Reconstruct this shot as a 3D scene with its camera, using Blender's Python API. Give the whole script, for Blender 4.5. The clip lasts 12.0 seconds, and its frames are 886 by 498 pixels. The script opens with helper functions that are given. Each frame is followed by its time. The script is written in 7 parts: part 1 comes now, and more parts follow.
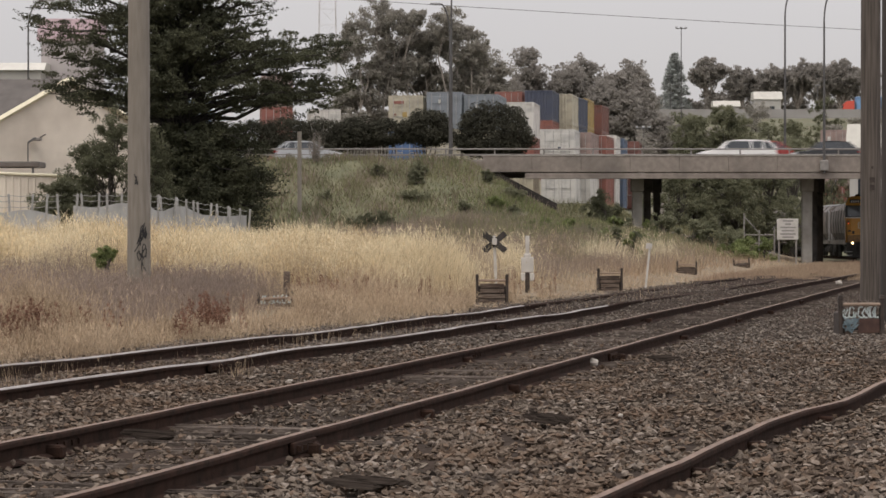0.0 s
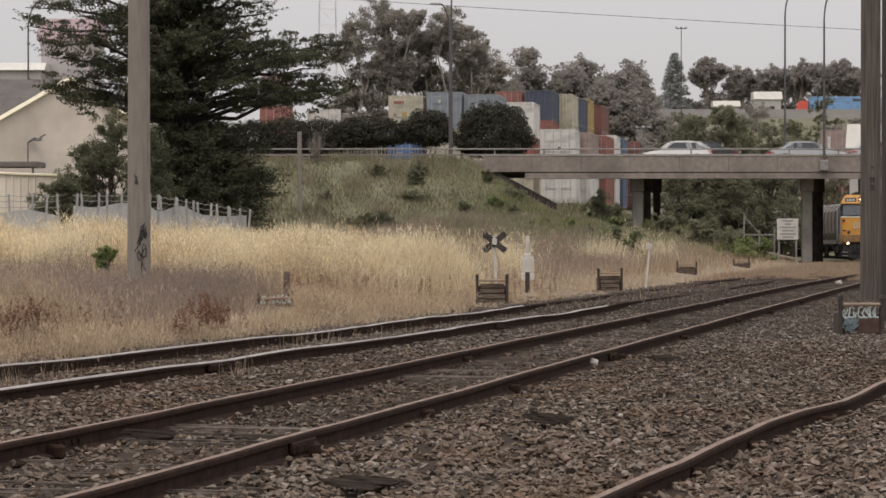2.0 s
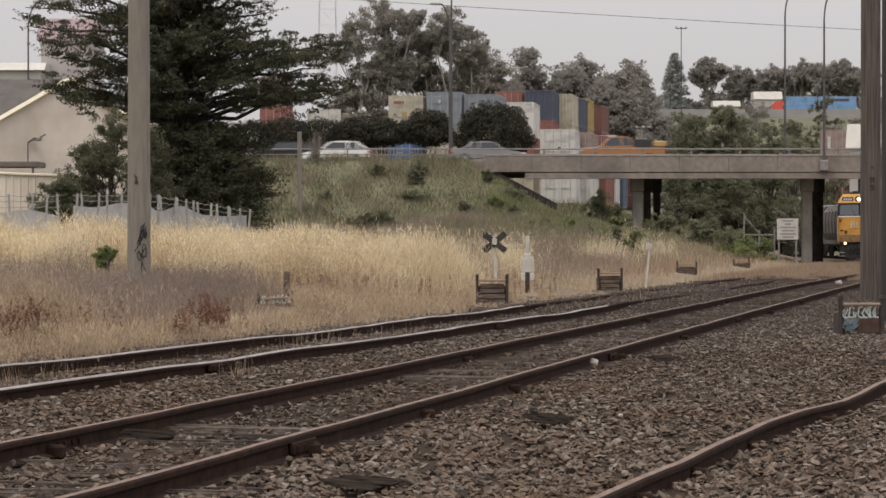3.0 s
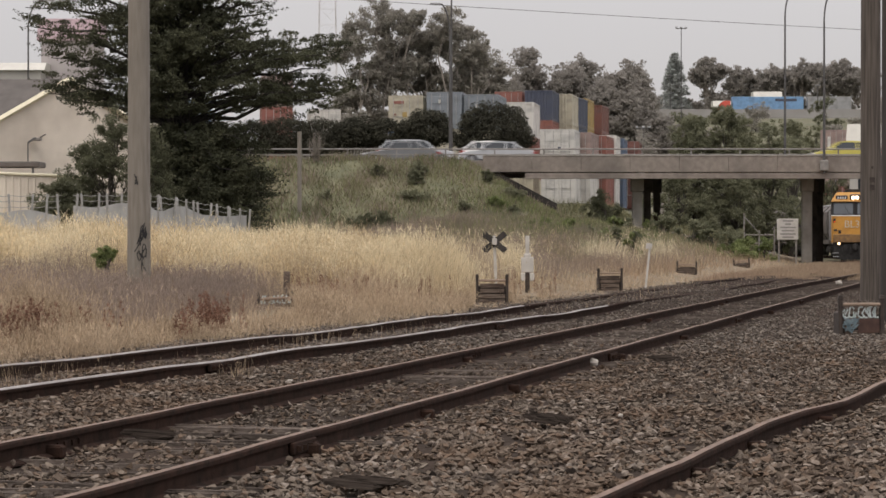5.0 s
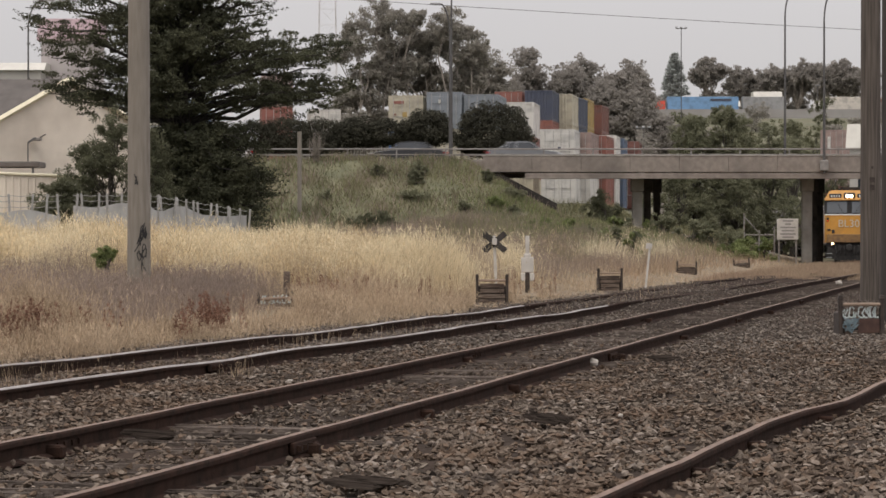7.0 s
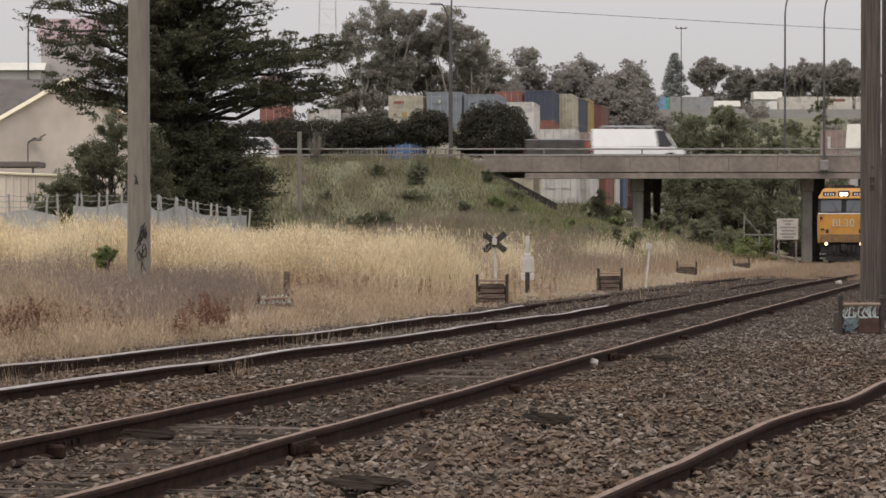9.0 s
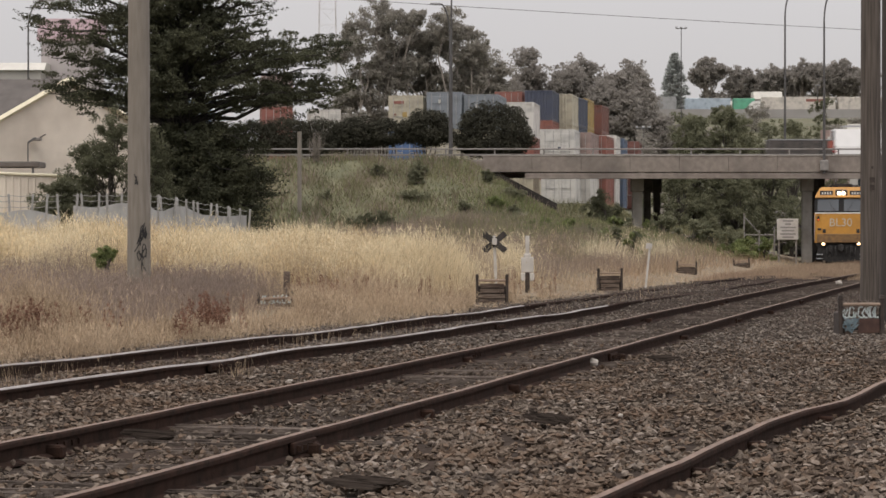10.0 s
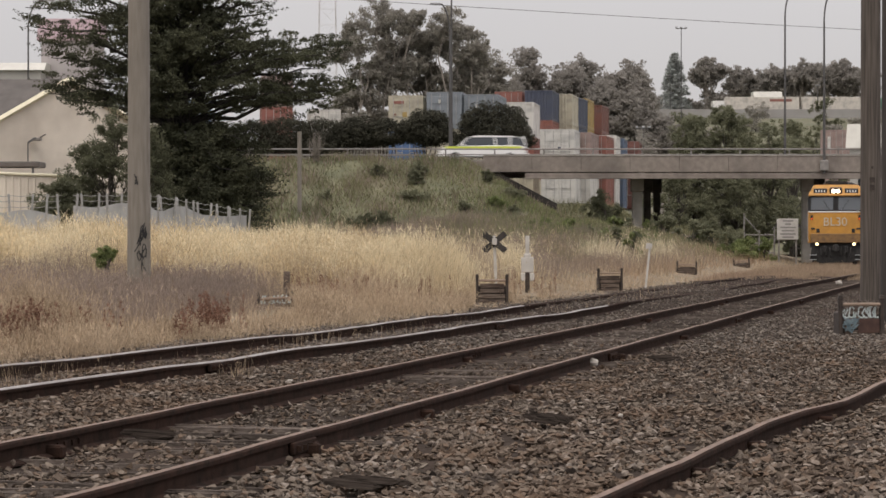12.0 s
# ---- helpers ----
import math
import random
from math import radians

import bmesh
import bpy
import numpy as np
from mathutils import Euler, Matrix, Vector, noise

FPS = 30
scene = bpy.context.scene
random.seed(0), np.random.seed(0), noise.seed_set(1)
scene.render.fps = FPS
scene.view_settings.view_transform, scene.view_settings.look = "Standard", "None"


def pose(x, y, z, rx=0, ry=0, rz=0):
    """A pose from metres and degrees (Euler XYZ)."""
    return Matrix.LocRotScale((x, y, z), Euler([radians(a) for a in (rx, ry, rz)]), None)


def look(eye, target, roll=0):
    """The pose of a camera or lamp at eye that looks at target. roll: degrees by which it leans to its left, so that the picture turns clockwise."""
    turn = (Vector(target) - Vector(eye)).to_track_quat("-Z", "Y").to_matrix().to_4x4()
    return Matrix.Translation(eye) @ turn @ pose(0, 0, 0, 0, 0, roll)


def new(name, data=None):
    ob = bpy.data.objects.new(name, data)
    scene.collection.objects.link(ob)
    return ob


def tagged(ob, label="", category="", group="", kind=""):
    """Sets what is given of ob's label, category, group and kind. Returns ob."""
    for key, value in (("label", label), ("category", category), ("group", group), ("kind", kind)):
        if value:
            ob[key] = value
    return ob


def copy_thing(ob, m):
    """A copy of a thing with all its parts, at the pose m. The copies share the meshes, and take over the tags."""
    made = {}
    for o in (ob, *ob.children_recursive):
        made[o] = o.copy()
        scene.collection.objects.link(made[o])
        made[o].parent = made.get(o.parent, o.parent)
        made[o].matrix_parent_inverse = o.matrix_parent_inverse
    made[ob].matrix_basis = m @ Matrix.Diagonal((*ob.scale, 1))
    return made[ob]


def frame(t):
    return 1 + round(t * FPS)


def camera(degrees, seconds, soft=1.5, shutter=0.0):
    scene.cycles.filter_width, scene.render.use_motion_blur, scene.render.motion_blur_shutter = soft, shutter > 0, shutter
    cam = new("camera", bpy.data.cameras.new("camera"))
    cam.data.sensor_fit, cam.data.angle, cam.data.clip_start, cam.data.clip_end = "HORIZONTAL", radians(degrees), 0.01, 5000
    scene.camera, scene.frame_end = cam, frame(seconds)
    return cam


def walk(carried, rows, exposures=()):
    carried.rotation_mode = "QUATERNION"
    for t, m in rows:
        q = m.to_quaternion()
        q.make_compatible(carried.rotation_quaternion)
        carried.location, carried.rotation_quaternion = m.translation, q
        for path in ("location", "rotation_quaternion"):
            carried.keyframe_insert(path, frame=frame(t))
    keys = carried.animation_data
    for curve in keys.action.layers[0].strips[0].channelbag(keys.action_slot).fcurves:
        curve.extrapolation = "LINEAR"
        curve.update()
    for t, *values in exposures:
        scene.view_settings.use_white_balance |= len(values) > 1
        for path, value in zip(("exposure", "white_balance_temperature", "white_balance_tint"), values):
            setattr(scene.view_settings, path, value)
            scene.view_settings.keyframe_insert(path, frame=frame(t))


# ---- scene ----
cam = camera(17.82, 12.0, soft=1.6, shutter=0.5)
EYE = (0.0, 0.0, 1.45)
CAM_POSE = pose(*EYE, 90 - 0.195, 0, 0)
walk(cam, [(0.0, CAM_POSE), (12.0, CAM_POSE)], exposures=[(0.0, 0.24, 6750, 10), (12.0, 0.24, 6750, 10)])

# ---- overcast daylight ----
world = bpy.data.worlds.new("overcast")
scene.world = world
world.use_nodes = True
wn, wl = world.node_tree.nodes, world.node_tree.links
wn.clear()
w_out, w_bg = wn.new("ShaderNodeOutputWorld"), wn.new("ShaderNodeBackground")
w_sky = wn.new("ShaderNodeTexSky")
w_sky.sky_type, w_sky.sun_disc = "NISHITA", False
w_sky.sun_elevation, w_sky.sun_rotation = radians(58), radians(197)
w_dim = wn.new("ShaderNodeMixRGB")
w_dim.blend_type, w_dim.inputs[0].default_value = "MULTIPLY", 1.0
w_dim.inputs[2].default_value = (0.10, 0.10, 0.10, 1)
w_cloud = wn.new("ShaderNodeTexNoise")
w_cloud.inputs["Scale"].default_value, w_cloud.inputs["Detail"].default_value = 2.2, 4
w_ramp = wn.new("ShaderNodeValToRGB")
w_ramp.color_ramp.elements[0].position, w_ramp.color_ramp.elements[1].position = 0.25, 0.8
w_ramp.color_ramp.elements[0].color = (0.492, 0.478, 0.50, 1)
w_ramp.color_ramp.elements[1].color = (0.556, 0.546, 0.57, 1)
w_mix = wn.new("ShaderNodeMixRGB")
w_mix.inputs[0].default_value = 0.93
wl.new(w_sky.outputs[0], w_dim.inputs[1])
wl.new(w_dim.outputs[0], w_mix.inputs[1])
wl.new(w_cloud.outputs[0], w_ramp.inputs[0])
wl.new(w_ramp.outputs[0], w_mix.inputs[2])
# an overcast dome is about three times as bright overhead as at the horizon
w_co, w_xyz, w_up, w_dome = wn.new("ShaderNodeTexCoord"), wn.new("ShaderNodeSeparateXYZ"), wn.new("ShaderNodeMapRange"), wn.new("ShaderNodeMixRGB")
w_up.inputs[1].default_value, w_up.inputs[2].default_value = 0.0, 1.0
w_up.inputs[3].default_value, w_up.inputs[4].default_value = 1.0, 3.65
w_dome.blend_type, w_dome.inputs[0].default_value = "MULTIPLY", 1.0
wl.new(w_co.outputs["Generated"], w_xyz.inputs[0])
wl.new(w_xyz.outputs[2], w_up.inputs[0])
wl.new(w_mix.outputs[0], w_dome.inputs[1])
wl.new(w_up.outputs[0], w_dome.inputs[2])
wl.new(w_dome.outputs[0], w_bg.inputs[0])
w_bg.inputs[1].default_value = 0.86
wl.new(w_bg.outputs[0], w_out.inputs[0])
sun = new("sun", bpy.data.lights.new("sun", "SUN"))
sun.data.energy, sun.data.angle, sun.data.color = 0.8, radians(32), (1.0, 0.94, 0.86)
sun.matrix_world = look((0, 0, 60), (10.9, 35.8, 0))
# ---- materials ----
def rgb(c):
    return (c[0], c[1], c[2], 1.0)


def mat(name, a, b=None, scale=4.0, detail=5, rough=0.8, metal=0.0, bump=0.0, bump_scale=60.0, stain=None,
        stain_scale=0.7, stain_amount=0.5, local=False, island=0.0, rand=0.0, stretch=(1, 1, 1), rough_var=0.0,
        spec=0.5, thin=0.0, palette=None):
    """Procedural surface: two colours by fine noise, a larger stain, bump, and variation by piece or island."""
    m = bpy.data.materials.new(name)
    m.use_nodes = True
    n, l = m.node_tree.nodes, m.node_tree.links
    n.clear()
    out, bs = n.new("ShaderNodeOutputMaterial"), n.new("ShaderNodeBsdfPrincipled")
    l.new(bs.outputs[0], out.inputs[0])
    bs.inputs["Roughness"].default_value, bs.inputs["Metallic"].default_value = rough, metal
    bs.inputs["Specular IOR Level"].default_value = spec
    b = b or tuple(min(1, c * 1.25) for c in a)
    co = n.new("ShaderNodeTexCoord")
    mp = n.new("ShaderNodeMapping")
    mp.inputs["Scale"].default_value = stretch
    if local:
        l.new(co.outputs["Object"], mp.inputs[0])
    else:
        ge = n.new("ShaderNodeNewGeometry")
        l.new(ge.outputs["Position"], mp.inputs[0])
    no = n.new("ShaderNodeTexNoise")
    no.inputs["Scale"].default_value, no.inputs["Detail"].default_value = scale, detail
    l.new(mp.outputs[0], no.inputs["Vector"])
    rp = n.new("ShaderNodeValToRGB")
    rp.color_ramp.elements[0].position, rp.color_ramp.elements[1].position = 0.32, 0.68
    rp.color_ramp.elements[0].color, rp.color_ramp.elements[1].color = rgb(a), rgb(b)
    l.new(no.outputs[0], rp.inputs[0])
    col = rp.outputs[0]
    if palette:
        pg, pr, pm = n.new("ShaderNodeNewGeometry"), n.new("ShaderNodeValToRGB"), n.new("ShaderNodeMixRGB")
        pr.color_ramp.interpolation = "CONSTANT"
        for i, c in enumerate(palette):
            e = pr.color_ramp.elements[i] if i < 2 else pr.color_ramp.elements.new(i / len(palette))
            e.position, e.color = i / len(palette), rgb(c)
        pm.blend_type, pm.inputs[0].default_value = "MIX", 0.75
        l.new(pg.outputs["Random Per Island"], pr.inputs[0])
        l.new(col, pm.inputs[1])
        l.new(pr.outputs[0], pm.inputs[2])
        col = pm.outputs[0]
    if stain:
        ns = n.new("ShaderNodeTexNoise")
        ns.inputs["Scale"].default_value, ns.inputs["Detail"].default_value = stain_scale, 6
        l.new(mp.outputs[0], ns.inputs["Vector"])
        sr = n.new("ShaderNodeMapRange")
        sr.inputs[1].default_value, sr.inputs[2].default_value = 0.45, 0.7
        sr.inputs[3].default_value, sr.inputs[4].default_value = 0.0, stain_amount
        l.new(ns.outputs[0], sr.inputs[0])
        mx = n.new("ShaderNodeMixRGB")
        mx.inputs[2].default_value = rgb(stain)
        l.new(sr.outputs[0], mx.inputs[0])
        l.new(col, mx.inputs[1])
        col = mx.outputs[0]
    for amount, node, sock in ((island, "ShaderNodeNewGeometry", "Random Per Island"), (rand, "ShaderNodeObjectInfo", "Random")):
        if amount:
            src = n.new(node)
            mr = n.new("ShaderNodeMapRange")
            mr.inputs[3].default_value, mr.inputs[4].default_value = 1 - amount, 1 + amount
            l.new(src.outputs[sock], mr.inputs[0])
            hs = n.new("ShaderNodeHueSaturation")
            l.new(mr.outputs[0], hs.inputs["Value"])
            l.new(col, hs.inputs["Color"])
            col = hs.outputs[0]
    l.new(col, bs.inputs["Base Color"])
    if rough_var:
        rr = n.new("ShaderNodeMapRange")
        rr.inputs[3].default_value, rr.inputs[4].default_value = rough - rough_var, rough + rough_var
        l.new(no.outputs[0], rr.inputs[0])
        l.new(rr.outputs[0], bs.inputs["Roughness"])
    if bump:
        nb = n.new("ShaderNodeTexNoise")
        nb.inputs["Scale"].default_value, nb.inputs["Detail"].default_value = bump_scale, 4
        l.new(mp.outputs[0], nb.inputs["Vector"])
        bp = n.new("ShaderNodeBump")
        bp.inputs["Strength"].default_value, bp.inputs["Distance"].default_value = bump, 0.02
        l.new(nb.outputs[0], bp.inputs["Height"])
        l.new(bp.outputs[0], bs.inputs["Normal"])
    if thin:
        tr = n.new("ShaderNodeBsdfTranslucent")
        l.new(col, tr.inputs[0])
        ms = n.new("ShaderNodeMixShader")
        ms.inputs[0].default_value = thin
        l.new(bs.outputs[0], ms.inputs[1])
        l.new(tr.outputs[0], ms.inputs[2])
        l.new(ms.outputs[0], out.inputs[0])
    return m


def glow(name, c, strength):
    m = bpy.data.materials.new(name)
    m.use_nodes = True
    n, l = m.node_tree.nodes, m.node_tree.links
    n.clear()
    out, em = n.new("ShaderNodeOutputMaterial"), n.new("ShaderNodeEmission")
    em.inputs[0].default_value, em.inputs[1].default_value = rgb(c), strength
    l.new(em.outputs[0], out.inputs[0])
    return m


def glass(name, c=(0.03, 0.035, 0.04), rough=0.06):
    m = bpy.data.materials.new(name)
    m.use_nodes = True
    bs = m.node_tree.nodes["Principled BSDF"]
    bs.inputs["Base Color"].default_value = rgb(c)
    bs.inputs["Roughness"].default_value = rough
    bs.inputs["IOR"].default_value = 1.5
    return m


# ---- mesh tools ----
def box(bm, sx, sy, sz, x=0, y=0, z=0, bevel=0.0, m=None):
    """A box of that size with its centre at x, y, z."""
    r = bmesh.ops.create_cube(bm, size=1.0)
    vs = r["verts"]
    bmesh.ops.scale(bm, vec=(sx, sy, sz), verts=vs)
    if bevel:
        es = list({e for v in vs for e in v.link_edges})
        vs = bmesh.ops.bevel(bm, geom=es, offset=bevel, segments=1, affect="EDGES")["verts"]
    bmesh.ops.translate(bm, vec=(x, y, z), verts=vs)
    if m is not None:
        bmesh.ops.transform(bm, matrix=m, verts=vs)
    return vs


def tube(bm, p, q, r0, r1=None, seg=10, caps=True):
    """A round bar from p to q, tapering from r0 to r1."""
    p, q = Vector(p), Vector(q)
    r1 = r0 if r1 is None else r1
    r = bmesh.ops.create_cone(bm, cap_ends=caps, segments=seg, radius1=r0, radius2=r1, depth=(q - p).length)
    turn = (q - p).to_track_quat("Z", "Y").to_matrix().to_4x4()
    bmesh.ops.transform(bm, matrix=Matrix.Translation((p + q) / 2) @ turn, verts=r["verts"])
    return r["verts"]


def sweep(bm, pts, r, seg=6):
    for a, b in zip(pts, pts[1:]):
        tube(bm, a, b, r, seg=seg)


def prism(bm, outline, depth, axis="y", at=0.0):
    """Extrude an outline of (u, v) pairs; axis y: u is x, v is z; axis x: u is y, v is z."""
    lo = [bm.verts.new((u, at, v) if axis == "y" else (at, u, v)) for u, v in outline]
    hi = [bm.verts.new((u, at + depth, v) if axis == "y" else (at + depth, u, v)) for u, v in outline]
    k = len(lo)
    bm.faces.new(lo)
    bm.faces.new(hi[::-1])
    for i in range(k):
        bm.faces.new((lo[i], hi[i], hi[(i + 1) % k], lo[(i + 1) % k]))
    return lo + hi


def mesh_of(bm, name, material, smooth=False):
    bmesh.ops.recalc_face_normals(bm, faces=bm.faces)
    me = bpy.data.meshes.new(name)
    bm.to_mesh(me)
    bm.free()
    if material:
        me.materials.append(material)
    if smooth:
        me.polygons.foreach_set("use_smooth", [True] * len(me.polygons))
    return me


def part(name, bm, material, parent, label="", smooth=False):
    ob = new(name, mesh_of(bm, name, material, smooth))
    ob.parent = parent
    if label:
        tagged(ob, label)
    return ob


def thing(name, label, category, m=None, group="", kind=""):
    ob = tagged(new(name), label, category, group, kind)
    if m is not None:
        ob.matrix_world = m
    return ob


def solid(name, bm, material, label, category, group="", kind="", m=None, smooth=False):
    ob = tagged(new(name, mesh_of(bm, name, material, smooth)), label, category, group, kind)
    if m is not None:
        ob.matrix_world = m
    return ob


def soup(name, verts, faces, material, label="", category="", kind="", parent=None, smooth=False):
    """A large mesh out of number arrays; all faces have the same count of corners."""
    me = bpy.data.meshes.new(name)
    verts, faces = np.asarray(verts, dtype=np.float32), np.asarray(faces, dtype=np.int32)
    k = faces.shape[1]
    me.vertices.add(len(verts))
    me.vertices.foreach_set("co", verts.ravel())
    me.loops.add(faces.size)
    me.loops.foreach_set("vertex_index", faces.ravel())
    me.polygons.add(len(faces))
    me.polygons.foreach_set("loop_start", np.arange(0, faces.size, k, dtype=np.int32))
    me.polygons.foreach_set("loop_total", np.full(len(faces), k, dtype=np.int32))
    me.polygons.foreach_set("use_smooth", np.full(len(faces), smooth))
    me.update(calc_edges=True)
    me.materials.append(material)
    ob = tagged(new(name, me), label, category, "", kind)
    ob.parent = parent
    return ob


def smoothstep(a, b, x):
    t = np.clip((x - a) / (b - a), 0, 1)
    return t * t * (3 - 2 * t)


# ---- lie of the land ----
ROAD_Z, BRIDGE_NEAR, BRIDGE_FAR = 6.25, 170.8, 183.5
ABUT_X = 3.4


def road_z(y):
    """Top of the road, falling towards its near edge."""
    return ROAD_Z + (y - 180.2) * 0.036


RAIL_TOP = 0.16
LINE_Y = np.array([-40, 0, 24, 38, 50.4, 76.8, 101, 138.5, 154, 169.8, 180, 192, 206, 225, 250, 290, 340, 600])
LINE_X = np.array([-20.6, -10.8, -4.9, -1.43, 1.37, 7.1, 12.0, 19.25, 22.1, 25.2, 27.1, 28.9, 30.2, 30.6, 28.5, 20.0, 4.0, -90])
MAIN_SLOPE = 0.2035


def line_x(y):
    """Centre of the running line on which the train comes."""
    return np.interp(y, LINE_Y, LINE_X)


def main_x(y):
    """Centre of the rusty loop line."""
    return -1.99 + MAIN_SLOPE * (y - 17.77) + 0.00016 * np.clip(y - 60, 0, 200) ** 2


def ground_z(x, y):
    x, y = np.asarray(x, dtype=float), np.asarray(y, dtype=float)
    d = line_x(y) - x
    coef = np.clip(0.05 + (y - 60) * 0.0015, 0.03, 0.22)
    cap = 0.85 + 1.5 * smoothstep(-8, 4, x) * smoothstep(80, 130, y)
    left = np.minimum(coef * np.clip(d - 4.0, 0, None), cap)
    drop = np.hypot(0.41 * np.clip(169.5 - y, 0, None), 0.56 * np.clip(x - (ABUT_X - 2.2), 0, None))
    drop = np.where(y > 186, 0.9 * np.hypot(y - 186, np.clip(x - ABUT_X + 1.5, 0, None)), drop)
    bank = ROAD_Z - 0.05 - drop
    bank = np.where(y > 169.5, np.where(x > ABUT_X - 1.2, bank - 0.25, bank), bank)
    bank = np.where((y > 170.8) & (y < 183.5), bank - 0.36, bank)
    right_bank = (ROAD_Z - 0.05 - 0.41 * np.hypot(np.clip(np.abs(y - 178) - 8.5, 0, None), np.clip(46 - x, 0, None)))
    far = 4.0 * smoothstep(5, 20, np.abs(d)) * smoothstep(184, 200, y)
    far = np.where(y > 330, 4.0 * smoothstep(184, 200, y), far)
    z = np.maximum(np.maximum(left, far), np.maximum(bank, right_bank))
    z = np.where(d < 4.0, np.maximum(np.maximum(far, 0), np.where(x > 30, right_bank, 0)), z)
    silt = 0.15 * smoothstep(54, 59, y) * (1 - smoothstep(142, 160, y)) * np.exp(-((d + 0.1) / 2.0) ** 4) * (0.85 + 0.3 * np.sin(y * 0.42 + 0.6) * np.sin(y * 0.17 + d))
    z = z + silt
    hill = 20.3 * smoothstep(330, 530, y) * smoothstep(-25, 15, x)
    return np.maximum(z, 0) + hill
# ---- materials of the setting ----
M_GROUND = mat("ballast_bed", (0.026, 0.021, 0.018), (0.064, 0.052, 0.044), scale=14, bump=0.8, bump_scale=22,
               stain=(0.065, 0.046, 0.037), stain_scale=0.35, stain_amount=0.6, rough=1.0, spec=0.0)
M_CONC = mat("bridge_concrete", (0.195, 0.163, 0.138), (0.265, 0.228, 0.196), scale=3, bump=0.2, bump_scale=30,
             stain=(0.10, 0.085, 0.075), stain_scale=0.5, stain_amount=0.6, rough=0.9)
M_CONC_L = mat("pale_concrete", (0.30, 0.28, 0.25), (0.38, 0.355, 0.32), scale=3, bump=0.2, stain=(0.16, 0.14, 0.12),
               stain_scale=0.6, rough=0.9)
M_ASPHALT = mat("asphalt", (0.04, 0.04, 0.042), (0.06, 0.06, 0.06), scale=30, bump=0.2, rough=0.9)
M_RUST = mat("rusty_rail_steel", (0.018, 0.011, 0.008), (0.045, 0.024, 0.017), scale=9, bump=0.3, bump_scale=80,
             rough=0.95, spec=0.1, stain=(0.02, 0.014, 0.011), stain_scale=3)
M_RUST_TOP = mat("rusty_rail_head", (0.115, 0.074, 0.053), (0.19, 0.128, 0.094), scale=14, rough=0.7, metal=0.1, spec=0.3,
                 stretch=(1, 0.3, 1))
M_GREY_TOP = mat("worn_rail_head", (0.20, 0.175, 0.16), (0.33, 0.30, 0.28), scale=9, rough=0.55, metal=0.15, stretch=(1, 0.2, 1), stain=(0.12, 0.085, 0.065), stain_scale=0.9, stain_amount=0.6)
M_SLEEPER = mat("weathered_sleeper_wood", (0.06, 0.048, 0.041), (0.155, 0.128, 0.109), scale=7, stretch=(0.35, 5, 3), bump=0.7,
                bump_scale=18, rough=1.0, rand=0.3, spec=0.02)


def graded(lo, hi, n, power):
    t = np.linspace(-1, 1, n)
    s = np.sign(t) * np.abs(t) ** power
    return np.where(s < 0, -s * lo, s * hi)


# ---- ground: one sheet to the horizon ----
gy = np.unique(np.concatenate([np.linspace(-60, 10, 12), np.linspace(10, 60, 60), np.linspace(60, 200, 150),
                               np.linspace(200, 340, 50), np.geomspace(340, 4000, 30)]))
gx = np.unique(np.concatenate([-np.geomspace(60, 2600, 26), np.linspace(-60, 60, 150), np.geomspace(60, 2600, 26)]))
GX, GY = np.meshgrid(gx, gy)
GZ = ground_z(GX, GY) - 0.005
gi = np.arange(GX.size).reshape(GX.shape)
ground = soup("ground", np.stack([GX, GY, GZ], -1).reshape(-1, 3),
              np.stack([gi[:-1, :-1], gi[:-1, 1:], gi[1:, 1:], gi[1:, :-1]], -1).reshape(-1, 4), M_GROUND,
              "earth and railway ballast rising to grassy banks", "ground", "structure", smooth=True)
ground.data.materials.append(mat("dry_thatch", (0.12, 0.088, 0.055), (0.24, 0.18, 0.112), scale=0.8, rough=0.95, bump=0.6, bump_scale=12, stain=(0.11, 0.10, 0.055), stain_scale=0.25, stain_amount=0.7))
ground.data.materials.append(mat("bank_turf", (0.078, 0.082, 0.044), (0.14, 0.134, 0.074), scale=0.9, rough=0.95, bump=0.6, bump_scale=10, stain=(0.13, 0.10, 0.065), stain_scale=0.3, stain_amount=0.7))
cxs, cys = (GX[:-1, :-1] + GX[1:, 1:]) / 2, (GY[:-1, :-1] + GY[1:, 1:]) / 2
czs = (GZ[:-1, :-1] + GZ[1:, 1:]) / 2
cover = np.where(line_x(cys) - cxs > 2.6, 1, 0)
cover = np.where((cover == 1) & (cxs > 1.5 - (cys - 75) * 0.15) & (cys > 70) & (line_x(cys) - cxs > 6), 2, cover)
cover = np.where((czs > 0.5) & (cys > 110), 2, cover)
cover = np.where(cys > 195, 2, cover)
ground.data.polygons.foreach_set("material_index", cover.ravel().astype(np.int32))


# ---- railway tracks ----
def rail_profile():
    h = RAIL_TOP
    return [(-0.07, 0.0), (0.07, 0.0), (0.07, 0.012), (0.012, 0.035), (0.010, h - 0.045), (0.036, h - 0.040),
            (0.036, h - 0.013), (0.026, h), (-0.026, h), (-0.036, h - 0.013), (-0.036, h - 0.036), (-0.010, h - 0.045),
            (-0.012, 0.035), (-0.07, 0.012)]


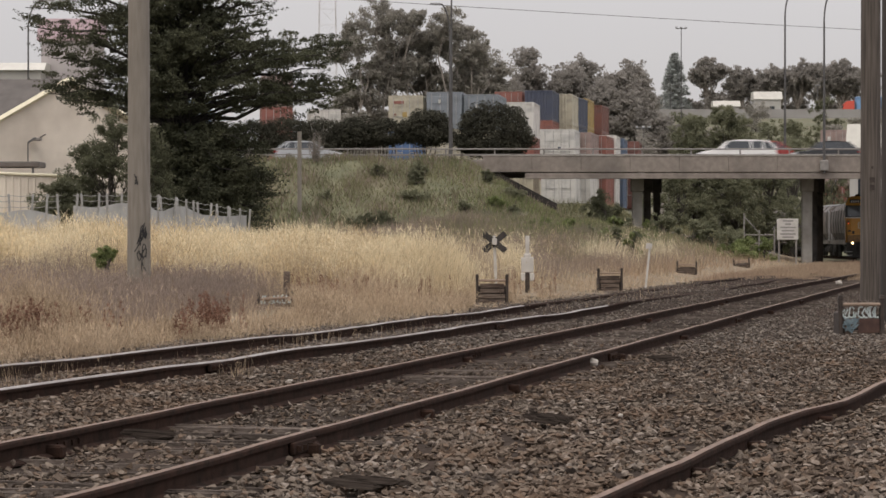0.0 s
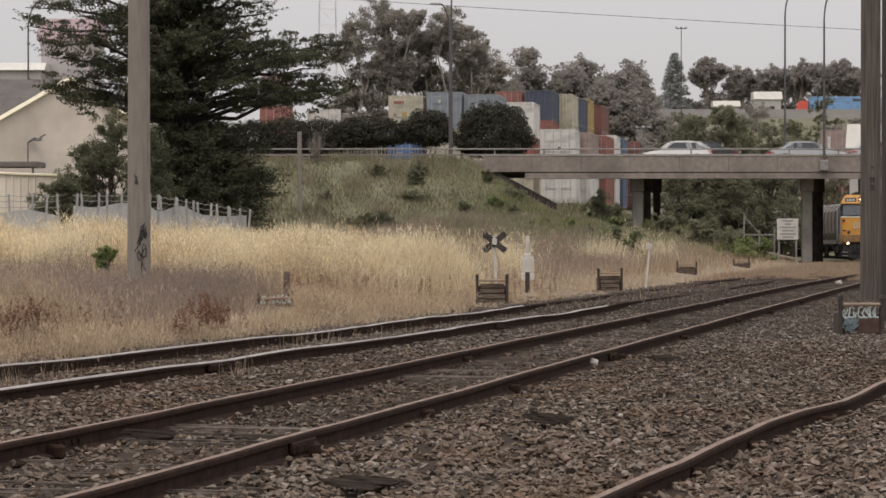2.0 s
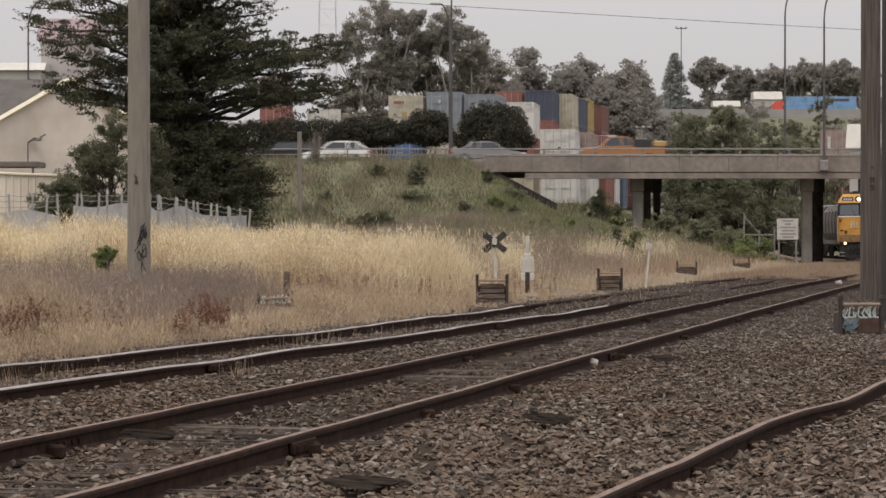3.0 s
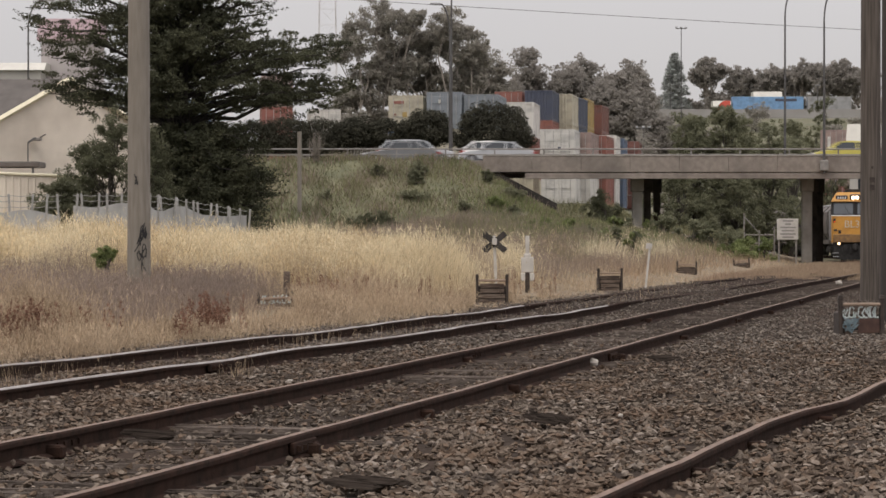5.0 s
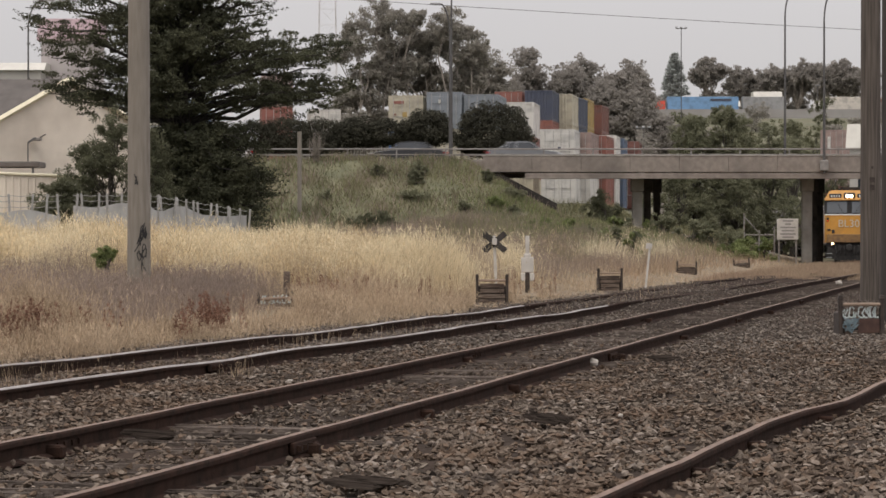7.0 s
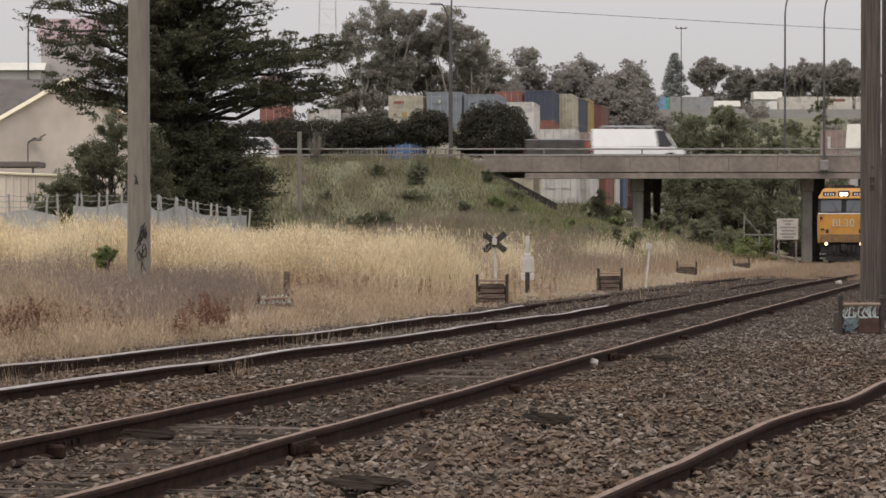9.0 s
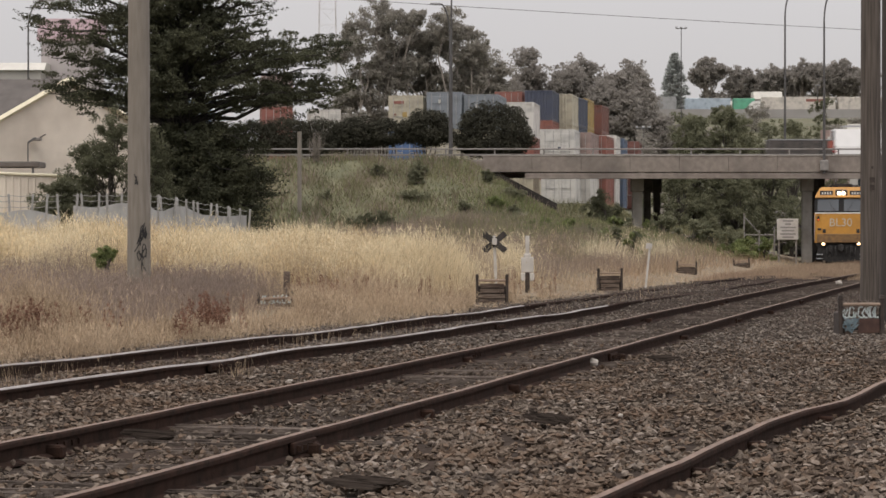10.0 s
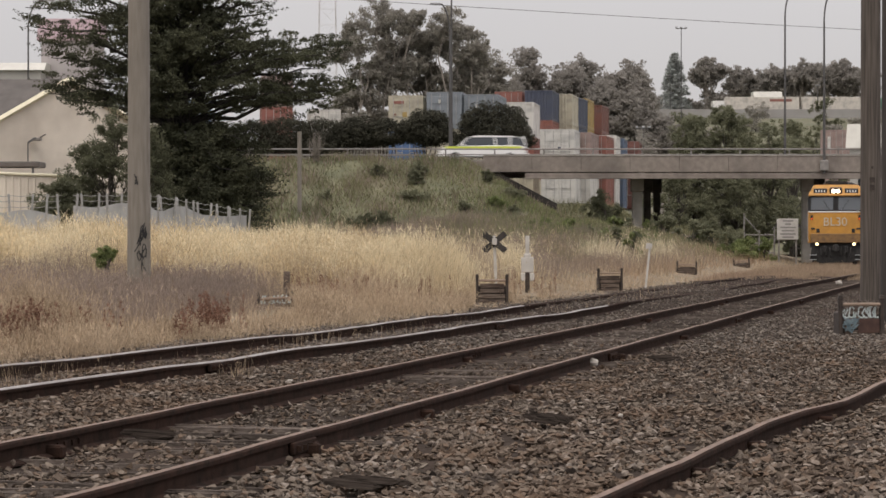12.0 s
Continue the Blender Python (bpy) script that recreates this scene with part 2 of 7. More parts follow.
def rail(name, path, parent, top, label="", bright_to=1000.0, worn=(7,)):
    """Rail swept along path, a list of (x, y, z); its head has a material of its own."""
    prof = rail_profile()
    bm = bmesh.new()
    rings = []
    for i, p in enumerate(path):
        a, b = Vector(path[max(i - 1, 0)]), Vector(path[min(i + 1, len(path) - 1)])
        side = (b - a).cross(Vector((0, 0, 1))).normalized()
        rings.append([bm.verts.new(Vector(p) + side * u + Vector((0, 0, v))) for u, v in prof])
    k = len(prof)
    for r, s in zip(rings, rings[1:]):
        for i in range(k):
            f = bm.faces.new((r[i], s[i], s[(i + 1) % k], r[(i + 1) % k]))
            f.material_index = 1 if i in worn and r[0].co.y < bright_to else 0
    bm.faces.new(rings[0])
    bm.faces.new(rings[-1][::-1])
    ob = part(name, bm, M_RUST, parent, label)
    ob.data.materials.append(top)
    return ob


def wobble(y, seed, amp):
    return amp * (noise.noise((y * 0.11, seed, 0)) + 0.6 * noise.noise((y * 0.31, seed, 5)) + 0.4 * noise.noise((y * 0.8, seed, 9)))


def rail_path(fx, off, y0, y1, step, seed, amp_x=0.018, amp_z=0.012, sink=0.0):
    ys = np.arange(y0, y1, step)
    return [(float(fx(y)) + off + wobble(y, seed, amp_x), float(y), wobble(y, seed + 40, amp_z) - sink) for y in ys]


def track(name, label, fx, y0, y1, top, seed, sides=(-0.82, 0.82), step=1.0, sleepers=(0, 0), sink=0.0, bright_to=1000.0, amp_z=0.012, worn=(7,)):
    tr = thing(name, label, "railway track", kind="structure")
    for s in sides:
        rail("rail", rail_path(fx, s, y0, y1, step, seed + s, amp_z=amp_z, sink=sink), tr, top, bright_to=bright_to, worn=worn)
    rng = random.Random(seed)
    kinds = []
    for _ in range(6):
        # old timber split along the grain into strips that lie at uneven heights
        bm = bmesh.new()
        v0 = -0.12
        while v0 < 0.11:
            w = rng.uniform(0.02, 0.065)
            ends = [-1.3 + rng.uniform(0, 0.12), rng.uniform(-0.5, 0.5), 1.3 - rng.uniform(0, 0.12)]
            for e0, e1 in zip(ends, ends[1:]):
                box(bm, e1 - e0 - rng.uniform(0.005, 0.06), w - rng.uniform(0.004, 0.014), 0.12, (e0 + e1) / 2, v0 + w / 2, -0.072 + rng.uniform(-0.035, 0.02), m=pose(0, 0, 0, 0, rng.uniform(-0.5, 0.5), rng.uniform(-0.4, 0.4)))
            v0 += w
        kinds.append(mesh_of(bm, "sleeper", M_SLEEPER))
    for i, y in enumerate(np.arange(sleepers[0], sleepers[1], 0.66)):
        ob = new("sleeper", kinds[i % 6 if i % 4 else rng.randrange(6)])
        ob.parent = tr
        slope = (fx(y + 1) - fx(y - 1)) / 2
        ob.matrix_world = pose(float(fx(y)) + rng.uniform(-.06, .06), y + rng.uniform(-.05, .05), rng.uniform(-.01, .034), 0,
                               rng.uniform(-.6, .6), -math.degrees(math.atan(slope)) + rng.uniform(-1.5, 1.5))
    return tr


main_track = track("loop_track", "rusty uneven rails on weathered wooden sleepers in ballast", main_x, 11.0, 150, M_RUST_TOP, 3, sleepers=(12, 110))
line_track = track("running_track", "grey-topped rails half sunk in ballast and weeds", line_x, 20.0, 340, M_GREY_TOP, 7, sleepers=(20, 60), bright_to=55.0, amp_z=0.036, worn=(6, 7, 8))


SIDING_Y = (9.0, 14.6, 15.8, 16.9, 18.7, 20.5, 22.0, 23.2, 24.8, 26.8, 44.0)
SIDING_X = (-0.72, 0.775, 1.10, 1.415, 1.86, 2.355, 2.825, 3.295, 3.715, 4.195, 8.7)


def siding_x(y):
    """The kinked old siding rail."""
    return float(np.interp(y, SIDING_Y, SIDING_X))


# fishplates where the rail lengths meet
bm = bmesh.new()
for s in (-1, 1):
    box(bm, 0.035, 0.62, 0.085, s * 0.03, 0, 0.075, bevel=0.008)
    for k in (-0.22, -0.08, 0.08, 0.22):
        box(bm, 0.045, 0.035, 0.035, s * 0.06, k, 0.075)
plate_me = mesh_of(bm, "fishplate", M_RUST)
bm = bmesh.new()
box(bm, 0.24, 0.10, 0.09, 0, 0, 0.035, bevel=0.015)
anchor_me = mesh_of(bm, "rail_anchor", M_RUST)
for tr, fx, spots in ((main_track, main_x, (18.8, 33.2, 48.0, 62.0)), (line_track, line_x, (30.5, 44.5))):
    for y in spots:
        for s in (-0.82, 0.82):
            o = new("fishplate", plate_me)
            o.parent = tr
            o.matrix_world = pose(float(fx(y)) + s, y + (0.3 if s < 0 else 0), 0.0, 0, 0, -math.degrees(math.atan(MAIN_SLOPE)))
for y, s in ((22.6, 0.82), (18.7, -0.82), (18.9, 0.82), (26.5, 0.82), (33.6, 0.82), (32.7, -0.82), (48.7, -0.82), (60.6, -0.82), (40.0, 0.82), (54.0, 0.82)):
    o = new("rail_anchor", anchor_me)
    o.parent = main_track
    o.matrix_world = pose(float(main_x(y)) + s, y, 0.01, 0, 0, -math.degrees(math.atan(MAIN_SLOPE)))
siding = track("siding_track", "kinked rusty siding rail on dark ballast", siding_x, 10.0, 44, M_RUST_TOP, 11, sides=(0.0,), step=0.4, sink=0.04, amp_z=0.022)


for y in (15.6, 17.3, 19.6, 22.4):
    o = new("rail_anchor", anchor_me)
    o.parent = siding
    o.matrix_world = pose(siding_x(y), y, -0.03, 0, 0, -16)


# ---- road bridge ----
bridge = thing("road_bridge", "stained concrete road bridge with steel guard rails", "bridge", kind="structure")
ROAD_X0, ROAD_X1 = -420.0, 480.0
SPAN_X1 = 48.0
bm = bmesh.new()
box(bm, SPAN_X1 - ABUT_X, BRIDGE_FAR - BRIDGE_NEAR, 0.30, (SPAN_X1 + ABUT_X) / 2, (BRIDGE_FAR + BRIDGE_NEAR) / 2, ROAD_Z - 0.52)
part("deck", bm, M_CONC, bridge)
for y in (BRIDGE_NEAR + 0.25, BRIDGE_NEAR + 4, BRIDGE_NEAR + 7.6, BRIDGE_FAR - 0.25):
    bm = bmesh.new()
    near = y < 172
    box(bm, SPAN_X1 - ABUT_X, 0.34, 0.70 if near else 0.32, (SPAN_X1 + ABUT_X) / 2, y, ROAD_Z - (0.37 if near else 0.67), bevel=0.02)
    part("girder", bm, M_CONC, bridge)
    if not near:
        continue
    bm = bmesh.new()
    box(bm, SPAN_X1 - ABUT_X - 1.6, 0.30, 0.36, (SPAN_X1 + ABUT_X) / 2 + 0.75, y + (-0.16 if y < 173 else -0.10), ROAD_Z - 0.96, bevel=0.02)
    part("girder_flange", bm, M_CONC, bridge)
for k in range(17):
    x = ABUT_X - 1.0 + 2.97 * k
    if x + 2.97 > SPAN_X1:
        break
    bm = bmesh.new()
    box(bm, 2.955, 0.2, 0.98, x + 1.48, BRIDGE_NEAR + 0.0, ROAD_Z - 0.24, bevel=0.012)
    part("parapet_panel", bm, M_CONC, bridge)
    bm = bmesh.new()
    box(bm, 2.955, 0.26, 0.05, x + 1.48, BRIDGE_NEAR - 0.01, ROAD_Z + 0.275, bevel=0.012)
    part("coping", bm, M_CONC_L, bridge)
M_GALV = mat("weathered_galvanised", (0.19, 0.175, 0.16), (0.28, 0.26, 0.24), scale=2.5, rough=0.6, metal=0.3, stain=(0.16, 0.13, 0.11), stain_scale=0.8)
rail_set = thing("guard_rail", "weathered steel guard rail along the road edge", "guard rail", kind="structure")
GR_X0, GR_X1 = -70.0, 60.0
for y in (BRIDGE_NEAR + 0.15, BRIDGE_FAR - 0.15):
    for z, h in ((0.66, 0.09), (0.33, 0.06)):
        bm = bmesh.new()
        box(bm, GR_X1 - GR_X0, 0.07, h, (GR_X1 + GR_X0) / 2, y - 0.05, ROAD_Z + z, bevel=0.015)
        part("rail_bar", bm, M_GALV, rail_set)
    bm = bmesh.new()
    box(bm, 0.09, 0.09, 0.72, 0, 0, 0.36, bevel=0.01)
    me = mesh_of(bm, "post", M_GALV)
    for x in np.arange(-68.5, GR_X1, 2.97):
        po = new("post", me)
        po.parent = rail_set
        po.location = (x + 0.35, y, ROAD_Z - 0.05)
bm = bmesh.new()
prism(bm, [(y, road_z(y) - d) for y, d in ((171.3, 0), (182.9, 0), (182.9, 0.06), (171.3, 0.06))], ROAD_X1 - ROAD_X0, axis="x", at=ROAD_X0)
road = solid("road", bm, M_ASPHALT, "grey asphalt road over the bridge and banks", "road", kind="structure")
# rear piers: shade under the deck painted in as near-black concrete
M_SHADED_PIER = mat("shaded_pier_concrete", (0.035, 0.03, 0.027), (0.08, 0.07, 0.062), scale=3, bump=0.3, rough=0.95, stain=(0.14, 0.12, 0.105), stain_scale=0.8, stain_amount=0.5)
for x in (11.95, 22.4, 33.0):
    for j, y in enumerate((174.0, 177.8, 181.6)):
        xs = x + 0.235 * (y - 174.0)
        gz = float(ground_z(xs, y)) - 0.4
        bm = bmesh.new()
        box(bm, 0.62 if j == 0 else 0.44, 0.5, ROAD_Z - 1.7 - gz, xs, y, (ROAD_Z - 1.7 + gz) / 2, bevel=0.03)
        part("pier", bm, M_CONC_L if j == 0 else M_SHADED_PIER, bridge, "" if j == 0 else "dark rear pier, under-deck shade in its colour")
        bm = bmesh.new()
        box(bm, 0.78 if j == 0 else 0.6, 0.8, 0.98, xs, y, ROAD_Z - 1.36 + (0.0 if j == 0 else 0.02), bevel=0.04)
        part("pier_head", bm, M_CONC_L if j == 0 else M_SHADED_PIER, bridge)
    bm = bmesh.new()
    box(bm, 0.34, 0.12, 0.20, x + 0.05, BRIDGE_NEAR + 0.03, ROAD_Z - 0.74, bevel=0.03)
    part("bearing_cap", bm, M_CONC_L, bridge)
# sloped abutment; its near-black colour holds the shade below the bridge
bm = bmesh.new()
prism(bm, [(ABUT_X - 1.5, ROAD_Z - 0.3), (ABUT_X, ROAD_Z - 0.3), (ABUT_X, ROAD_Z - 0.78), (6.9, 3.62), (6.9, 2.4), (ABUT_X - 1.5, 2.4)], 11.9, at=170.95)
part("abutment_slope", bm, mat("shaded_abutment", (0.018, 0.015, 0.013), (0.045, 0.038, 0.033), scale=2, bump=0.4, bump_scale=8, rough=0.95), bridge, "abutment slope with under-bridge shade in its dark colour")
bm = bmesh.new()
box(bm, 6.6, 0.9, 0.62, ABUT_X - 1.6, BRIDGE_NEAR + 0.5, ROAD_Z - 0.36, bevel=0.03)
part("abutment", bm, M_CONC, bridge)
# ---- train ----
M_YEL = mat("loco_orange_paint", (0.47, 0.225, 0.034), (0.53, 0.255, 0.04), scale=6, rough=0.5, stain=(0.30, 0.15, 0.04), stain_scale=1.2,
            stain_amount=0.45, local=True, bump=0.05)
M_YEL_D = mat("loco_grimy_skirt", (0.13, 0.075, 0.035), (0.25, 0.135, 0.045), scale=5, rough=0.7, local=True)
M_DARK = mat("underframe_grime", (0.018, 0.017, 0.016), (0.04, 0.036, 0.033), scale=8, rough=0.9, local=True, bump=0.2)
M_BLACK = mat("black_paint", (0.012, 0.012, 0.013), (0.02, 0.02, 0.02), rough=0.5, local=True)
M_WHITE_P = mat("white_paint", (0.66, 0.65, 0.62), (0.75, 0.74, 0.71), scale=5, rough=0.5, stain=(0.45, 0.42, 0.38), stain_scale=2, local=True)
M_GLASS = glass("window_glass")
M_WSCREEN = glass("windscreen_glass", (0.10, 0.11, 0.12), 0.12)
M_WAGON = mat("hopper_wagon_grey", (0.085, 0.073, 0.066), (0.13, 0.115, 0.104), scale=3, rough=0.7, stain=(0.16, 0.12, 0.10), stain_scale=0.9,
              stain_amount=0.6, local=True, bump=0.1)
M_STEEL = mat("galvanised_steel", (0.30, 0.30, 0.30), (0.42, 0.42, 0.42), scale=12, rough=0.5, metal=0.6, local=True)
M_HEAD = glow("headlight_glow", (1.0, 0.70, 0.45), 6.0)
M_DITCH = glow("ditch_light_glow", (1.0, 0.66, 0.34), 5.0)
M_RED = glow("marker_red", (1.0, 0.15, 0.03), 0.8)


def bogie(parent, y, half=2.0):
    b = new("bogie")
    b.parent = parent
    b.location = (0, y, 0)
    for s in (-1, 1):
        bm = bmesh.new()
        box(bm, 0.16, half * 1.9, 0.34, s * 1.12, 0, 0.62, bevel=0.03)
        for k in (-1, 0, 1):
            box(bm, 0.22, 0.36, 0.36, s * 1.14, k * half * 0.75, 0.48, bevel=0.04)
        part("side_frame", bm, M_DARK, b)
    for k in (-1, 0, 1):
        bm = bmesh.new()
        for s in (-1, 1):
            tube(bm, (s * 0.74, k * half * 0.75, 0.48), (s * 0.88, k * half * 0.75, 0.48), 0.48, seg=20)
        tube(bm, (-0.85, k * half * 0.75, 0.48), (0.85, k * half * 0.75, 0.48), 0.08, seg=8)
        part("wheelset", bm, M_DARK, b)
    return b


def text_mesh(txt, size, depth=0.01):
    cu = bpy.data.curves.new("lettering", "FONT")
    cu.body, cu.size, cu.extrude, cu.align_x, cu.align_y = txt, size, depth, "CENTER", "CENTER"
    ob = bpy.data.objects.new("lettering", cu)
    scene.collection.objects.link(ob)
    bpy.context.view_layer.update()
    me = bpy.data.meshes.new_from_object(ob.evaluated_get(bpy.context.evaluated_depsgraph_get()))
    bpy.data.objects.remove(ob)
    bpy.data.curves.remove(cu)
    return me


def locomotive():
    """Front buffer plane at y = 0, body towards +y, rail level at z = 0."""
    lo = thing("locomotive", "orange diesel locomotive with lit headlights, grimy black underframe", "locomotive")
    L, W = 19.8, 1.38
    # body behind the cab
    bm = bmesh.new()
    prism(bm, [(-W, 1.15), (W, 1.15), (W, 3.35), (0.9, 3.95), (-0.9, 3.95), (-W, 3.35)], L - 4.4, at=2.2)
    part("body", bm, M_YEL, lo)
    # cab: rounded front in plan, raked windscreens
    bm = bmesh.new()
    rings = []
    for z, w, y in ((1.12, W, 0.18), (1.5, W + 0.01, 0.10), (2.62, W, 0.12)):
        rings.append([(-w, 2.3, z), (-w, y + 0.34, z), (-w + 0.16, y + 0.08, z), (-w + 0.4, y, z), (w - 0.4, y, z), (w - 0.16, y + 0.08, z), (w, y + 0.34, z), (w, 2.3, z)])
    vr = [[bm.verts.new(p) for p in r] for r in rings]
    for a, b in zip(vr, vr[1:]):
        for i in range(7):
            bm.faces.new((a[i], a[i + 1], b[i + 1], b[i]))
    bm.faces.new(vr[-1])
    bm.faces.new(vr[0][::-1])
    part("nose", bm, M_YEL, lo)
    bm = bmesh.new()
    prism(bm, [(-W + 0.02, 2.62), (W - 0.02, 2.62), (W - 0.04, 3.45), (-W + 0.04, 3.45)], 1.9, at=0.45)
    part("cab_surround", bm, M_BLACK, lo, "black window surround")
    for s in (-1, 1):
        bm = bmesh.new()
        v = [bm.verts.new(p) for p in ((s * 0.13, 0.30, 2.74), (s * 1.22, 0.36, 2.74), (s * 1.20, 0.44, 3.36), (s * 0.13, 0.40, 3.36))]
        bm.faces.new(v if s < 0 else v[::-1])
        r = bmesh.ops.extrude_face_region(bm, geom=bm.faces[:])
        bmesh.ops.translate(bm, vec=(0, 0.1, 0), verts=[e for e in r["geom"] if isinstance(e, bmesh.types.BMVert)])
        part("windscreen", bm, M_WSCREEN, lo, "reflective windscreen pane")
        bm = bmesh.new()
        tube(bm, (s * 0.3, 0.29, 2.74), (s * 0.62, 0.31, 3.22), 0.012, seg=5)
        part("wiper", bm, M_BLACK, lo)
        bm = bmesh.new()
        box(bm, 0.03, 0.75, 0.56, s * (W - 0.01), 1.15, 3.03)
        part("side_window", bm, M_GLASS, lo)
    # sloping roof brow with number boards and headlight
    bm = bmesh.new()
    a = [(-W, 0.28, 3.42), (W, 0.28, 3.42), (W, 2.3, 3.42), (-W, 2.3, 3.42)]
    b = [(-1.08, 0.55, 3.98), (1.08, 0.55, 3.98), (1.08, 2.3, 3.98), (-1.08, 2.3, 3.98)]
    va, vb = [bm.verts.new(p) for p in a], [bm.verts.new(p) for p in b]
    bm.faces.new(va[::-1])
    bm.faces.new(vb)
    for i in range(4):
        bm.faces.new((va[i], va[(i + 1) % 4], vb[(i + 1) % 4], vb[i]))
    bmesh.ops.bevel(bm, geom=bm.edges[:], offset=0.05, segments=2, affect="EDGES")
    part("roof_brow", bm, M_YEL, lo)
    for s in (-1, 1):
        bm = bmesh.new()
        box(bm, 0.66, 0.06, 0.27, s * 0.76, 0.38, 3.66, bevel=0.02, m=None)
        bd = part("number_board", bm, M_BLACK, lo, "black number board")
        for k in range(4):
            bm = bmesh.new()
            box(bm, 0.065, 0.012, 0.12, s * 0.76 - 0.2 + k * 0.135, 0.343, 3.66)
            part("lettering_bar", bm, M_WHITE_P, bd)
    bm = bmesh.new()
    box(bm, 0.62, 0.1, 0.34, 0, 0.36, 3.68, bevel=0.05)
    hl = part("headlight_housing", bm, M_BLACK, lo)
    for s in (-1, 1):
        bm = bmesh.new()
        tube(bm, (s * 0.105, 0.31, 3.66), (s * 0.105, 0.28, 3.66), 0.10, seg=16)
        part("headlight", bm, M_HEAD, hl, "bright lit headlight")
    bm = bmesh.new()
    box(bm, 2 * W - 0.1, 0.06, 0.06, 0, 0.13, 2.64, bevel=0.01)
    part("sill_stripe", bm, M_WHITE_P, lo, "pale stripe under the windscreens")
    # roof gear
    bm = bmesh.new()
    prism(bm, [(-0.62, 3.96), (0.62, 3.96), (0.5, 4.16), (-0.5, 4.16)], 1.0, at=1.0)
    part("air_conditioner", bm, M_DARK, lo)
    for s in (-1, 1):
        bm = bmesh.new()
        for k in (0, 0.16):
            tube(bm, (s * (0.30 + k), 0.8, 4.10), (s * (0.30 + k), 1.5, 4.10), 0.055, 0.03, seg=8)
        tube(bm, (s * 0.38, 1.0, 3.95), (s * 0.38, 1.0, 4.1), 0.03, seg=6)
        part("horn", bm, M_DARK, lo)
    bm = bmesh.new()
    box(bm, 1.5, L - 6, 0.22, 0, L / 2, 4.03, bevel=0.06)
    part("roof_hatch", bm, M_DARK, lo)
    # nose details
    for s in (-1, 1):
        bm = bmesh.new()
        box(bm, 0.14, 0.08, 0.24, s * 1.16, 0.18, 2.36, bevel=0.02)
        mk = part("marker_light", bm, M_BLACK, lo)
        bm = bmesh.new()
        tube(bm, (s * 1.16, 0.14, 2.30), (s * 1.16, 0.12, 2.30), 0.045, seg=10)
        part("marker_lens", bm, M_RED, mk)
        bm = bmesh.new()
        box(bm, 0.2, 0.05, 0.09, s * 1.10, 0.11, 1.82, bevel=0.01)
        part("step_recess", bm, M_BLACK, lo)
        bm = bmesh.new()
        box(bm, 0.16, 0.05, 0.20, s * 0.86, 0.095, 1.72, bevel=0.01)
        part("grab_recess", bm, M_DARK, lo)
        bm = bmesh.new()
        box(bm, 0.26, 0.12, 0.22, s * 0.90, 0.10, 1.06, bevel=0.04)
        dl = part("ditch_light", bm, M_BLACK, lo)
        bm = bmesh.new()
        tube(bm, (s * 0.90, 0.05, 1.06), (s * 0.90, 0.02, 1.06), 0.07, seg=14)
        part("lamp_lens", bm, M_DITCH, dl, "lit warm lamp")
    bm = bmesh.new()
    box(bm, 2 * W - 0.30, 0.5, 0.46, 0, 0.318, 1.345, bevel=0.03)
    part("skirt", bm, M_YEL_D, lo, "grimy brown skirt")
    for s in (-1, 1):
        bm = bmesh.new()
        sweep(bm, [(s * 1.33, 0.24, 1.2), (s * 1.36, 0.18, 1.3), (s * 1.36, 0.18, 2.45), (s * 1.33, 0.24, 2.55)], 0.02, seg=6)
        part("handrail", bm, M_STEEL, lo, "pale vertical handrail")
        bm = bmesh.new()
        box(bm, 0.16, 0.18, 0.34, s * 0.52, 0.12, 0.80, bevel=0.03)
        part("jumper_socket", bm, M_DARK, lo)
        for k in (0.30, 0.52):
            bm = bmesh.new()
            box(bm, 0.34, 0.22, 0.035, s * 1.10, 0.16, k, bevel=0.008)
            part("step", bm, M_STEEL, lo)
    bm = bmesh.new()
    box(bm, 2.5, L - 0.6, 0.3, 0, L / 2, 1.05)
    part("underframe", bm, M_DARK, lo)
    bm = bmesh.new()
    prism(bm, [(-1.15, 0.98), (1.15, 0.98), (1.25, 0.32), (0.7, 0.14), (-0.7, 0.14), (-1.25, 0.32)], 0.12, at=0.22)
    part("pilot", bm, M_DARK, lo)
    bm = bmesh.new()
    box(bm, 0.3, 0.42, 0.3, 0, 0.05, 0.86, bevel=0.05)
    box(bm, 0.16, 0.3, 0.4, 0.02, -0.1, 0.86, bevel=0.05)
    part("coupler", bm, M_DARK, lo)
    for k in (-0.75, -0.5, -0.28, 0.28, 0.5, 0.75):
        bm = bmesh.new()
        sweep(bm, [(k, 0.16, 0.92), (k * 0.97, 0.03, 0.75), (k * 0.93, 0.02, 0.55), (k * 0.9, 0.12, 0.42)], 0.03, seg=6)
        part("air_hose", bm, M_DARK, lo)
    for y in (3.4, L - 3.4):
        bogie(lo, y)
    bm = bmesh.new()
    box(bm, 2.3, 4.2, 0.7, 0, L / 2, 0.62, bevel=0.08)
    part("fuel_tank", bm, M_DARK, lo)
    me = text_mesh("BL30", 0.58)
    me.materials.append(mat("worn_cream_lettering", (0.44, 0.38, 0.28), (0.54, 0.48, 0.37), scale=9, rough=0.6, local=True))
    tx = new("lettering", me)
    tx.parent = lo
    tx.matrix_basis = pose(-0.02, 0.088, 2.14, 90, 0, 0)
    return lo


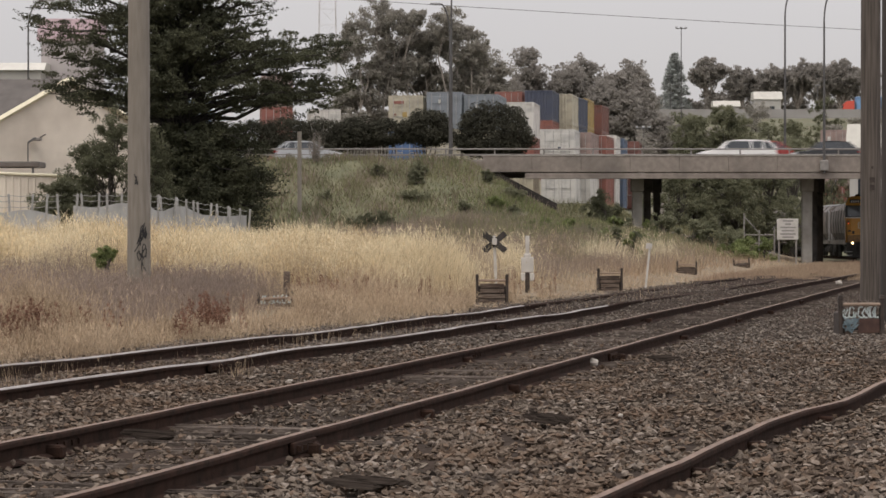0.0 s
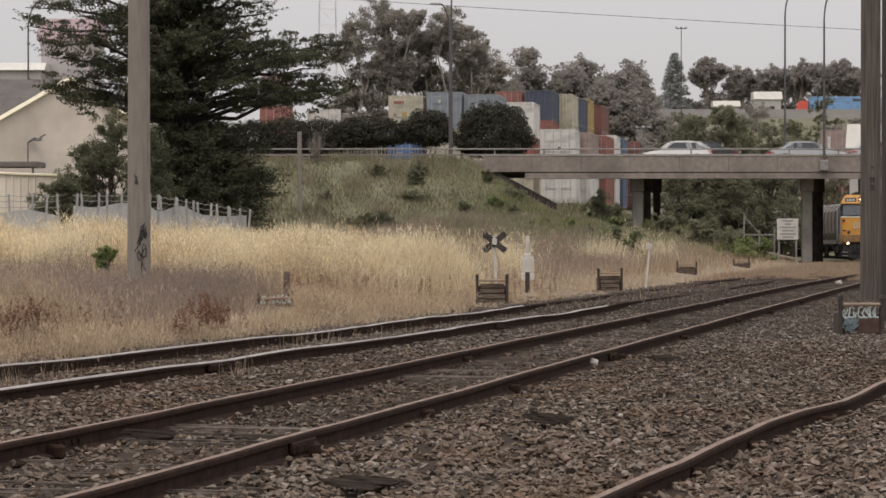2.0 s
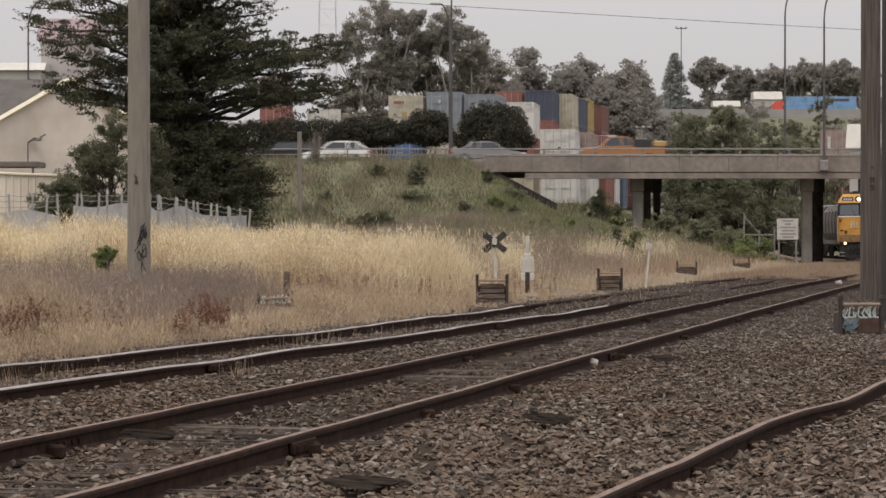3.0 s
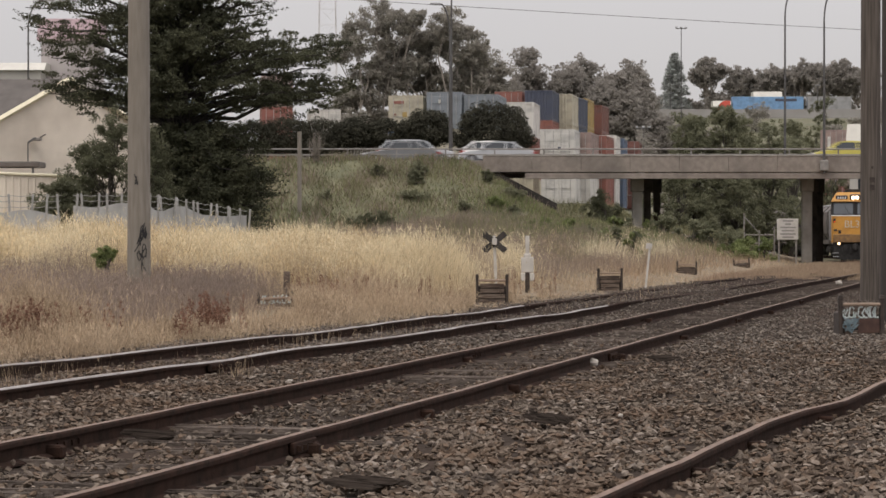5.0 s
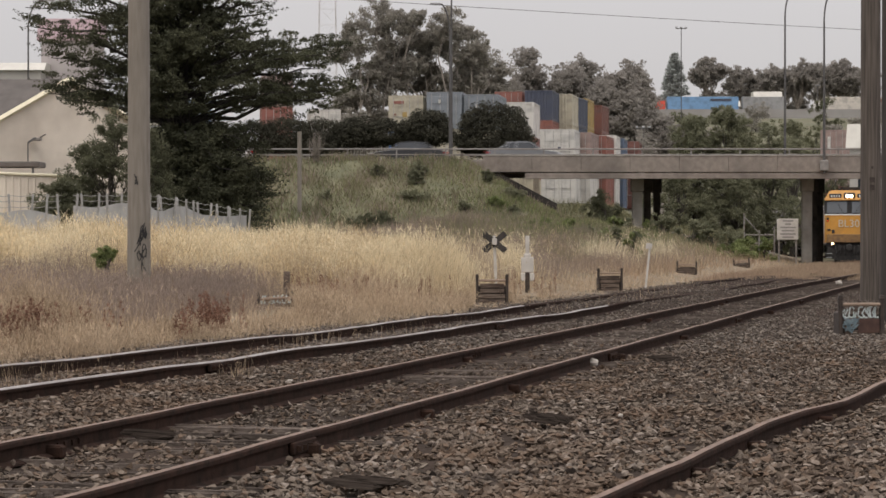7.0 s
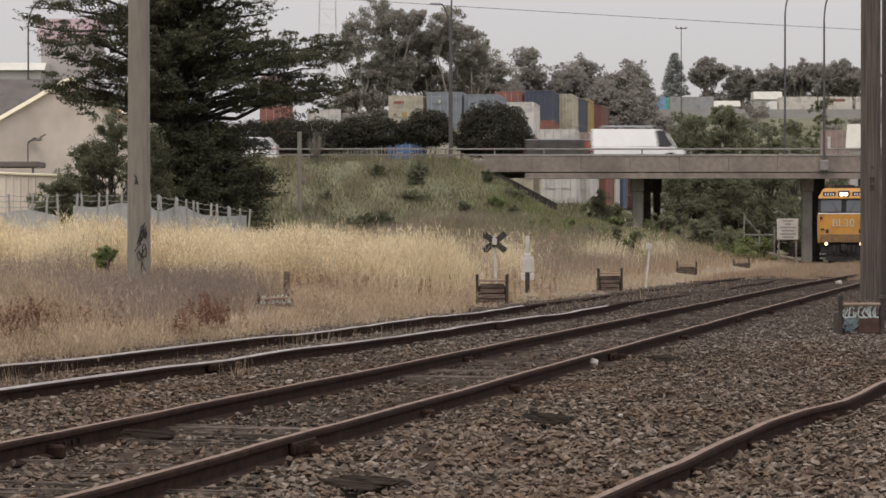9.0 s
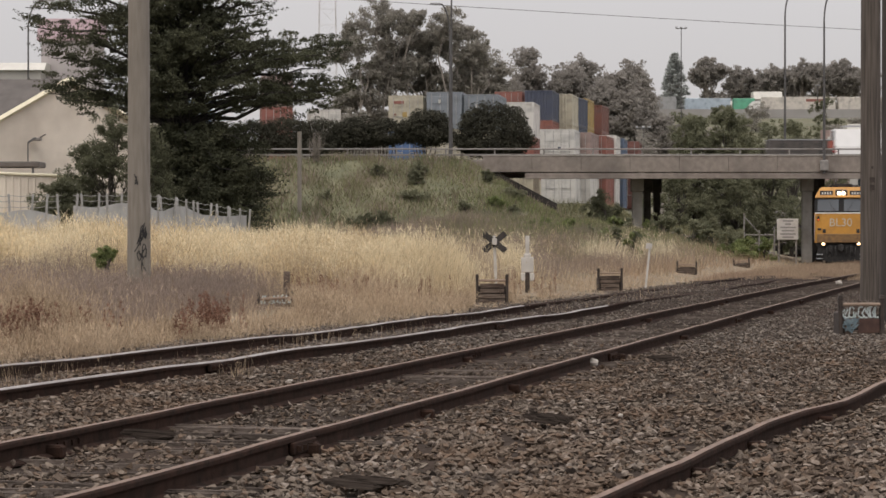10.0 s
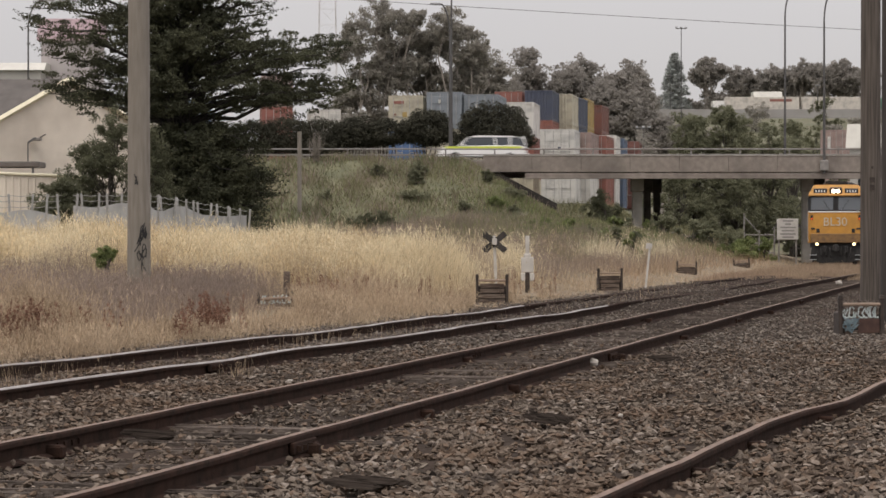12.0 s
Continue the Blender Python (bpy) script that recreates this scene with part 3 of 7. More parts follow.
def hopper():
    wg = thing("hopper_wagon", "grey bulk hopper wagon with dark ribs and grimy frame", "railway wagon", group="train wagons")
    L = 14.6
    bm = bmesh.new()
    prof = [(-1.0, 1.15), (1.0, 1.15), (1.36, 1.75), (1.42, 2.6), (1.34, 3.35), (0.9, 3.80), (-0.9, 3.80), (-1.34, 3.35), (-1.42, 2.6), (-1.36, 1.75)]
    prism(bm, prof, L - 1.6, at=0.8)
    part("hopper_body", bm, M_WAGON, wg)
    for i in range(6):
        y = 1.2 + i * (L - 2.4) / 5
        bm = bmesh.new()
        prism(bm, [(u * 1.025, 1.1 + (v - 1.1) * 1.01) for u, v in prof], 0.14, at=y)
        part("rib", bm, M_DARK, wg, "dark vertical rib")
    bm = bmesh.new()
    box(bm, 1.0, L - 2.2, 0.16, 0, L / 2, 3.86, bevel=0.03)
    part("roof_hatch", bm, M_STEEL, wg)
    for s in (-1, 1):
        bm = bmesh.new()
        box(bm, 0.14, L - 0.6, 0.30, s * 1.34, L / 2, 1.1)
        part("solebar", bm, M_WAGON, wg)
        for e in (0.5, L - 0.5):
            bm = bmesh.new()
            for k in range(7):
                box(bm, 0.04, 0.4, 0.03, s * 1.32, e, 1.3 + k * 0.33)
            for q in (-0.2, 0.2):
                box(bm, 0.04, 0.04, 2.3, s * 1.32, e + q, 2.3)
            part("ladder", bm, M_STEEL, wg)
    bm = bmesh.new()
    box(bm, 0.5, L, 0.3, 0, L / 2, 0.95)
    part("centre_sill", bm, M_DARK, wg)
    for k in (0.3, 0.7):
        bm = bmesh.new()
        prism(bm, [(-0.9, 1.2), (0.9, 1.2), (0.4, 0.35), (-0.4, 0.35)], 1.6, at=L * k - 0.8)
        part("discharge_chute", bm, M_DARK, wg)
    for y in (2.0, L - 2.0):
        bogie(wg, y, 1.2)
    return wg


LOCO = locomotive()
WAGONS = [hopper()]
for _ in range(4):
    WAGONS.append(copy_thing(WAGONS[0], Matrix()))

# distance run along the line, for placing vehicles on the curve
RUN_Y = np.arange(60.0, 420.0, 0.5)
RUN_X = np.convolve(np.pad(line_x(RUN_Y), 16, mode="reflect", reflect_type="odd"), np.ones(33) / 33, mode="valid")
RUN_S = np.concatenate([[0], np.cumsum(np.hypot(np.diff(RUN_X), np.diff(RUN_Y)))])


def on_line(s):
    return Vector((np.interp(s, RUN_S, RUN_X), np.interp(s, RUN_S, RUN_Y), RAIL_TOP))


def vehicle_pose(s, length):
    a, b = on_line(s + 0.15 * length), on_line(s + 0.85 * length)
    u = (b - a).normalized()
    return Matrix.Translation(a - u * 0.15 * length) @ pose(0, 0, 0, 0, 0, -math.degrees(math.atan2(u.x, u.y)))


def walk_train():
    s0, speed = float(np.interp(176.2, RUN_Y, RUN_S)), 3.19
    times = [i * 0.5 for i in range(25)]
    walk(LOCO, [(t, vehicle_pose(s0 - speed * t, 19.8)) for t in times])
    for i, w in enumerate(WAGONS):
        off = 20.7 + i * 15.5
        walk(w, [(t, vehicle_pose(s0 + off - speed * t, 14.6)) for t in times])
# ---- road traffic ----
M_TYRE = mat("tyre_rubber", (0.012, 0.012, 0.012), (0.02, 0.02, 0.02), rough=0.9, local=True)
M_RIM = mat("alloy_rim", (0.35, 0.35, 0.36), (0.45, 0.45, 0.46), rough=0.35, metal=0.8, local=True)
M_TAIL = mat("tail_lamp_red", (0.30, 0.012, 0.012), (0.36, 0.02, 0.02), rough=0.25, local=True)
M_LAMP = mat("lamp_lens_clear", (0.55, 0.55, 0.55), (0.65, 0.65, 0.65), rough=0.15, local=True)
M_PLASTIC = mat("black_plastic", (0.02, 0.02, 0.021), (0.03, 0.03, 0.03), rough=0.6, local=True)
PAINTS = {}


def paint(name, c):
    if name not in PAINTS:
        PAINTS[name] = mat("car_paint_" + name, c, tuple(min(1, k * 1.08) for k in c), scale=3, rough=0.28, local=True,
                           stain=tuple(k * 0.75 for k in c), stain_scale=1.5, stain_amount=0.25)
        PAINTS[name].node_tree.nodes["Principled BSDF"].inputs["Coat Weight"].default_value = 0.6
    return PAINTS[name]


# kind: length, height, lower outline and cabin outline as shares of length and height, front at the left
SHAPES = {
    "hatch": (4.2, 1.47, [(0, .22), (.01, .42), (.06, .52), (.30, .62), (.97, .66), (1, .45), (.995, .2)],
              [(.27, .60), (.42, .95), (.52, 1.0), (.80, .98), (.97, .64)]),
    "sedan": (4.75, 1.45, [(0, .22), (.01, .42), (.06, .52), (.30, .62), (.80, .66), (.985, .62), (1, .42), (.99, .2)],
              [(.27, .60), (.41, .94), (.50, 1.0), (.68, .97), (.86, .64)]),
    "wagon": (4.8, 1.55, [(0, .22), (.01, .44), (.06, .54), (.28, .62), (.97, .66), (1, .45), (.995, .2)],
              [(.25, .60), (.38, .94), (.48, 1.0), (.86, .98), (.98, .64)]),
    "suv": (4.7, 1.72, [(0, .26), (.01, .50), (.06, .58), (.27, .65), (.98, .68), (1, .5), (.99, .24)],
            [(.24, .63), (.36, .94), (.45, 1.0), (.88, .98), (.985, .66)]),
    "ute": (5.3, 1.75, [(0, .28), (.01, .50), (.05, .58), (.26, .64), (.60, .66), (.62, .60), (.995, .60), (1, .45), (.99, .28)],
            [(.23, .62), (.34, .94), (.42, 1.0), (.56, .98), (.61, .64)]),
    "canopy": (5.45, 1.80, [(0, .28), (.01, .50), (.05, .58), (.26, .64), (.60, .655), (.985, .66), (1, .45), (.99, .28)],
               [(.23, .62), (.34, .93), (.42, 1.0), (.60, .985), (.955, .97), (.985, .66)]),
    "van": (5.95, 2.2, [(0, .16), (.005, .34), (.03, .40), (.12, .47), (.99, .52), (1, .3), (.995, .15)],
            [(.10, .45), (.20, .88), (.26, .98), (.34, 1.0), (.985, 1.0), (.995, .5)]),
}


def soft(pts, times=2):
    """Cut the corners of an open outline; its ends stay."""
    for _ in range(times):
        out = [pts[0]]
        for (a, b), (c, d) in zip(pts, pts[1:]):
            out += [(a * 0.75 + c * 0.25, b * 0.75 + d * 0.25), (a * 0.25 + c * 0.75, b * 0.25 + d * 0.75)]
        pts = out + [pts[-1]]
    return pts


def wheel(parent, x, y, r, w=0.22):
    e = new("wheel")
    e.parent = parent
    e.location = (x, y, r)
    bm = bmesh.new()
    tube(bm, (0, -w / 2, 0), (0, w / 2, 0), r, seg=22)
    bmesh.ops.bevel(bm, geom=[g for g in bm.edges if len(g.link_faces) == 2 and max(len(f.verts) for f in g.link_faces) > 6], offset=0.03, segments=1, affect="EDGES")
    part("tyre", bm, M_TYRE, e)
    bm = bmesh.new()
    tube(bm, (0, -w / 2 - 0.008, 0), (0, w / 2 + 0.008, 0), r * 0.62, r * 0.62, seg=16)
    part("rim", bm, M_RIM, e)
    return e


def car(kind, colour, name, label, extras=()):
    L, H, low, top = SHAPES[kind]
    W = 2.0 if kind == "van" else 1.82
    ob = thing(name, label, name.replace("_", " "), group="traffic on the bridge")
    pm = paint(*colour)
    rw = 0.36 if kind in ("suv", "ute", "van", "canopy") else 0.32
    ax = (0.17 * L, 0.81 * L) if kind != "van" else (0.16 * L, 0.76 * L)
    bm = bmesh.new()
    # lower body with wheel arches cut into its outline
    base = [(u * L, v * H) for u, v in (soft(low, 1) if kind not in ('ute', 'van') else low)]
    bot = base[-1][1]
    arches = []
    for a in sorted(ax, reverse=True):
        arches += [(a + (rw + 0.06) * math.cos(q), max(bot, rw + (rw + 0.06) * math.sin(q))) for q in np.linspace(0, math.pi, 7)]
    outline = base[:-1] + [base[-1]] + [(a, b) for a, b in arches] + [base[0]]
    outline = [p for i, p in enumerate(outline) if i == 0 or (abs(p[0] - outline[i - 1][0]) + abs(p[1] - outline[i - 1][1])) > 1e-4][:-1]
    # sides belly out at the waist and draw in above and below
    rings = []
    for k, tuck in ((-0.5, 0.93), (-0.47, 0.985), (-0.40, 1.0), (0.40, 1.0), (0.47, 0.985), (0.5, 0.93)):
        mid_z = H * 0.42
        rings.append([bm.verts.new(((u - L / 2) * (0.97 + 0.03 * (tuck - 0.93) / 0.07), k * W, mid_z + (v - mid_z) * tuck)) for u, v in outline])
    for r_a, r_b in zip(rings, rings[1:]):
        for i in range(len(outline)):
            bm.faces.new((r_a[i], r_b[i], r_b[(i + 1) % len(outline)], r_a[(i + 1) % len(outline)]))
    bm.faces.new(rings[0])
    bm.faces.new(rings[-1][::-1])
    bmesh.ops.triangulate(bm, faces=[f for f in bm.faces if len(f.verts) > 4])
    part("body", bm, pm, ob)
    # cabin glass, narrower above, with painted roof and pillars
    def cab(shrink, lo_in, hi_in, pts):
        b2 = bmesh.new()
        zs = [v for _, v in pts]
        z0, z1 = min(zs), max(zs)
        rows = []
        for s in (-1, 1):
            rows.append([b2.verts.new(((u * L - L / 2), s * (W / 2 - lo_in - (hi_in - lo_in) * (v - z0) / (z1 - z0)), v * H - shrink)) for u, v in pts])
        b2.faces.new(rows[0])
        b2.faces.new(rows[1][::-1])
        k = len(pts)
        for i in range(k):
            b2.faces.new((rows[0][i], rows[1][i], rows[1][(i + 1) % k], rows[0][(i + 1) % k]))
        return b2
    part("glasshouse", cab(0.03, 0.05, 0.22, top if kind in ("ute", "van") else soft(top)), M_PLASTIC if kind == "van" else M_GLASS, ob, "dark window glass")
    roof = [p for p in (top if kind in ('ute', 'van') else soft(top)) if p[1] > 0.9]
    bm = bmesh.new()
    a = [(roof[0][0] * L - L / 2, roof[0][1] * H - 0.06)] + [(u * L - L / 2, v * H) for u, v in roof] + [(roof[-1][0] * L - L / 2 + 0.05, roof[-1][1] * H - 0.08)]
    prism(bm, a, W - 0.40, at=-(W - 0.40) / 2)
    part("roof", bm, pm, ob)
    tp = [(u * L - L / 2, v * H) for u, v in top]
    hi = max(v for _, v in tp)
    z0 = tp[0][1]
    def edge_y(z):
        return W / 2 - 0.045 - 0.17 * (z - z0) / (hi - z0)
    posts = [(tp[0], tp[1]), (tp[-1], tp[-2])]
    for q in ((0.50,) if kind in ("ute", "van") else (0.46, 0.72)):
        xm = tp[1][0] + (tp[-1][0] - tp[1][0]) * q
        posts.append(((xm + 0.03, z0), (xm - 0.02, hi - 0.04)))
    for p, q in posts:
        for s in (-1, 1):
            bm = bmesh.new()
            tube(bm, (p[0], s * edge_y(p[1]), p[1] - 0.02), (q[0], s * edge_y(q[1]), q[1] - 0.01), 0.045, seg=6)
            part("pillar", bm, pm, ob)
    if kind == "van":
        for s in (-1, 1):
            bm = bmesh.new()
            v = [(0.29, 0.49), (0.985, 0.51), (0.985, 0.985), (0.32, 0.985)]
            vs = [bm.verts.new((u * L - L / 2, s * (edge_y(w * H) + 0.035), w * H)) for u, w in v]
            bm.faces.new(vs)
            r = bmesh.ops.extrude_face_region(bm, geom=bm.faces[:])
            bmesh.ops.translate(bm, vec=(0, -s * 0.12, 0), verts=[e for e in r["geom"] if isinstance(e, bmesh.types.BMVert)])
            part("side_panel", bm, pm, ob)
        for s in (-1, 1):
            bm = bmesh.new()
            box(bm, 3.4, 0.07, 0.07, 0.6, s * 0.7, H + 0.2)
            for k in (-0.9, 0.4, 1.7):
                box(bm, 0.05, 0.05, 0.22, 0.6 + k, s * 0.7, H + 0.09)
            part("roof_rack", bm, M_STEEL, ob)
    for x, m, nm, z in ((-L / 2 + 0.12, M_LAMP, "headlamp", low[1][1] * H), (L / 2 - 0.03, M_TAIL, "tail_lamp", low[-2][1] * H + 0.08)):
        for s in (-1, 1):
            bm = bmesh.new()
            box(bm, 0.22, 0.34, 0.14, x, s * (W / 2 - 0.17), z + 0.02, bevel=0.03)
            part(nm, bm, m, ob)
    for x, s in ((-L / 2 + 0.02, 1), (L / 2 - 0.02, -1)):
        bm = bmesh.new()
        box(bm, 0.16, W - 0.08, 0.18, x, 0, bot + 0.10, bevel=0.04)
        part("bumper", bm, M_PLASTIC if kind in ("ute", "van") else pm, ob)
    for s in (-1, 1):
        bm = bmesh.new()
        box(bm, 0.12, 0.16, 0.12, tp[0][0] + 0.32, s * (W / 2 + 0.06), z0 + 0.08, bevel=0.03)
        part("mirror", bm, pm, ob)
    for x in ax:
        for s in (-1, 1):
            wheel(ob, x - L / 2, s * (W / 2 - 0.13), rw)
    if "stripe" in extras:
        for s in (-1, 1):
            bm = bmesh.new()
            box(bm, L * 0.86, 0.02, 0.15, 0.05, s * (W / 2 + 0.004), H * 0.575)
            part("stripe", bm, paint("hi_vis", (0.55, 0.62, 0.06)), ob, "yellow-green reflective stripe")
    if "tray" in extras:
        bm = bmesh.new()
        box(bm, L * 0.22, W - 0.1, 0.60, L * 0.23, 0, H * 0.62 + 0.16, bevel=0.04)
        part("canopy", bm, M_PLASTIC, ob, "black tray cover")
        bm = bmesh.new()
        box(bm, L * 0.16, W - 0.2, 0.34, L * 0.42, 0, H * 0.62 + 0.2, bevel=0.05)
        part("load", bm, paint("tan_load", (0.42, 0.27, 0.09)), ob, "tan load at the tray's end")
    return ob


WHITE, SILVER, GREY = ("white", (0.80, 0.785, 0.755)), ("silver", (0.42, 0.43, 0.44)), ("grey", (0.16, 0.165, 0.17))
BLACKC, REDC, YELC = ("black", (0.022, 0.023, 0.026)), ("red", (0.28, 0.03, 0.025)), ("yellow", (0.55, 0.48, 0.10))
ORANGE = ("orange", (0.34, 0.15, 0.05))
LANE_NEAR, LANE_FAR = 174.6, 180.2
# kind, paint, time, place along the road then, speed (minus: towards the west end in the near lane)
TRAFFIC = []


def drive(kind, colour, t, x, v, name, label, extras=(), lane=0.0):
    TRAFFIC.append((car(kind, colour, name, label, extras), t, x, v, lane))


def trailer():
    ob = thing("box_trailer", "high-sided dark brown box trailer towed behind the van", "trailer", group="traffic on the bridge")
    bm = bmesh.new()
    box(bm, 4.1, 1.8, 0.12, 0, 0, 0.58, bevel=0.02)
    for s in (-1, 1):
        box(bm, 4.1, 0.05, 0.88, 0, s * 0.88, 1.06, bevel=0.01)
        box(bm, 0.05, 1.74, 0.88, s * 2.03, 0, 1.06, bevel=0.01)
    part("tray", bm, mat("brown_trailer_sides", (0.05, 0.043, 0.038), (0.085, 0.072, 0.062), rough=0.7, local=True), ob)
    bm = bmesh.new()
    box(bm, 0.34, 1.84, 0.5, -1.9, 0, 1.2, bevel=0.02)
    part("front_panel", bm, paint("rust_panel", (0.30, 0.07, 0.045)), ob, "dull red front panel")
    for k in (-1.2, 0.0, 1.2):
        for s in (-1, 1):
            bm = bmesh.new()
            box(bm, 0.07, 0.06, 0.9, k, s * 0.92, 1.06)
            part("stake", bm, M_PLASTIC, ob)
    bm = bmesh.new()
    box(bm, 1.2, 0.08, 0.1, -2.6, 0, 0.6)
    part("drawbar", bm, M_PLASTIC, ob)
    for s in (-1, 1):
        bm = bmesh.new()
        box(bm, 4.1, 0.07, 0.06, 0, s * 0.88, 1.52)
        part("side_rail", bm, M_STEEL, ob)
        wheel(ob, 0.2, s * 0.85, 0.32)
    return ob


drive("wagon", WHITE, 0.0, 18.2, -19.2, "car", "white station wagon driving on the bridge road")
drive("hatch", BLACKC, 1.0, 0.9, -23.0, "car", "black hatchback driving on the bridge road", lane=2.2)
drive("hatch", REDC, 1.0, -4.0, -23.6, "car", "dark red hatchback driving on the bridge road", lane=2.2)
drive("hatch", SILVER, 1.0, 9.85, 18.4, "car", "silver hatchback driving on the far lane")
drive("sedan", SILVER, 1.0, 4.0, 19.2, "car", "silver sedan car driving along the road")
drive("hatch", WHITE, 2.0, 14.4, -21.0, "car", "white four-wheel drive on the bridge road")
drive("sedan", BLACKC, 2.0, 15.9, -25.7, "car", "black sedan driving on the bridge road", lane=2.2)
drive("sedan", ("mid_grey", (0.21, 0.215, 0.21)), 2.5, -6.6, 18.9, "car", "grey sedan car driving along the road")
drive("ute", ORANGE, 2.5, 20.2, -18.2, "utility", "orange utility with a black tray cover", ("tray",))
drive("sedan", GREY, 5.0, -2.6, -17.2, "car", "dull grey sedan on the bridge road")
drive("sedan", SILVER, 5.0, 3.3, -17.5, "car", "silver sedan car driving along the road")
drive("wagon", SILVER, 5.5, 6.4, 16.2, "car", "pale silver station wagon on the road")
drive("hatch", WHITE, 5.5, 13.2, 19.8, "car", "white hatchback driving on the far lane")
drive("hatch", YELC, 5.5, 14.2, -21.1, "car", "bright yellow hatchback on the bridge road")
drive("hatch", WHITE, 5.5, 18.35, -21.5, "car", "white four-wheel drive on the bridge road")
drive("sedan", BLACKC, 6.8, 1.85, -20.2, "car", "black sedan driving on the bridge road")
drive("sedan", GREY, 7.2, 8.6, 17.0, "car", "dull grey sedan on the bridge road")
drive("suv", WHITE, 7.2, 24.3, -20.5, "car", "white four-wheel drive on the bridge road")
drive("van", WHITE, 9.2, 15.48, 15.4, "van", "white long-wheelbase delivery van with a roof rack")
drive("canopy", WHITE, 12.0, 2.45, -19.5, "utility", "white four-wheel drive with yellow-green reflective stripes", ("stripe",))
TRAFFIC.append((trailer(), 9.2, 10.4, 15.4, 0.0))


def walk_traffic():
    for ob, t0, x0, v, lane in TRAFFIC:
        y, turn = (LANE_NEAR + lane, 0) if v < 0 else (LANE_FAR, 180)
        walk(ob, [(t, pose(x0 + v * (t - t0), y, float(road_z(y)) + 0.01, 0, 0, turn)) for t in (0.0, 3.0, 6.0, 9.0, 12.0)])
# ---- plants ----
def leaf_soup(centres, radii, count, size, rng, up=0.3, shell=0.45, slim=0.45):
    """Small three-cornered leaves strewn in flattened balls; returns corners and faces."""
    centres, radii = np.asarray(centres, float), np.asarray(radii, float)
    c = np.repeat(centres, count, axis=0)
    r = np.repeat(radii, count, axis=0)
    k = len(c)
    d = rng.normal(size=(k, 3))
    d /= np.linalg.norm(d, axis=1, keepdims=True)
    q = shell + (1.08 - shell) * rng.random((k, 1)) ** 0.6
    p = c + d * r * q
    a = rng.normal(size=(k, 3)) + d * 0.8
    a[:, 2] = a[:, 2] * 0.6 + up
    a /= np.linalg.norm(a, axis=1, keepdims=True)
    b = np.cross(a, rng.normal(size=(k, 3)))
    b /= np.linalg.norm(b, axis=1, keepdims=True) + 1e-9
    s = size * (0.6 + 0.8 * rng.random((k, 1)))
    v = np.stack([p - a * s * 0.5 - b * s * slim * 0.5, p - a * s * 0.3 + b * s * slim * 0.5, p + a * s * 0.7], 1).reshape(-1, 3)
    return v, np.arange(3 * k).reshape(-1, 3)


def puff_soup(centres, radii, count, size, rng, slim=0.6, loose=0.55, core=0.55):
    """Leaves lying like shingles on small rounded tufts, facing outwards and up."""
    centres, radii = np.asarray(centres, float), np.asarray(radii, float)
    c, r = np.repeat(centres, count, axis=0), np.repeat(radii, count, axis=0)
    k = len(c)
    d = rng.normal(size=(k, 3))
    d[:, 2] += 0.35
    d /= np.linalg.norm(d, axis=1, keepdims=True)
    p = c + d * r * (core + (1.1 - core) * rng.random((k, 1)) ** 0.7)
    nn = d + rng.normal(size=(k, 3)) * loose
    a = np.cross(nn, rng.normal(size=(k, 3)))
    a /= np.linalg.norm(a, axis=1, keepdims=True) + 1e-9
    b = np.cross(nn, a)
    b /= np.linalg.norm(b, axis=1, keepdims=True) + 1e-9
    s = size * (0.6 + 0.8 * rng.random((k, 1)))
    v = np.stack([p - a * s * 0.45 - b * s * slim * 0.5, p - a * s * 0.3 + b * s * slim * 0.5, p + a * s * 0.6], 1).reshape(-1, 3)
    return v, np.arange(3 * k).reshape(-1, 3)


def leaf_mat(name, a, b, thin=0.25, island=0.35):
    return mat(name, a, b, scale=0.8, rough=0.65, island=island, thin=thin, spec=0.25)


M_BARK = mat("rough_bark", (0.05, 0.042, 0.036), (0.11, 0.095, 0.08), scale=5, stretch=(1, 1, 0.25), bump=0.6, bump_scale=14, rough=0.95)
M_GUMBARK = mat("pale_gum_bark", (0.22, 0.19, 0.165), (0.34, 0.30, 0.26), scale=2, stretch=(1, 1, 0.4), bump=0.2, rough=0.85)
M_CYPRESS = mat("cypress_foliage", (0.050, 0.053, 0.034), (0.088, 0.089, 0.054), scale=0.8, rough=0.85, island=0.25, thin=0.2, spec=0.1)
M_CYPBARK = mat("cypress_bark", (0.018, 0.015, 0.013), (0.04, 0.034, 0.03), scale=5, stretch=(1, 1, 0.25), bump=0.6, bump_scale=14, rough=0.95)
M_SHRUB = leaf_mat("shrub_foliage", (0.105, 0.108, 0.066), (0.17, 0.17, 0.108), 0.5, 0.25)
M_DARKBUSH = mat("dark_bush_foliage", (0.040, 0.039, 0.029), (0.066, 0.063, 0.045), scale=0.8, rough=0.9, island=0.2, thin=0.1, spec=0.08)
# skyline foliage is paled and greyed: distance haze put into its colour
M_HAZED_GUM = mat("hazed_gum_foliage", (0.25, 0.232, 0.20), (0.34, 0.318, 0.275), scale=0.8, rough=0.8, island=0.15, thin=0.5, spec=0.06)
M_HAZED_FARTREE = mat("hazed_far_foliage", (0.26, 0.240, 0.214), (0.33, 0.306, 0.274), scale=0.8, rough=0.8, island=0.12, thin=0.5, spec=0.05)
M_PALEGREEN = leaf_mat("willow_foliage", (0.155, 0.158, 0.098), (0.225, 0.225, 0.145), 0.5, 0.18)
M_GREEN = leaf_mat("fresh_green_weeds", (0.13, 0.158, 0.062), (0.215, 0.243, 0.102), 0.5)


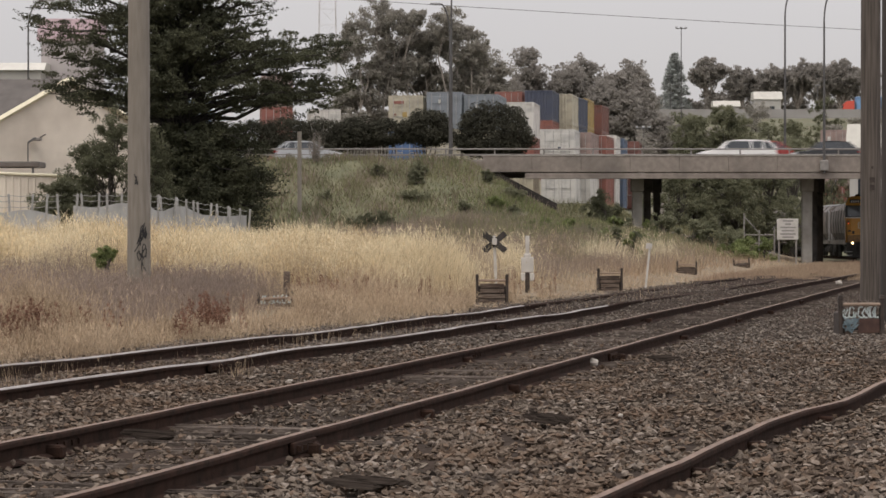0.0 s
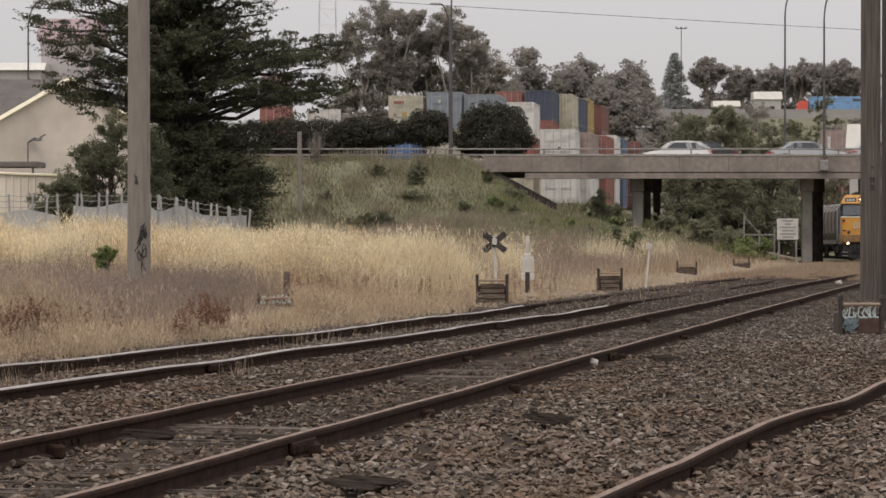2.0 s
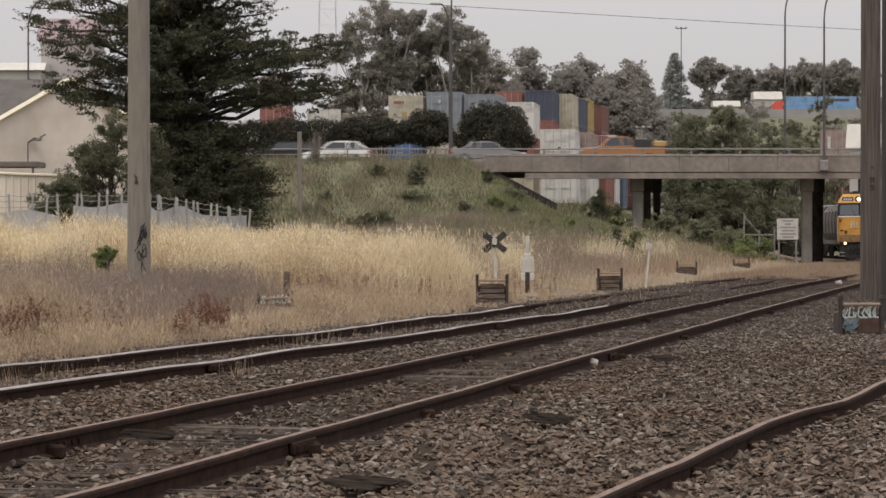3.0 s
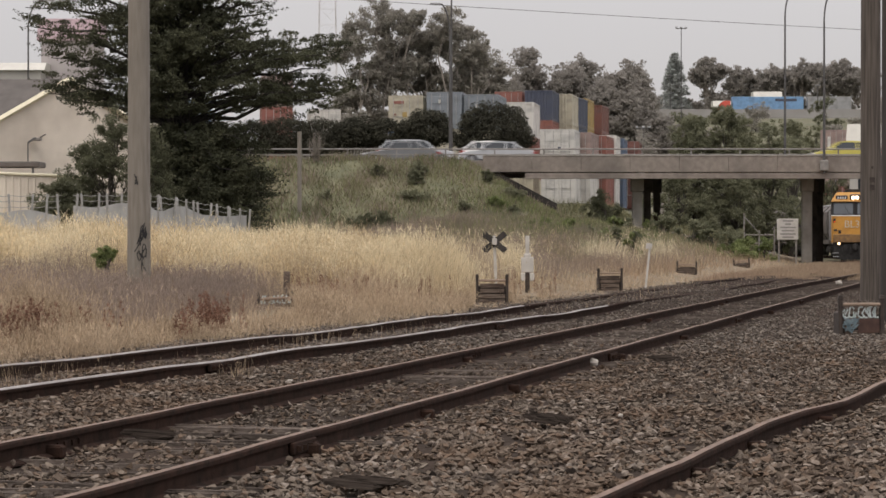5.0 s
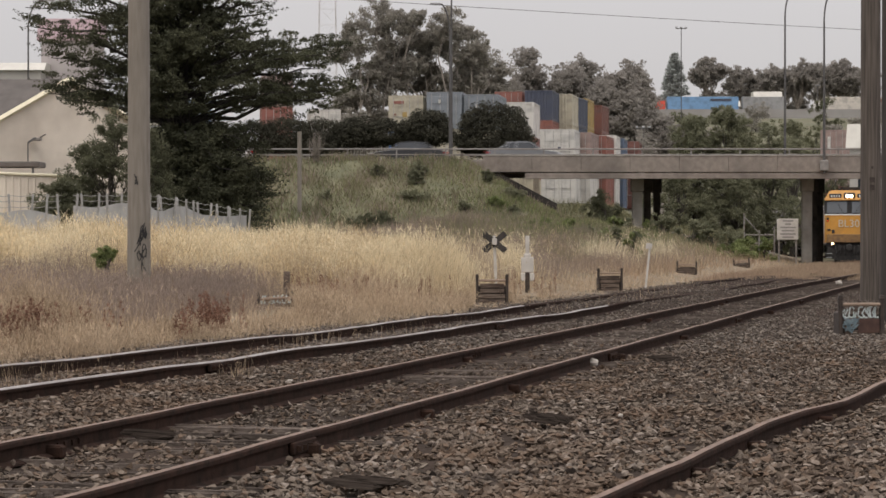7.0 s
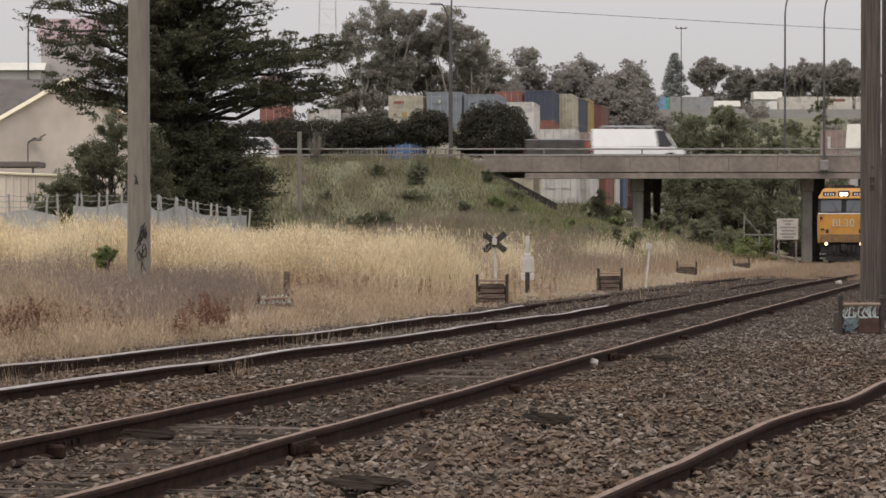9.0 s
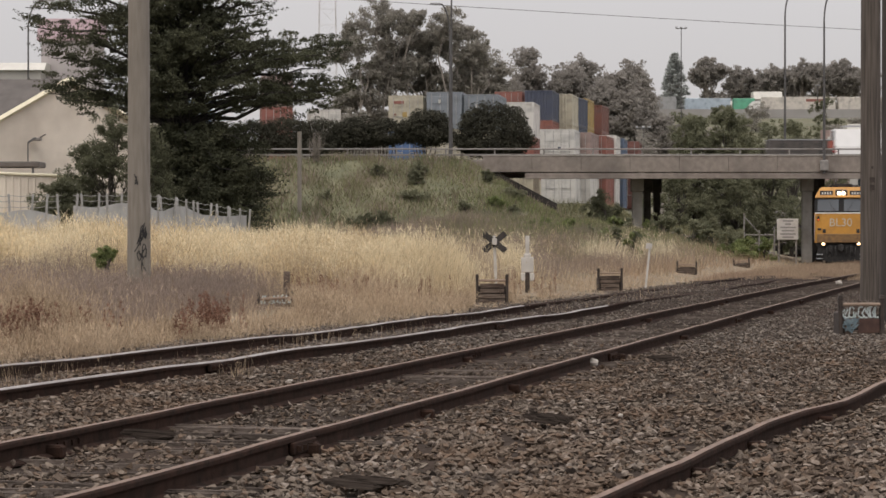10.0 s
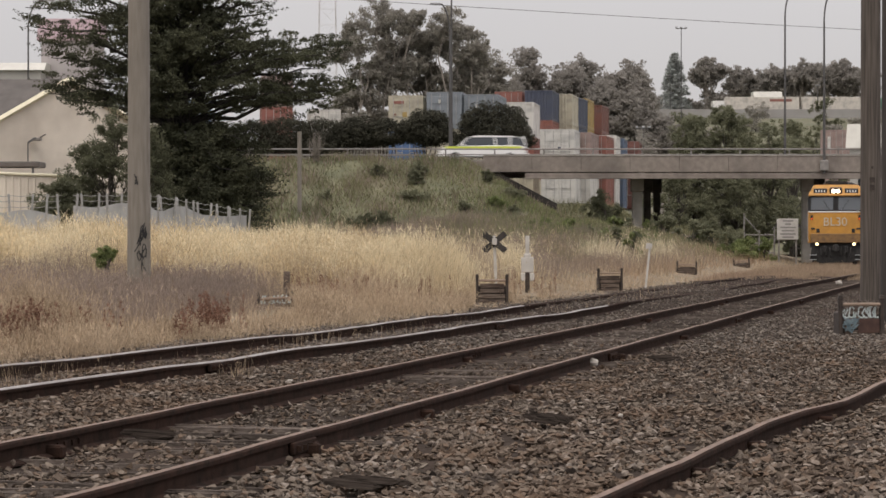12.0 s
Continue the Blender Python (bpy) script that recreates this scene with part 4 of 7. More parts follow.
def limb(bm, p, q, r0, r1, rng, bends=4, wob=0.12):
    p, q = Vector(p), Vector(q)
    pts = [p + (q - p) * (i / bends) for i in range(bends + 1)]
    ln = (q - p).length
    for i in range(1, bends):
        pts[i] += Vector([rng.normal() * wob * ln / bends for _ in range(3)])
    rings = []
    for i, c in enumerate(pts):
        u = (pts[min(i + 1, bends)] - pts[max(i - 1, 0)]).normalized()
        e = u.orthogonal().normalized()
        g = u.cross(e)
        r = r0 + (r1 - r0) * i / bends
        rings.append([bm.verts.new(c + (e * math.cos(k) + g * math.sin(k)) * r) for k in (0, 1.047, 2.094, 3.142, 4.189, 5.236)])
    for a, b in zip(rings, rings[1:]):
        for k in range(6):
            bm.faces.new((a[k], a[(k + 1) % 6], b[(k + 1) % 6], b[k]))
    return pts


def tree(name, label, x, y, clumps, foliage, trunk_r=0.3, trunk_h=4.0, leaf=0.3, per=60, seed=1, bark=None, group="", lean=0.0, sub=7, slim=0.5, base=None):
    """A tree or bush: trunk, limbs to each clump, and leaves strewn round smaller tufts of every clump. Clumps: (dx, dy, z above ground, radius, flatness)."""
    rng = np.random.default_rng(seed)
    gz = float(ground_z(x, y)) if base is None else base
    t = thing(name, label, "bush" if "bush" in name or "shrub" in name else "tree", pose(x, y, gz), group)
    bm = bmesh.new()
    top = Vector((lean, 0, trunk_h))
    limb(bm, (0, 0, -0.3), top, trunk_r, trunk_r * 0.6, rng, wob=0.05)
    cs, rs = [], []
    for dx, dy, z, r, fl in clumps:
        start = top * min(1.0, max(0.15, (z - r) / max(trunk_h, 0.1) * 0.9))
        limb(bm, start, (dx * 0.9, dy * 0.9, z), max(0.03, trunk_r * 0.35), max(0.015, trunk_r * 0.08), rng)
        for _ in range(sub):
            d = rng.normal(size=3)
            d /= np.linalg.norm(d)
            q = rng.random() ** 0.4
            cs.append((dx + d[0] * r * q, dy + d[1] * r * q, max(z + d[2] * r * q * fl, 0.1)))
            k = r * rng.uniform(0.28, 0.5)
            rs.append((k, k, k * max(fl, 0.5)))
    part("trunk", bm, bark or M_BARK, t, smooth=True)
    v, f = puff_soup(cs, rs, per, leaf, rng, slim=slim, loose=0.8, core=0.2)
    v[:, 2] = np.maximum(v[:, 2], 0.0)
    soup("crown", v, f, foliage, parent=t)
    return t


def round_clumps(rng, w, d, z0, z1, n, r, fl=0.8):
    """Clumps filling a dome of that half width and depth between two heights."""
    out = []
    for _ in range(n):
        a, q, h = rng.uniform(0, 2 * math.pi), math.sqrt(rng.random()), rng.random()
        k = math.sqrt(max(0.05, 1 - h * h)) if z0 < 1 else math.sin(math.pi * (0.12 + 0.8 * h))
        out.append((w * q * k * math.cos(a), d * q * k * math.sin(a), z0 + (z1 - z0) * h, r * rng.uniform(0.75, 1.25), fl))
    return out


# big macrocarpa cypress: how far its limbs reach to either side at each height
REACH_Z = (0.6, 2.6, 3.5, 4.8, 5.4, 6.3, 7.0, 7.5, 7.9, 8.8, 9.4, 10.1, 10.4, 11.0, 11.6, 12.6, 13.0, 14.0, 15.6)
REACH_E = (4.6, 5.1, 6.1, 4.4, 5.0, 3.8, 4.3, 7.6, 8.4, 6.7, 7.4, 7.9, 3.3, 2.6, 2.8, 3.2, 3.2, 2.6, 0.8)
REACH_W = (3.2, 3.2, 3.2, 3.2, 3.2, 3.4, 5.0, 6.0, 6.2, 5.6, 6.0, 6.8, 5.6, 5.2, 5.2, 4.6, 3.6, 2.8, 0.8)


def cypress(x, y):
    rng = np.random.default_rng(9)
    gz = float(ground_z(x, y))
    t = thing("cypress_tree", "dark wind-swept cypress tree with layered spreading branches", "tree", pose(x, y, gz))
    bm = bmesh.new()
    limb(bm, (0, 0, -0.3), (0.2, 0, 13.5), 0.55, 0.12, rng, bends=7, wob=0.04)
    # two leaders forking from the open middle
    limb(bm, (0.05, 0, 5.6), (2.6, 0.5, 10.6), 0.26, 0.07, rng, bends=5, wob=0.08)
    limb(bm, (0.05, 0, 5.2), (-2.6, -0.4, 10.2), 0.24, 0.07, rng, bends=5, wob=0.08)
    cs, rs, fc, fr = [], [], [], []
    # main limbs: height of the tip, side (+ east), rise from the trunk
    mains = [(z, s, 1.5) for z, s in ((12.3, -1), (11.7, -1), (11.0, -1), (10.1, -1), (9.2, -1), (7.9, -1), (7.6, -1), (7.2, -1),
                                       (12.7, 1), (12.0, 1), (11.6, 1), (10.6, 1), (10.0, 1), (9.7, 1), (9.3, 1), (8.9, 1), (8.4, 1), (8.0, 1), (7.7, 1), (7.4, 1))]
    for z in np.arange(0.8, 15.2, 0.62):
        for _ in range(14 if z < 6 else 13):
            mains.append((z + rng.uniform(-0.14, 0.14), 0, 0.2 if z < 6 else rng.uniform(0.8, 2.2)))
    for i, (z, side, rise) in enumerate(mains):
        if side:
            a = (0 if side > 0 else math.pi) + rng.uniform(-0.5, 0.5)
            q = rng.uniform(0.98, 1.06) * (1.45 if z > 10.5 else 1.04)
        else:
            a, q = rng.uniform(0, 2 * math.pi), rng.uniform(0.5, 0.9)
        ca = math.cos(a)
        e, w = float(np.interp(z, REACH_Z, REACH_E)), float(np.interp(z, REACH_Z, REACH_W))
        reach = q * ((e if ca > 0 else w) * ca * ca + min(5.5, (e + w) / 2) * (1 - ca * ca))
        open_middle = 6.0 < z < 8.9
        if open_middle and not side and rng.random() < 0.3:
            continue
        st = (0.015 * z, 0, max(0.3, z - rise * min(1.0, reach / 4)))
        en = Vector((reach * ca, reach * math.sin(a) * 0.9, z - (0.5 if z < 6 else 0.0 if side else rng.uniform(-0.7, 0.3))))
        mid = Vector(st).lerp(en, 0.55) + Vector((0, 0, 0.25 * rise if z > 6 else 0.35))
        r0 = (0.10 if side else 0.045) + 0.004 * (15 - z)
        pts = limb(bm, st, mid, r0, r0 * 0.6, rng, bends=3, wob=0.10)[:-1] + limb(bm, mid, en, r0 * 0.6, 0.015, rng, bends=3, wob=0.12)
        inner = 0.40 if open_middle else 0.15
        n = max(3, int(reach * (1 - inner) * ((3.8 if z > 10.5 else 5.6) if side else 3.4)))
        for j in range(n):
            u = inner + (1 - inner) * (j + rng.random()) / n
            seg = min(5, int(u * 6))
            p = pts[seg].lerp(pts[seg + 1], u * 6 - seg)
            half = 0.75 * (1.15 - 0.8 * u) + 0.12
            off = rng.normal() * half * (1.2 if side else 0.8)
            c = Vector((p.x - math.sin(a) * off, p.y + ca * off, p.z + rng.normal() * (0.3 if side else 0.2) + 0.08))
            k = rng.uniform(0.28, 0.60) * (1.15 - 0.35 * u)
            cs.append(c)
            rs.append((k, k, k * rng.uniform(0.35, 0.6)))
            # ragged sprays that point outwards and lift at the tip
            if rng.random() < 0.75:
                o = Vector((ca + rng.normal() * 0.35, math.sin(a) + rng.normal() * 0.35, rng.uniform(-0.1, 0.55)))
                for m in range(4):
                    fc.append(c + o * (0.25 + 0.17 * m))
                    f_ = 0.13 - 0.022 * m
                    fr.append((f_ * 1.3, f_ * 1.3, f_ * 0.8))
    # dense dark skirt round the foot of the trunk
    for _ in range(400):
        a, h = rng.uniform(0, 6.28), rng.random()
        r = rng.uniform(0.3, 0.95) * (4.4 - 2.4 * h)
        cs.append((r * math.cos(a) + 0.6, r * math.sin(a), 0.4 + 5.4 * h))
        rs.append((0.6, 0.6, 0.4))
    part("trunk", bm, M_CYPBARK, t, smooth=True)
    v, f = puff_soup(cs, rs, 58, 0.15, rng, slim=0.5, loose=0.8, core=0.25)
    v2, f2 = puff_soup(fc, fr, 7, 0.12, rng, slim=0.45, loose=0.8)
    v, f = np.concatenate([v, v2]), np.concatenate([f, f2 + len(v)])
    v[:, 2] = np.maximum(v[:, 2], 0.0)
    soup("crown", v, f, M_CYPRESS, parent=t)
    return t


cypress(-12.6, 136.0)


# ---- grasses ----
def blades(xs, ys, h, w, lean, rng, head=0.0):
    """Thin leaning blades; with head also two drooping seed sprays at the tip."""
    k = len(xs)
    z = ground_z(xs, ys) - 0.04
    a = rng.uniform(-0.9, 0.9, k)
    cx, cy = np.cos(a) * w / 2, np.sin(a) * w / 2
    lx, ly = rng.normal(size=k) * lean * h, rng.normal(size=k) * lean * h
    p = np.stack([xs, ys, z], 1)
    tip = p + np.stack([lx, ly, h], 1)
    side = np.stack([cx, cy, np.zeros(k)], 1)
    verts = np.stack([p - side, p + side, tip], 1).reshape(-1, 3)
    faces = np.arange(3 * k).reshape(-1, 3)
    if head > 0:
        hw = head * (0.5 + 0.9 * rng.random(k))[:, None]
        s2 = np.stack([np.cos(a), np.sin(a), np.zeros(k)], 1) * hw * 0.045
        bow = rng.normal(size=(k, 3)) * 0.2
        bow[:, 2] = rng.uniform(-0.1, 0.6, k)
        root = tip + np.array([0, 0, -0.6]) * hw * rng.random((k, 1))
        hv = np.stack([root - s2, root + s2, root + bow * hw * 1.4], 1).reshape(-1, 3)
        hb = len(verts) + np.arange(3 * k).reshape(-1, 3)
        verts, faces = np.concatenate([verts, hv]), np.concatenate([faces, hb])
    return verts, faces


# thin growth in front of the pits, markers and the pole
OPEN_SPOTS = ((-3.37, 57.0, 0.42), (1.11, 64.0, 0.42), (4.70, 79.5, 0.40), (9.75, 113.0, 0.45), (14.6, 138.0, 0.45), (2.24, 75.0, 0.25), (-3.28, 59.0, 0.15))


def grass(name, label, n, rng, where, height, width, lean, material, head=0.0, y0=28, y1=168, spread=0.9, patchy=1.5):
    """Strew blades in tufts over the part of the field where the share where(x, y, d) allows."""
    ys = (y0 ** -spread + rng.random(n) * (y1 ** -spread - y0 ** -spread)) ** (-1 / spread)
    xs = rng.uniform(-0.165, 0.165, n) * ys
    xs += rng.normal(size=n) * 0.06
    d = line_x(ys) - xs
    share = where(xs, ys, d)
    live = rng.random(n) < share
    xs, ys = xs[live], ys[live]
    clump = np.array([noise.noise((float(x) * 0.55, float(y) * 0.30, 3.0)) for x, y in zip(xs, ys)])
    keep = rng.random(len(xs)) < np.clip(0.68 + patchy * clump, 0.06, 1.0)
    xs, ys, clump = xs[keep], ys[keep], clump[keep]
    low = np.ones(len(xs))
    for cx, cy, half in OPEN_SPOTS:
        low = np.where((ys < cy + 0.3) & (ys > cy - 11.0) & (np.abs(xs - cx * ys / cy) < half), 0.16, low)
    h = low * height(xs, ys, line_x(ys) - xs) * (0.55 + 0.6 * rng.random(len(xs))) * np.clip(1.0 + 1.0 * clump, 0.35, 1.6)
    v, f = blades(xs, ys, h, width * (0.7 + 0.6 * rng.random(len(xs))) * (0.5 + ys / 110), lean, rng, head)
    return soup(name, v, f, material, label, "grass", "stuff")


M_GOLD = mat("ripe_oat_straw", (0.42, 0.305, 0.17), (0.74, 0.605, 0.38), scale=0.28, rough=0.75, island=0.35, thin=0.4, spec=0.2, stain=(0.24, 0.18, 0.11), stain_scale=0.4, stain_amount=0.6)
M_CREAMOAT = mat("cream_oat_straw", (0.55, 0.455, 0.295), (0.80, 0.70, 0.49), scale=0.5, rough=0.75, island=0.3, thin=0.4, spec=0.2)
M_BROWN = mat("dry_brown_grass", (0.27, 0.20, 0.135), (0.50, 0.39, 0.27), scale=0.7, rough=0.85, island=0.35, thin=0.25, spec=0.15)
M_MAUVE = mat("grey_brown_seed_grass", (0.19, 0.148, 0.124), (0.30, 0.238, 0.195), scale=0.3, rough=0.85, island=0.3, thin=0.2, spec=0.1)
M_DOCK = mat("red_dock_seed", (0.13, 0.065, 0.045), (0.21, 0.115, 0.08), scale=0.5, rough=0.9, island=0.35, thin=0.15, spec=0.1)
M_OLIVE = mat("olive_bank_grass", (0.125, 0.125, 0.07), (0.235, 0.22, 0.128), scale=0.35, rough=0.8, island=0.35, thin=0.45, spec=0.15)

M_RUSSET = mat("russet_dry_grass", (0.24, 0.165, 0.115), (0.42, 0.31, 0.215), scale=0.5, rough=0.85, island=0.35, thin=0.25, spec=0.15, stain=(0.20, 0.165, 0.10), stain_scale=0.25, stain_amount=0.6)

g_rng = np.random.default_rng(21)


def lim(a, b, x):
    return smoothstep(a, b, x)


def gold_edge(x, y):
    """One inside the ripe oat field, nought towards the bank."""
    return 1 - lim(-1.5, 1.5, x - (1.0 - (y - 75) * 0.15))


def dull(x, y):
    """One inside the dull grey-brown patches of the field."""
    return np.clip(sum(np.exp(-((x - a) / w) ** 2 - ((y - b) / (w * 3)) ** 2) for a, b, w in ((-5.2, 54, 1.4), (-7.6, 55, 1.4), (-5.9, 60, 1.9), (-9.0, 62, 1.6), (-2.6, 66, 0.8), (-8.2, 80, 1.1), (-3.4, 88, 1.2), (3.4, 76, 0.9), (3.2, 92, 1.6), (6.4, 104, 1.5), (-12.0, 92, 1.6), (-14.2, 104, 2.2), (-9.6, 104, 1.2))), 0, 1)


def band(x, y):
    """One inside the long dull strip of seeding grass in front of the oats."""
    return lim(41, 45, y) * (1 - lim(59, 65, y)) * (1 - lim(-0.072, -0.05, x / y))


grass("brown_grass", "low dry brown grass beside the railway", 700000, g_rng,
      lambda x, y, d: lim(1.8, 3.2, d) * (1 - 0.8 * lim(62, 78, y) * lim(7, 10, d) * gold_edge(x, y)) * (1 - lim(9, 13, d) * lim(90, 110, y)) * (1 - 0.9 * dull(x, y)) * (1 - 0.93 * band(x, y)) * (1 - 0.65 * (1 - gold_edge(x, y)) * lim(66, 76, y)),
      lambda x, y, d: 0.24 + 0.4 * lim(2.5, 6, d), 0.007, 0.34, M_BROWN, head=0.13)
grass("seed_grass", "grey-brown seeding grass in a dull band", 760000, g_rng,
      lambda x, y, d: lim(5, 7, d) * (dull(x, y) + 1.0 * band(x, y) + 0.5 * (1 - lim(60, 72, y)) * (1 - lim(12, 15, d)) + 0.8 * lim(66, 80, y) * (1 - gold_edge(x, y)) * (1 - lim(135, 150, y))),
      lambda x, y, d: 0.62 - 0.1 * band(x, y), 0.008, 0.2, M_MAUVE, head=0.12)
grass("oat_grass", "tall straw-coloured wild oat grass", 1150000, g_rng,
      lambda x, y, d: lim(5.0, 8.0, d) * lim(54, 66, y) * (0.04 + 0.96 * gold_edge(x, y)) * (1 - lim(118, 140, y)) * (1 - 0.95 * dull(x, y)) * (1 - band(x, y)),
      lambda x, y, d: 0.80 - 0.42 * lim(78, 98, y) * (1 - lim(-4, 1, x)), 0.0075, 0.26, M_GOLD, head=0.2)
grass("pale_oat_grass", "tall cream-coloured oat grass in bright clumps", 800000, g_rng,
      lambda x, y, d: np.clip(sum(np.exp(-((x - a) / w) ** 2 - ((y - b) / (w * 3.5)) ** 2) for a, b, w in ((-1.3, 68, 0.7), (0.2, 70, 0.5), (-0.3, 73, 0.8), (-8.6, 68, 1.0), (-4.7, 69, 1.3), (-10.2, 69, 0.9), (-3.0, 74, 0.9), (-9.3, 76, 0.9), (-4.2, 82, 1.2), (-5.6, 76, 0.9), (-0.6, 71, 0.9), (0.2, 75, 0.5), (-1.9, 78, 0.9), (-7.4, 90, 1.2), (-11.5, 84, 1.2), (-2.9, 70, 0.6), (-6.6, 70, 0.6), (2.0, 84, 0.5), (6.6, 112, 0.8), (9.4, 128, 0.9))), 0, 1),
      lambda x, y, d: 0.92 - 0.3 * lim(78, 92, y) * (1 - lim(-4, 1, x)), 0.0075, 0.27, M_CREAMOAT, head=0.17, y0=60, y1=135)
grass("far_track_grass", "low dry grass across the far tracks", 220000, g_rng,
      lambda x, y, d: lim(92, 104, y) * lim(-3.4, -2.2, d) * (1 - lim(2, 3, d)) * (1 - lim(165, 170, y)),
      lambda x, y, d: 0.19 + 0 * x, 0.016, 0.28, M_RUSSET, head=0.08, y0=90, y1=171, spread=0.3)
grass("bank_oats", "pale oat grass growing along the foot of bank", 50000, g_rng,
      lambda x, y, d: lim(4, 5.5, d) * (1 - lim(9.5, 13, d)) * lim(92, 105, y),
      lambda x, y, d: 0.50 + 0 * x, 0.02, 0.25, M_RUSSET, head=0.12, y0=88, y1=171, spread=0.2)
grass("bank_grass", "olive green grass on the bank", 400000, g_rng,
      lambda x, y, d: lim(6.5, 11, d) * lim(92, 125, y) * (0.25 + 0.75 * (1 - gold_edge(x, y))),
      lambda x, y, d: 0.42 * (1 - 0.6 * lim(3, 4.5, x) * lim(164, 168, y)), 0.021, 0.45, M_OLIVE, head=0.1, y0=88, y1=171.0, spread=-0.6, patchy=0.4)
grass("green_bank_grass", "fresh green grass and weeds on the bank", 300000, g_rng,
      lambda x, y, d: lim(6.5, 10, d) * (0.35 + 0.65 * lim(0, 4, x)) * (1 - 0.8 * lim(20, 26, d)) * lim(105, 130, y) * (1 - gold_edge(x, y)),
      lambda x, y, d: 0.36 * (1 - 0.6 * lim(3, 4.5, x) * lim(164, 168, y)), 0.024, 0.5, M_GREEN, y0=100, y1=171.0, spread=-0.6, patchy=0.9)
grass("bank_weeds", "tall dull brown weeds over the bank", 90000, g_rng,
      lambda x, y, d: lim(7, 11, d) * lim(95, 120, y) * (1 - 0.75 * lim(1, 5, x)),
      lambda x, y, d: 0.5 + 0 * x, 0.024, 0.35, M_MAUVE, head=0.12, y0=90, y1=171, spread=-0.5)
grass("yard_grass", "rough green grass at the edge of the yard", 60000, g_rng,
      lambda x, y, d: lim(2, 4, x) * lim(7, 9, d) * lim(184.5, 186, y),
      lambda x, y, d: 0.5 + 0 * x, 0.03, 0.4, M_OLIVE, head=0.1, y0=184, y1=198, spread=-0.6)
# dock: upright stalks thick with dark red seed
dk_c, dk_r = [], []
for a, b, w, k in ((-5.75, 37.5, 0.2, 44), (-5.35, 37.8, 0.12, 26), (-3.45, 42.0, 0.16, 44), (-3.7, 40, 0.12, 8), (-2.3, 59, 0.5, 40), (-1.7, 60, 0.4, 24), (-0.7, 64, 0.5, 12), (-4.9, 39, 0.3, 8), (2.0, 72, 0.5, 10)):
    for _ in range(k):
        x, y = a + g_rng.normal() * w, b + g_rng.normal() * w * 2.5
        h = g_rng.uniform(0.3, 0.62)
        for j in range(5):
            dk_c.append((x + g_rng.normal() * 0.02, y, float(ground_z(x, y)) + h * (0.3 + 0.18 * j)))
            dk_r.append((0.03, 0.03, 0.07))
v, f = leaf_soup(dk_c, dk_r, 14, 0.035, g_rng, up=0.6, shell=0.1)
soup("dock_weeds", v, f, M_DOCK, "dark red-brown dock seed stalks in dry grass", "weeds", "stuff")
grass("track_weeds", "sparse dry weeds between the rails", 60000, g_rng,
      lambda x, y, d: 0.13 * (np.abs(d - 0.1) < 0.7) + 0.08 * (np.abs(d - 1.4) < 0.6) + np.exp(-((x + 2.15) / 0.13) ** 2 - ((y - 30.0) / 0.6) ** 2),
      lambda x, y, d: 0.25 + 0 * x, 0.006, 0.2, M_BROWN, head=0.06, y0=22, y1=80)

# ---- shrubs and trees ----
p_rng = np.random.default_rng(33)


def dome(name, label, x, y, w, d, top, foliage, n, r, leaf, per, seed, z0=0.3, base=None, trunk_h=1.0, trunk_r=0.12, group="", sub=7, fl=0.8, slim=0.5):
    rng = np.random.default_rng(seed)
    gz = float(ground_z(x, y)) if base is None else base
    return tree(name, label, x, y, round_clumps(rng, w, d, z0, top - gz - r * 0.6, n, r, fl), foliage, trunk_r, trunk_h, leaf, per, seed, group=group, sub=sub, base=base, slim=slim)


# dense dark bushes along the far edge of the road
def rounded_bush(x, y, w, d, z0, top, count, seed, label):
    """A close-leaved dome on bare stems, its skin broken by small lumps."""
    rng = np.random.default_rng(seed)
    gz = float(ground_z(x, y))
    t = thing("rounded_bush", label, "bush", pose(x, y, gz), "bushes along the road")
    z0, top = z0 - gz, top - gz
    mid = z0 + (top - z0) * 0.34
    u = rng.normal(size=(count, 3))
    u /= np.linalg.norm(u, axis=1, keepdims=True)
    lump = np.array([1 + 0.24 * noise.noise(Vector(k) * 1.9 + Vector((seed, 0, 0))) + 0.09 * noise.noise(Vector(k) * 5.5) for k in u])
    r = (lump * (1.0 - 0.45 * rng.random(count) ** 2.5))[:, None]
    p = u * r * np.stack([np.full(count, w), np.full(count, d), np.where(u[:, 2] > 0, top - mid, mid - z0)], 1)
    p[:, 2] += mid
    bm = bmesh.new()
    for _ in range(9):
        a, q = rng.uniform(0, 6.28), rng.uniform(0.2, 0.75)
        limb(bm, (rng.normal() * 0.15, rng.normal() * 0.15, -0.2), (q * w * math.cos(a), q * d * math.sin(a), mid + rng.uniform(0, 0.5)), 0.07, 0.02, rng)
    part("trunk", bm, M_BARK, t, smooth=True)
    p = p[:count // 24]
    v, f = puff_soup(p, np.full((len(p), 3), (0.34, 0.34, 0.26)), 24, 0.135, rng, slim=0.6, loose=0.45, core=0.5)
    soup("crown", v, f, M_DARKBUSH, parent=t)


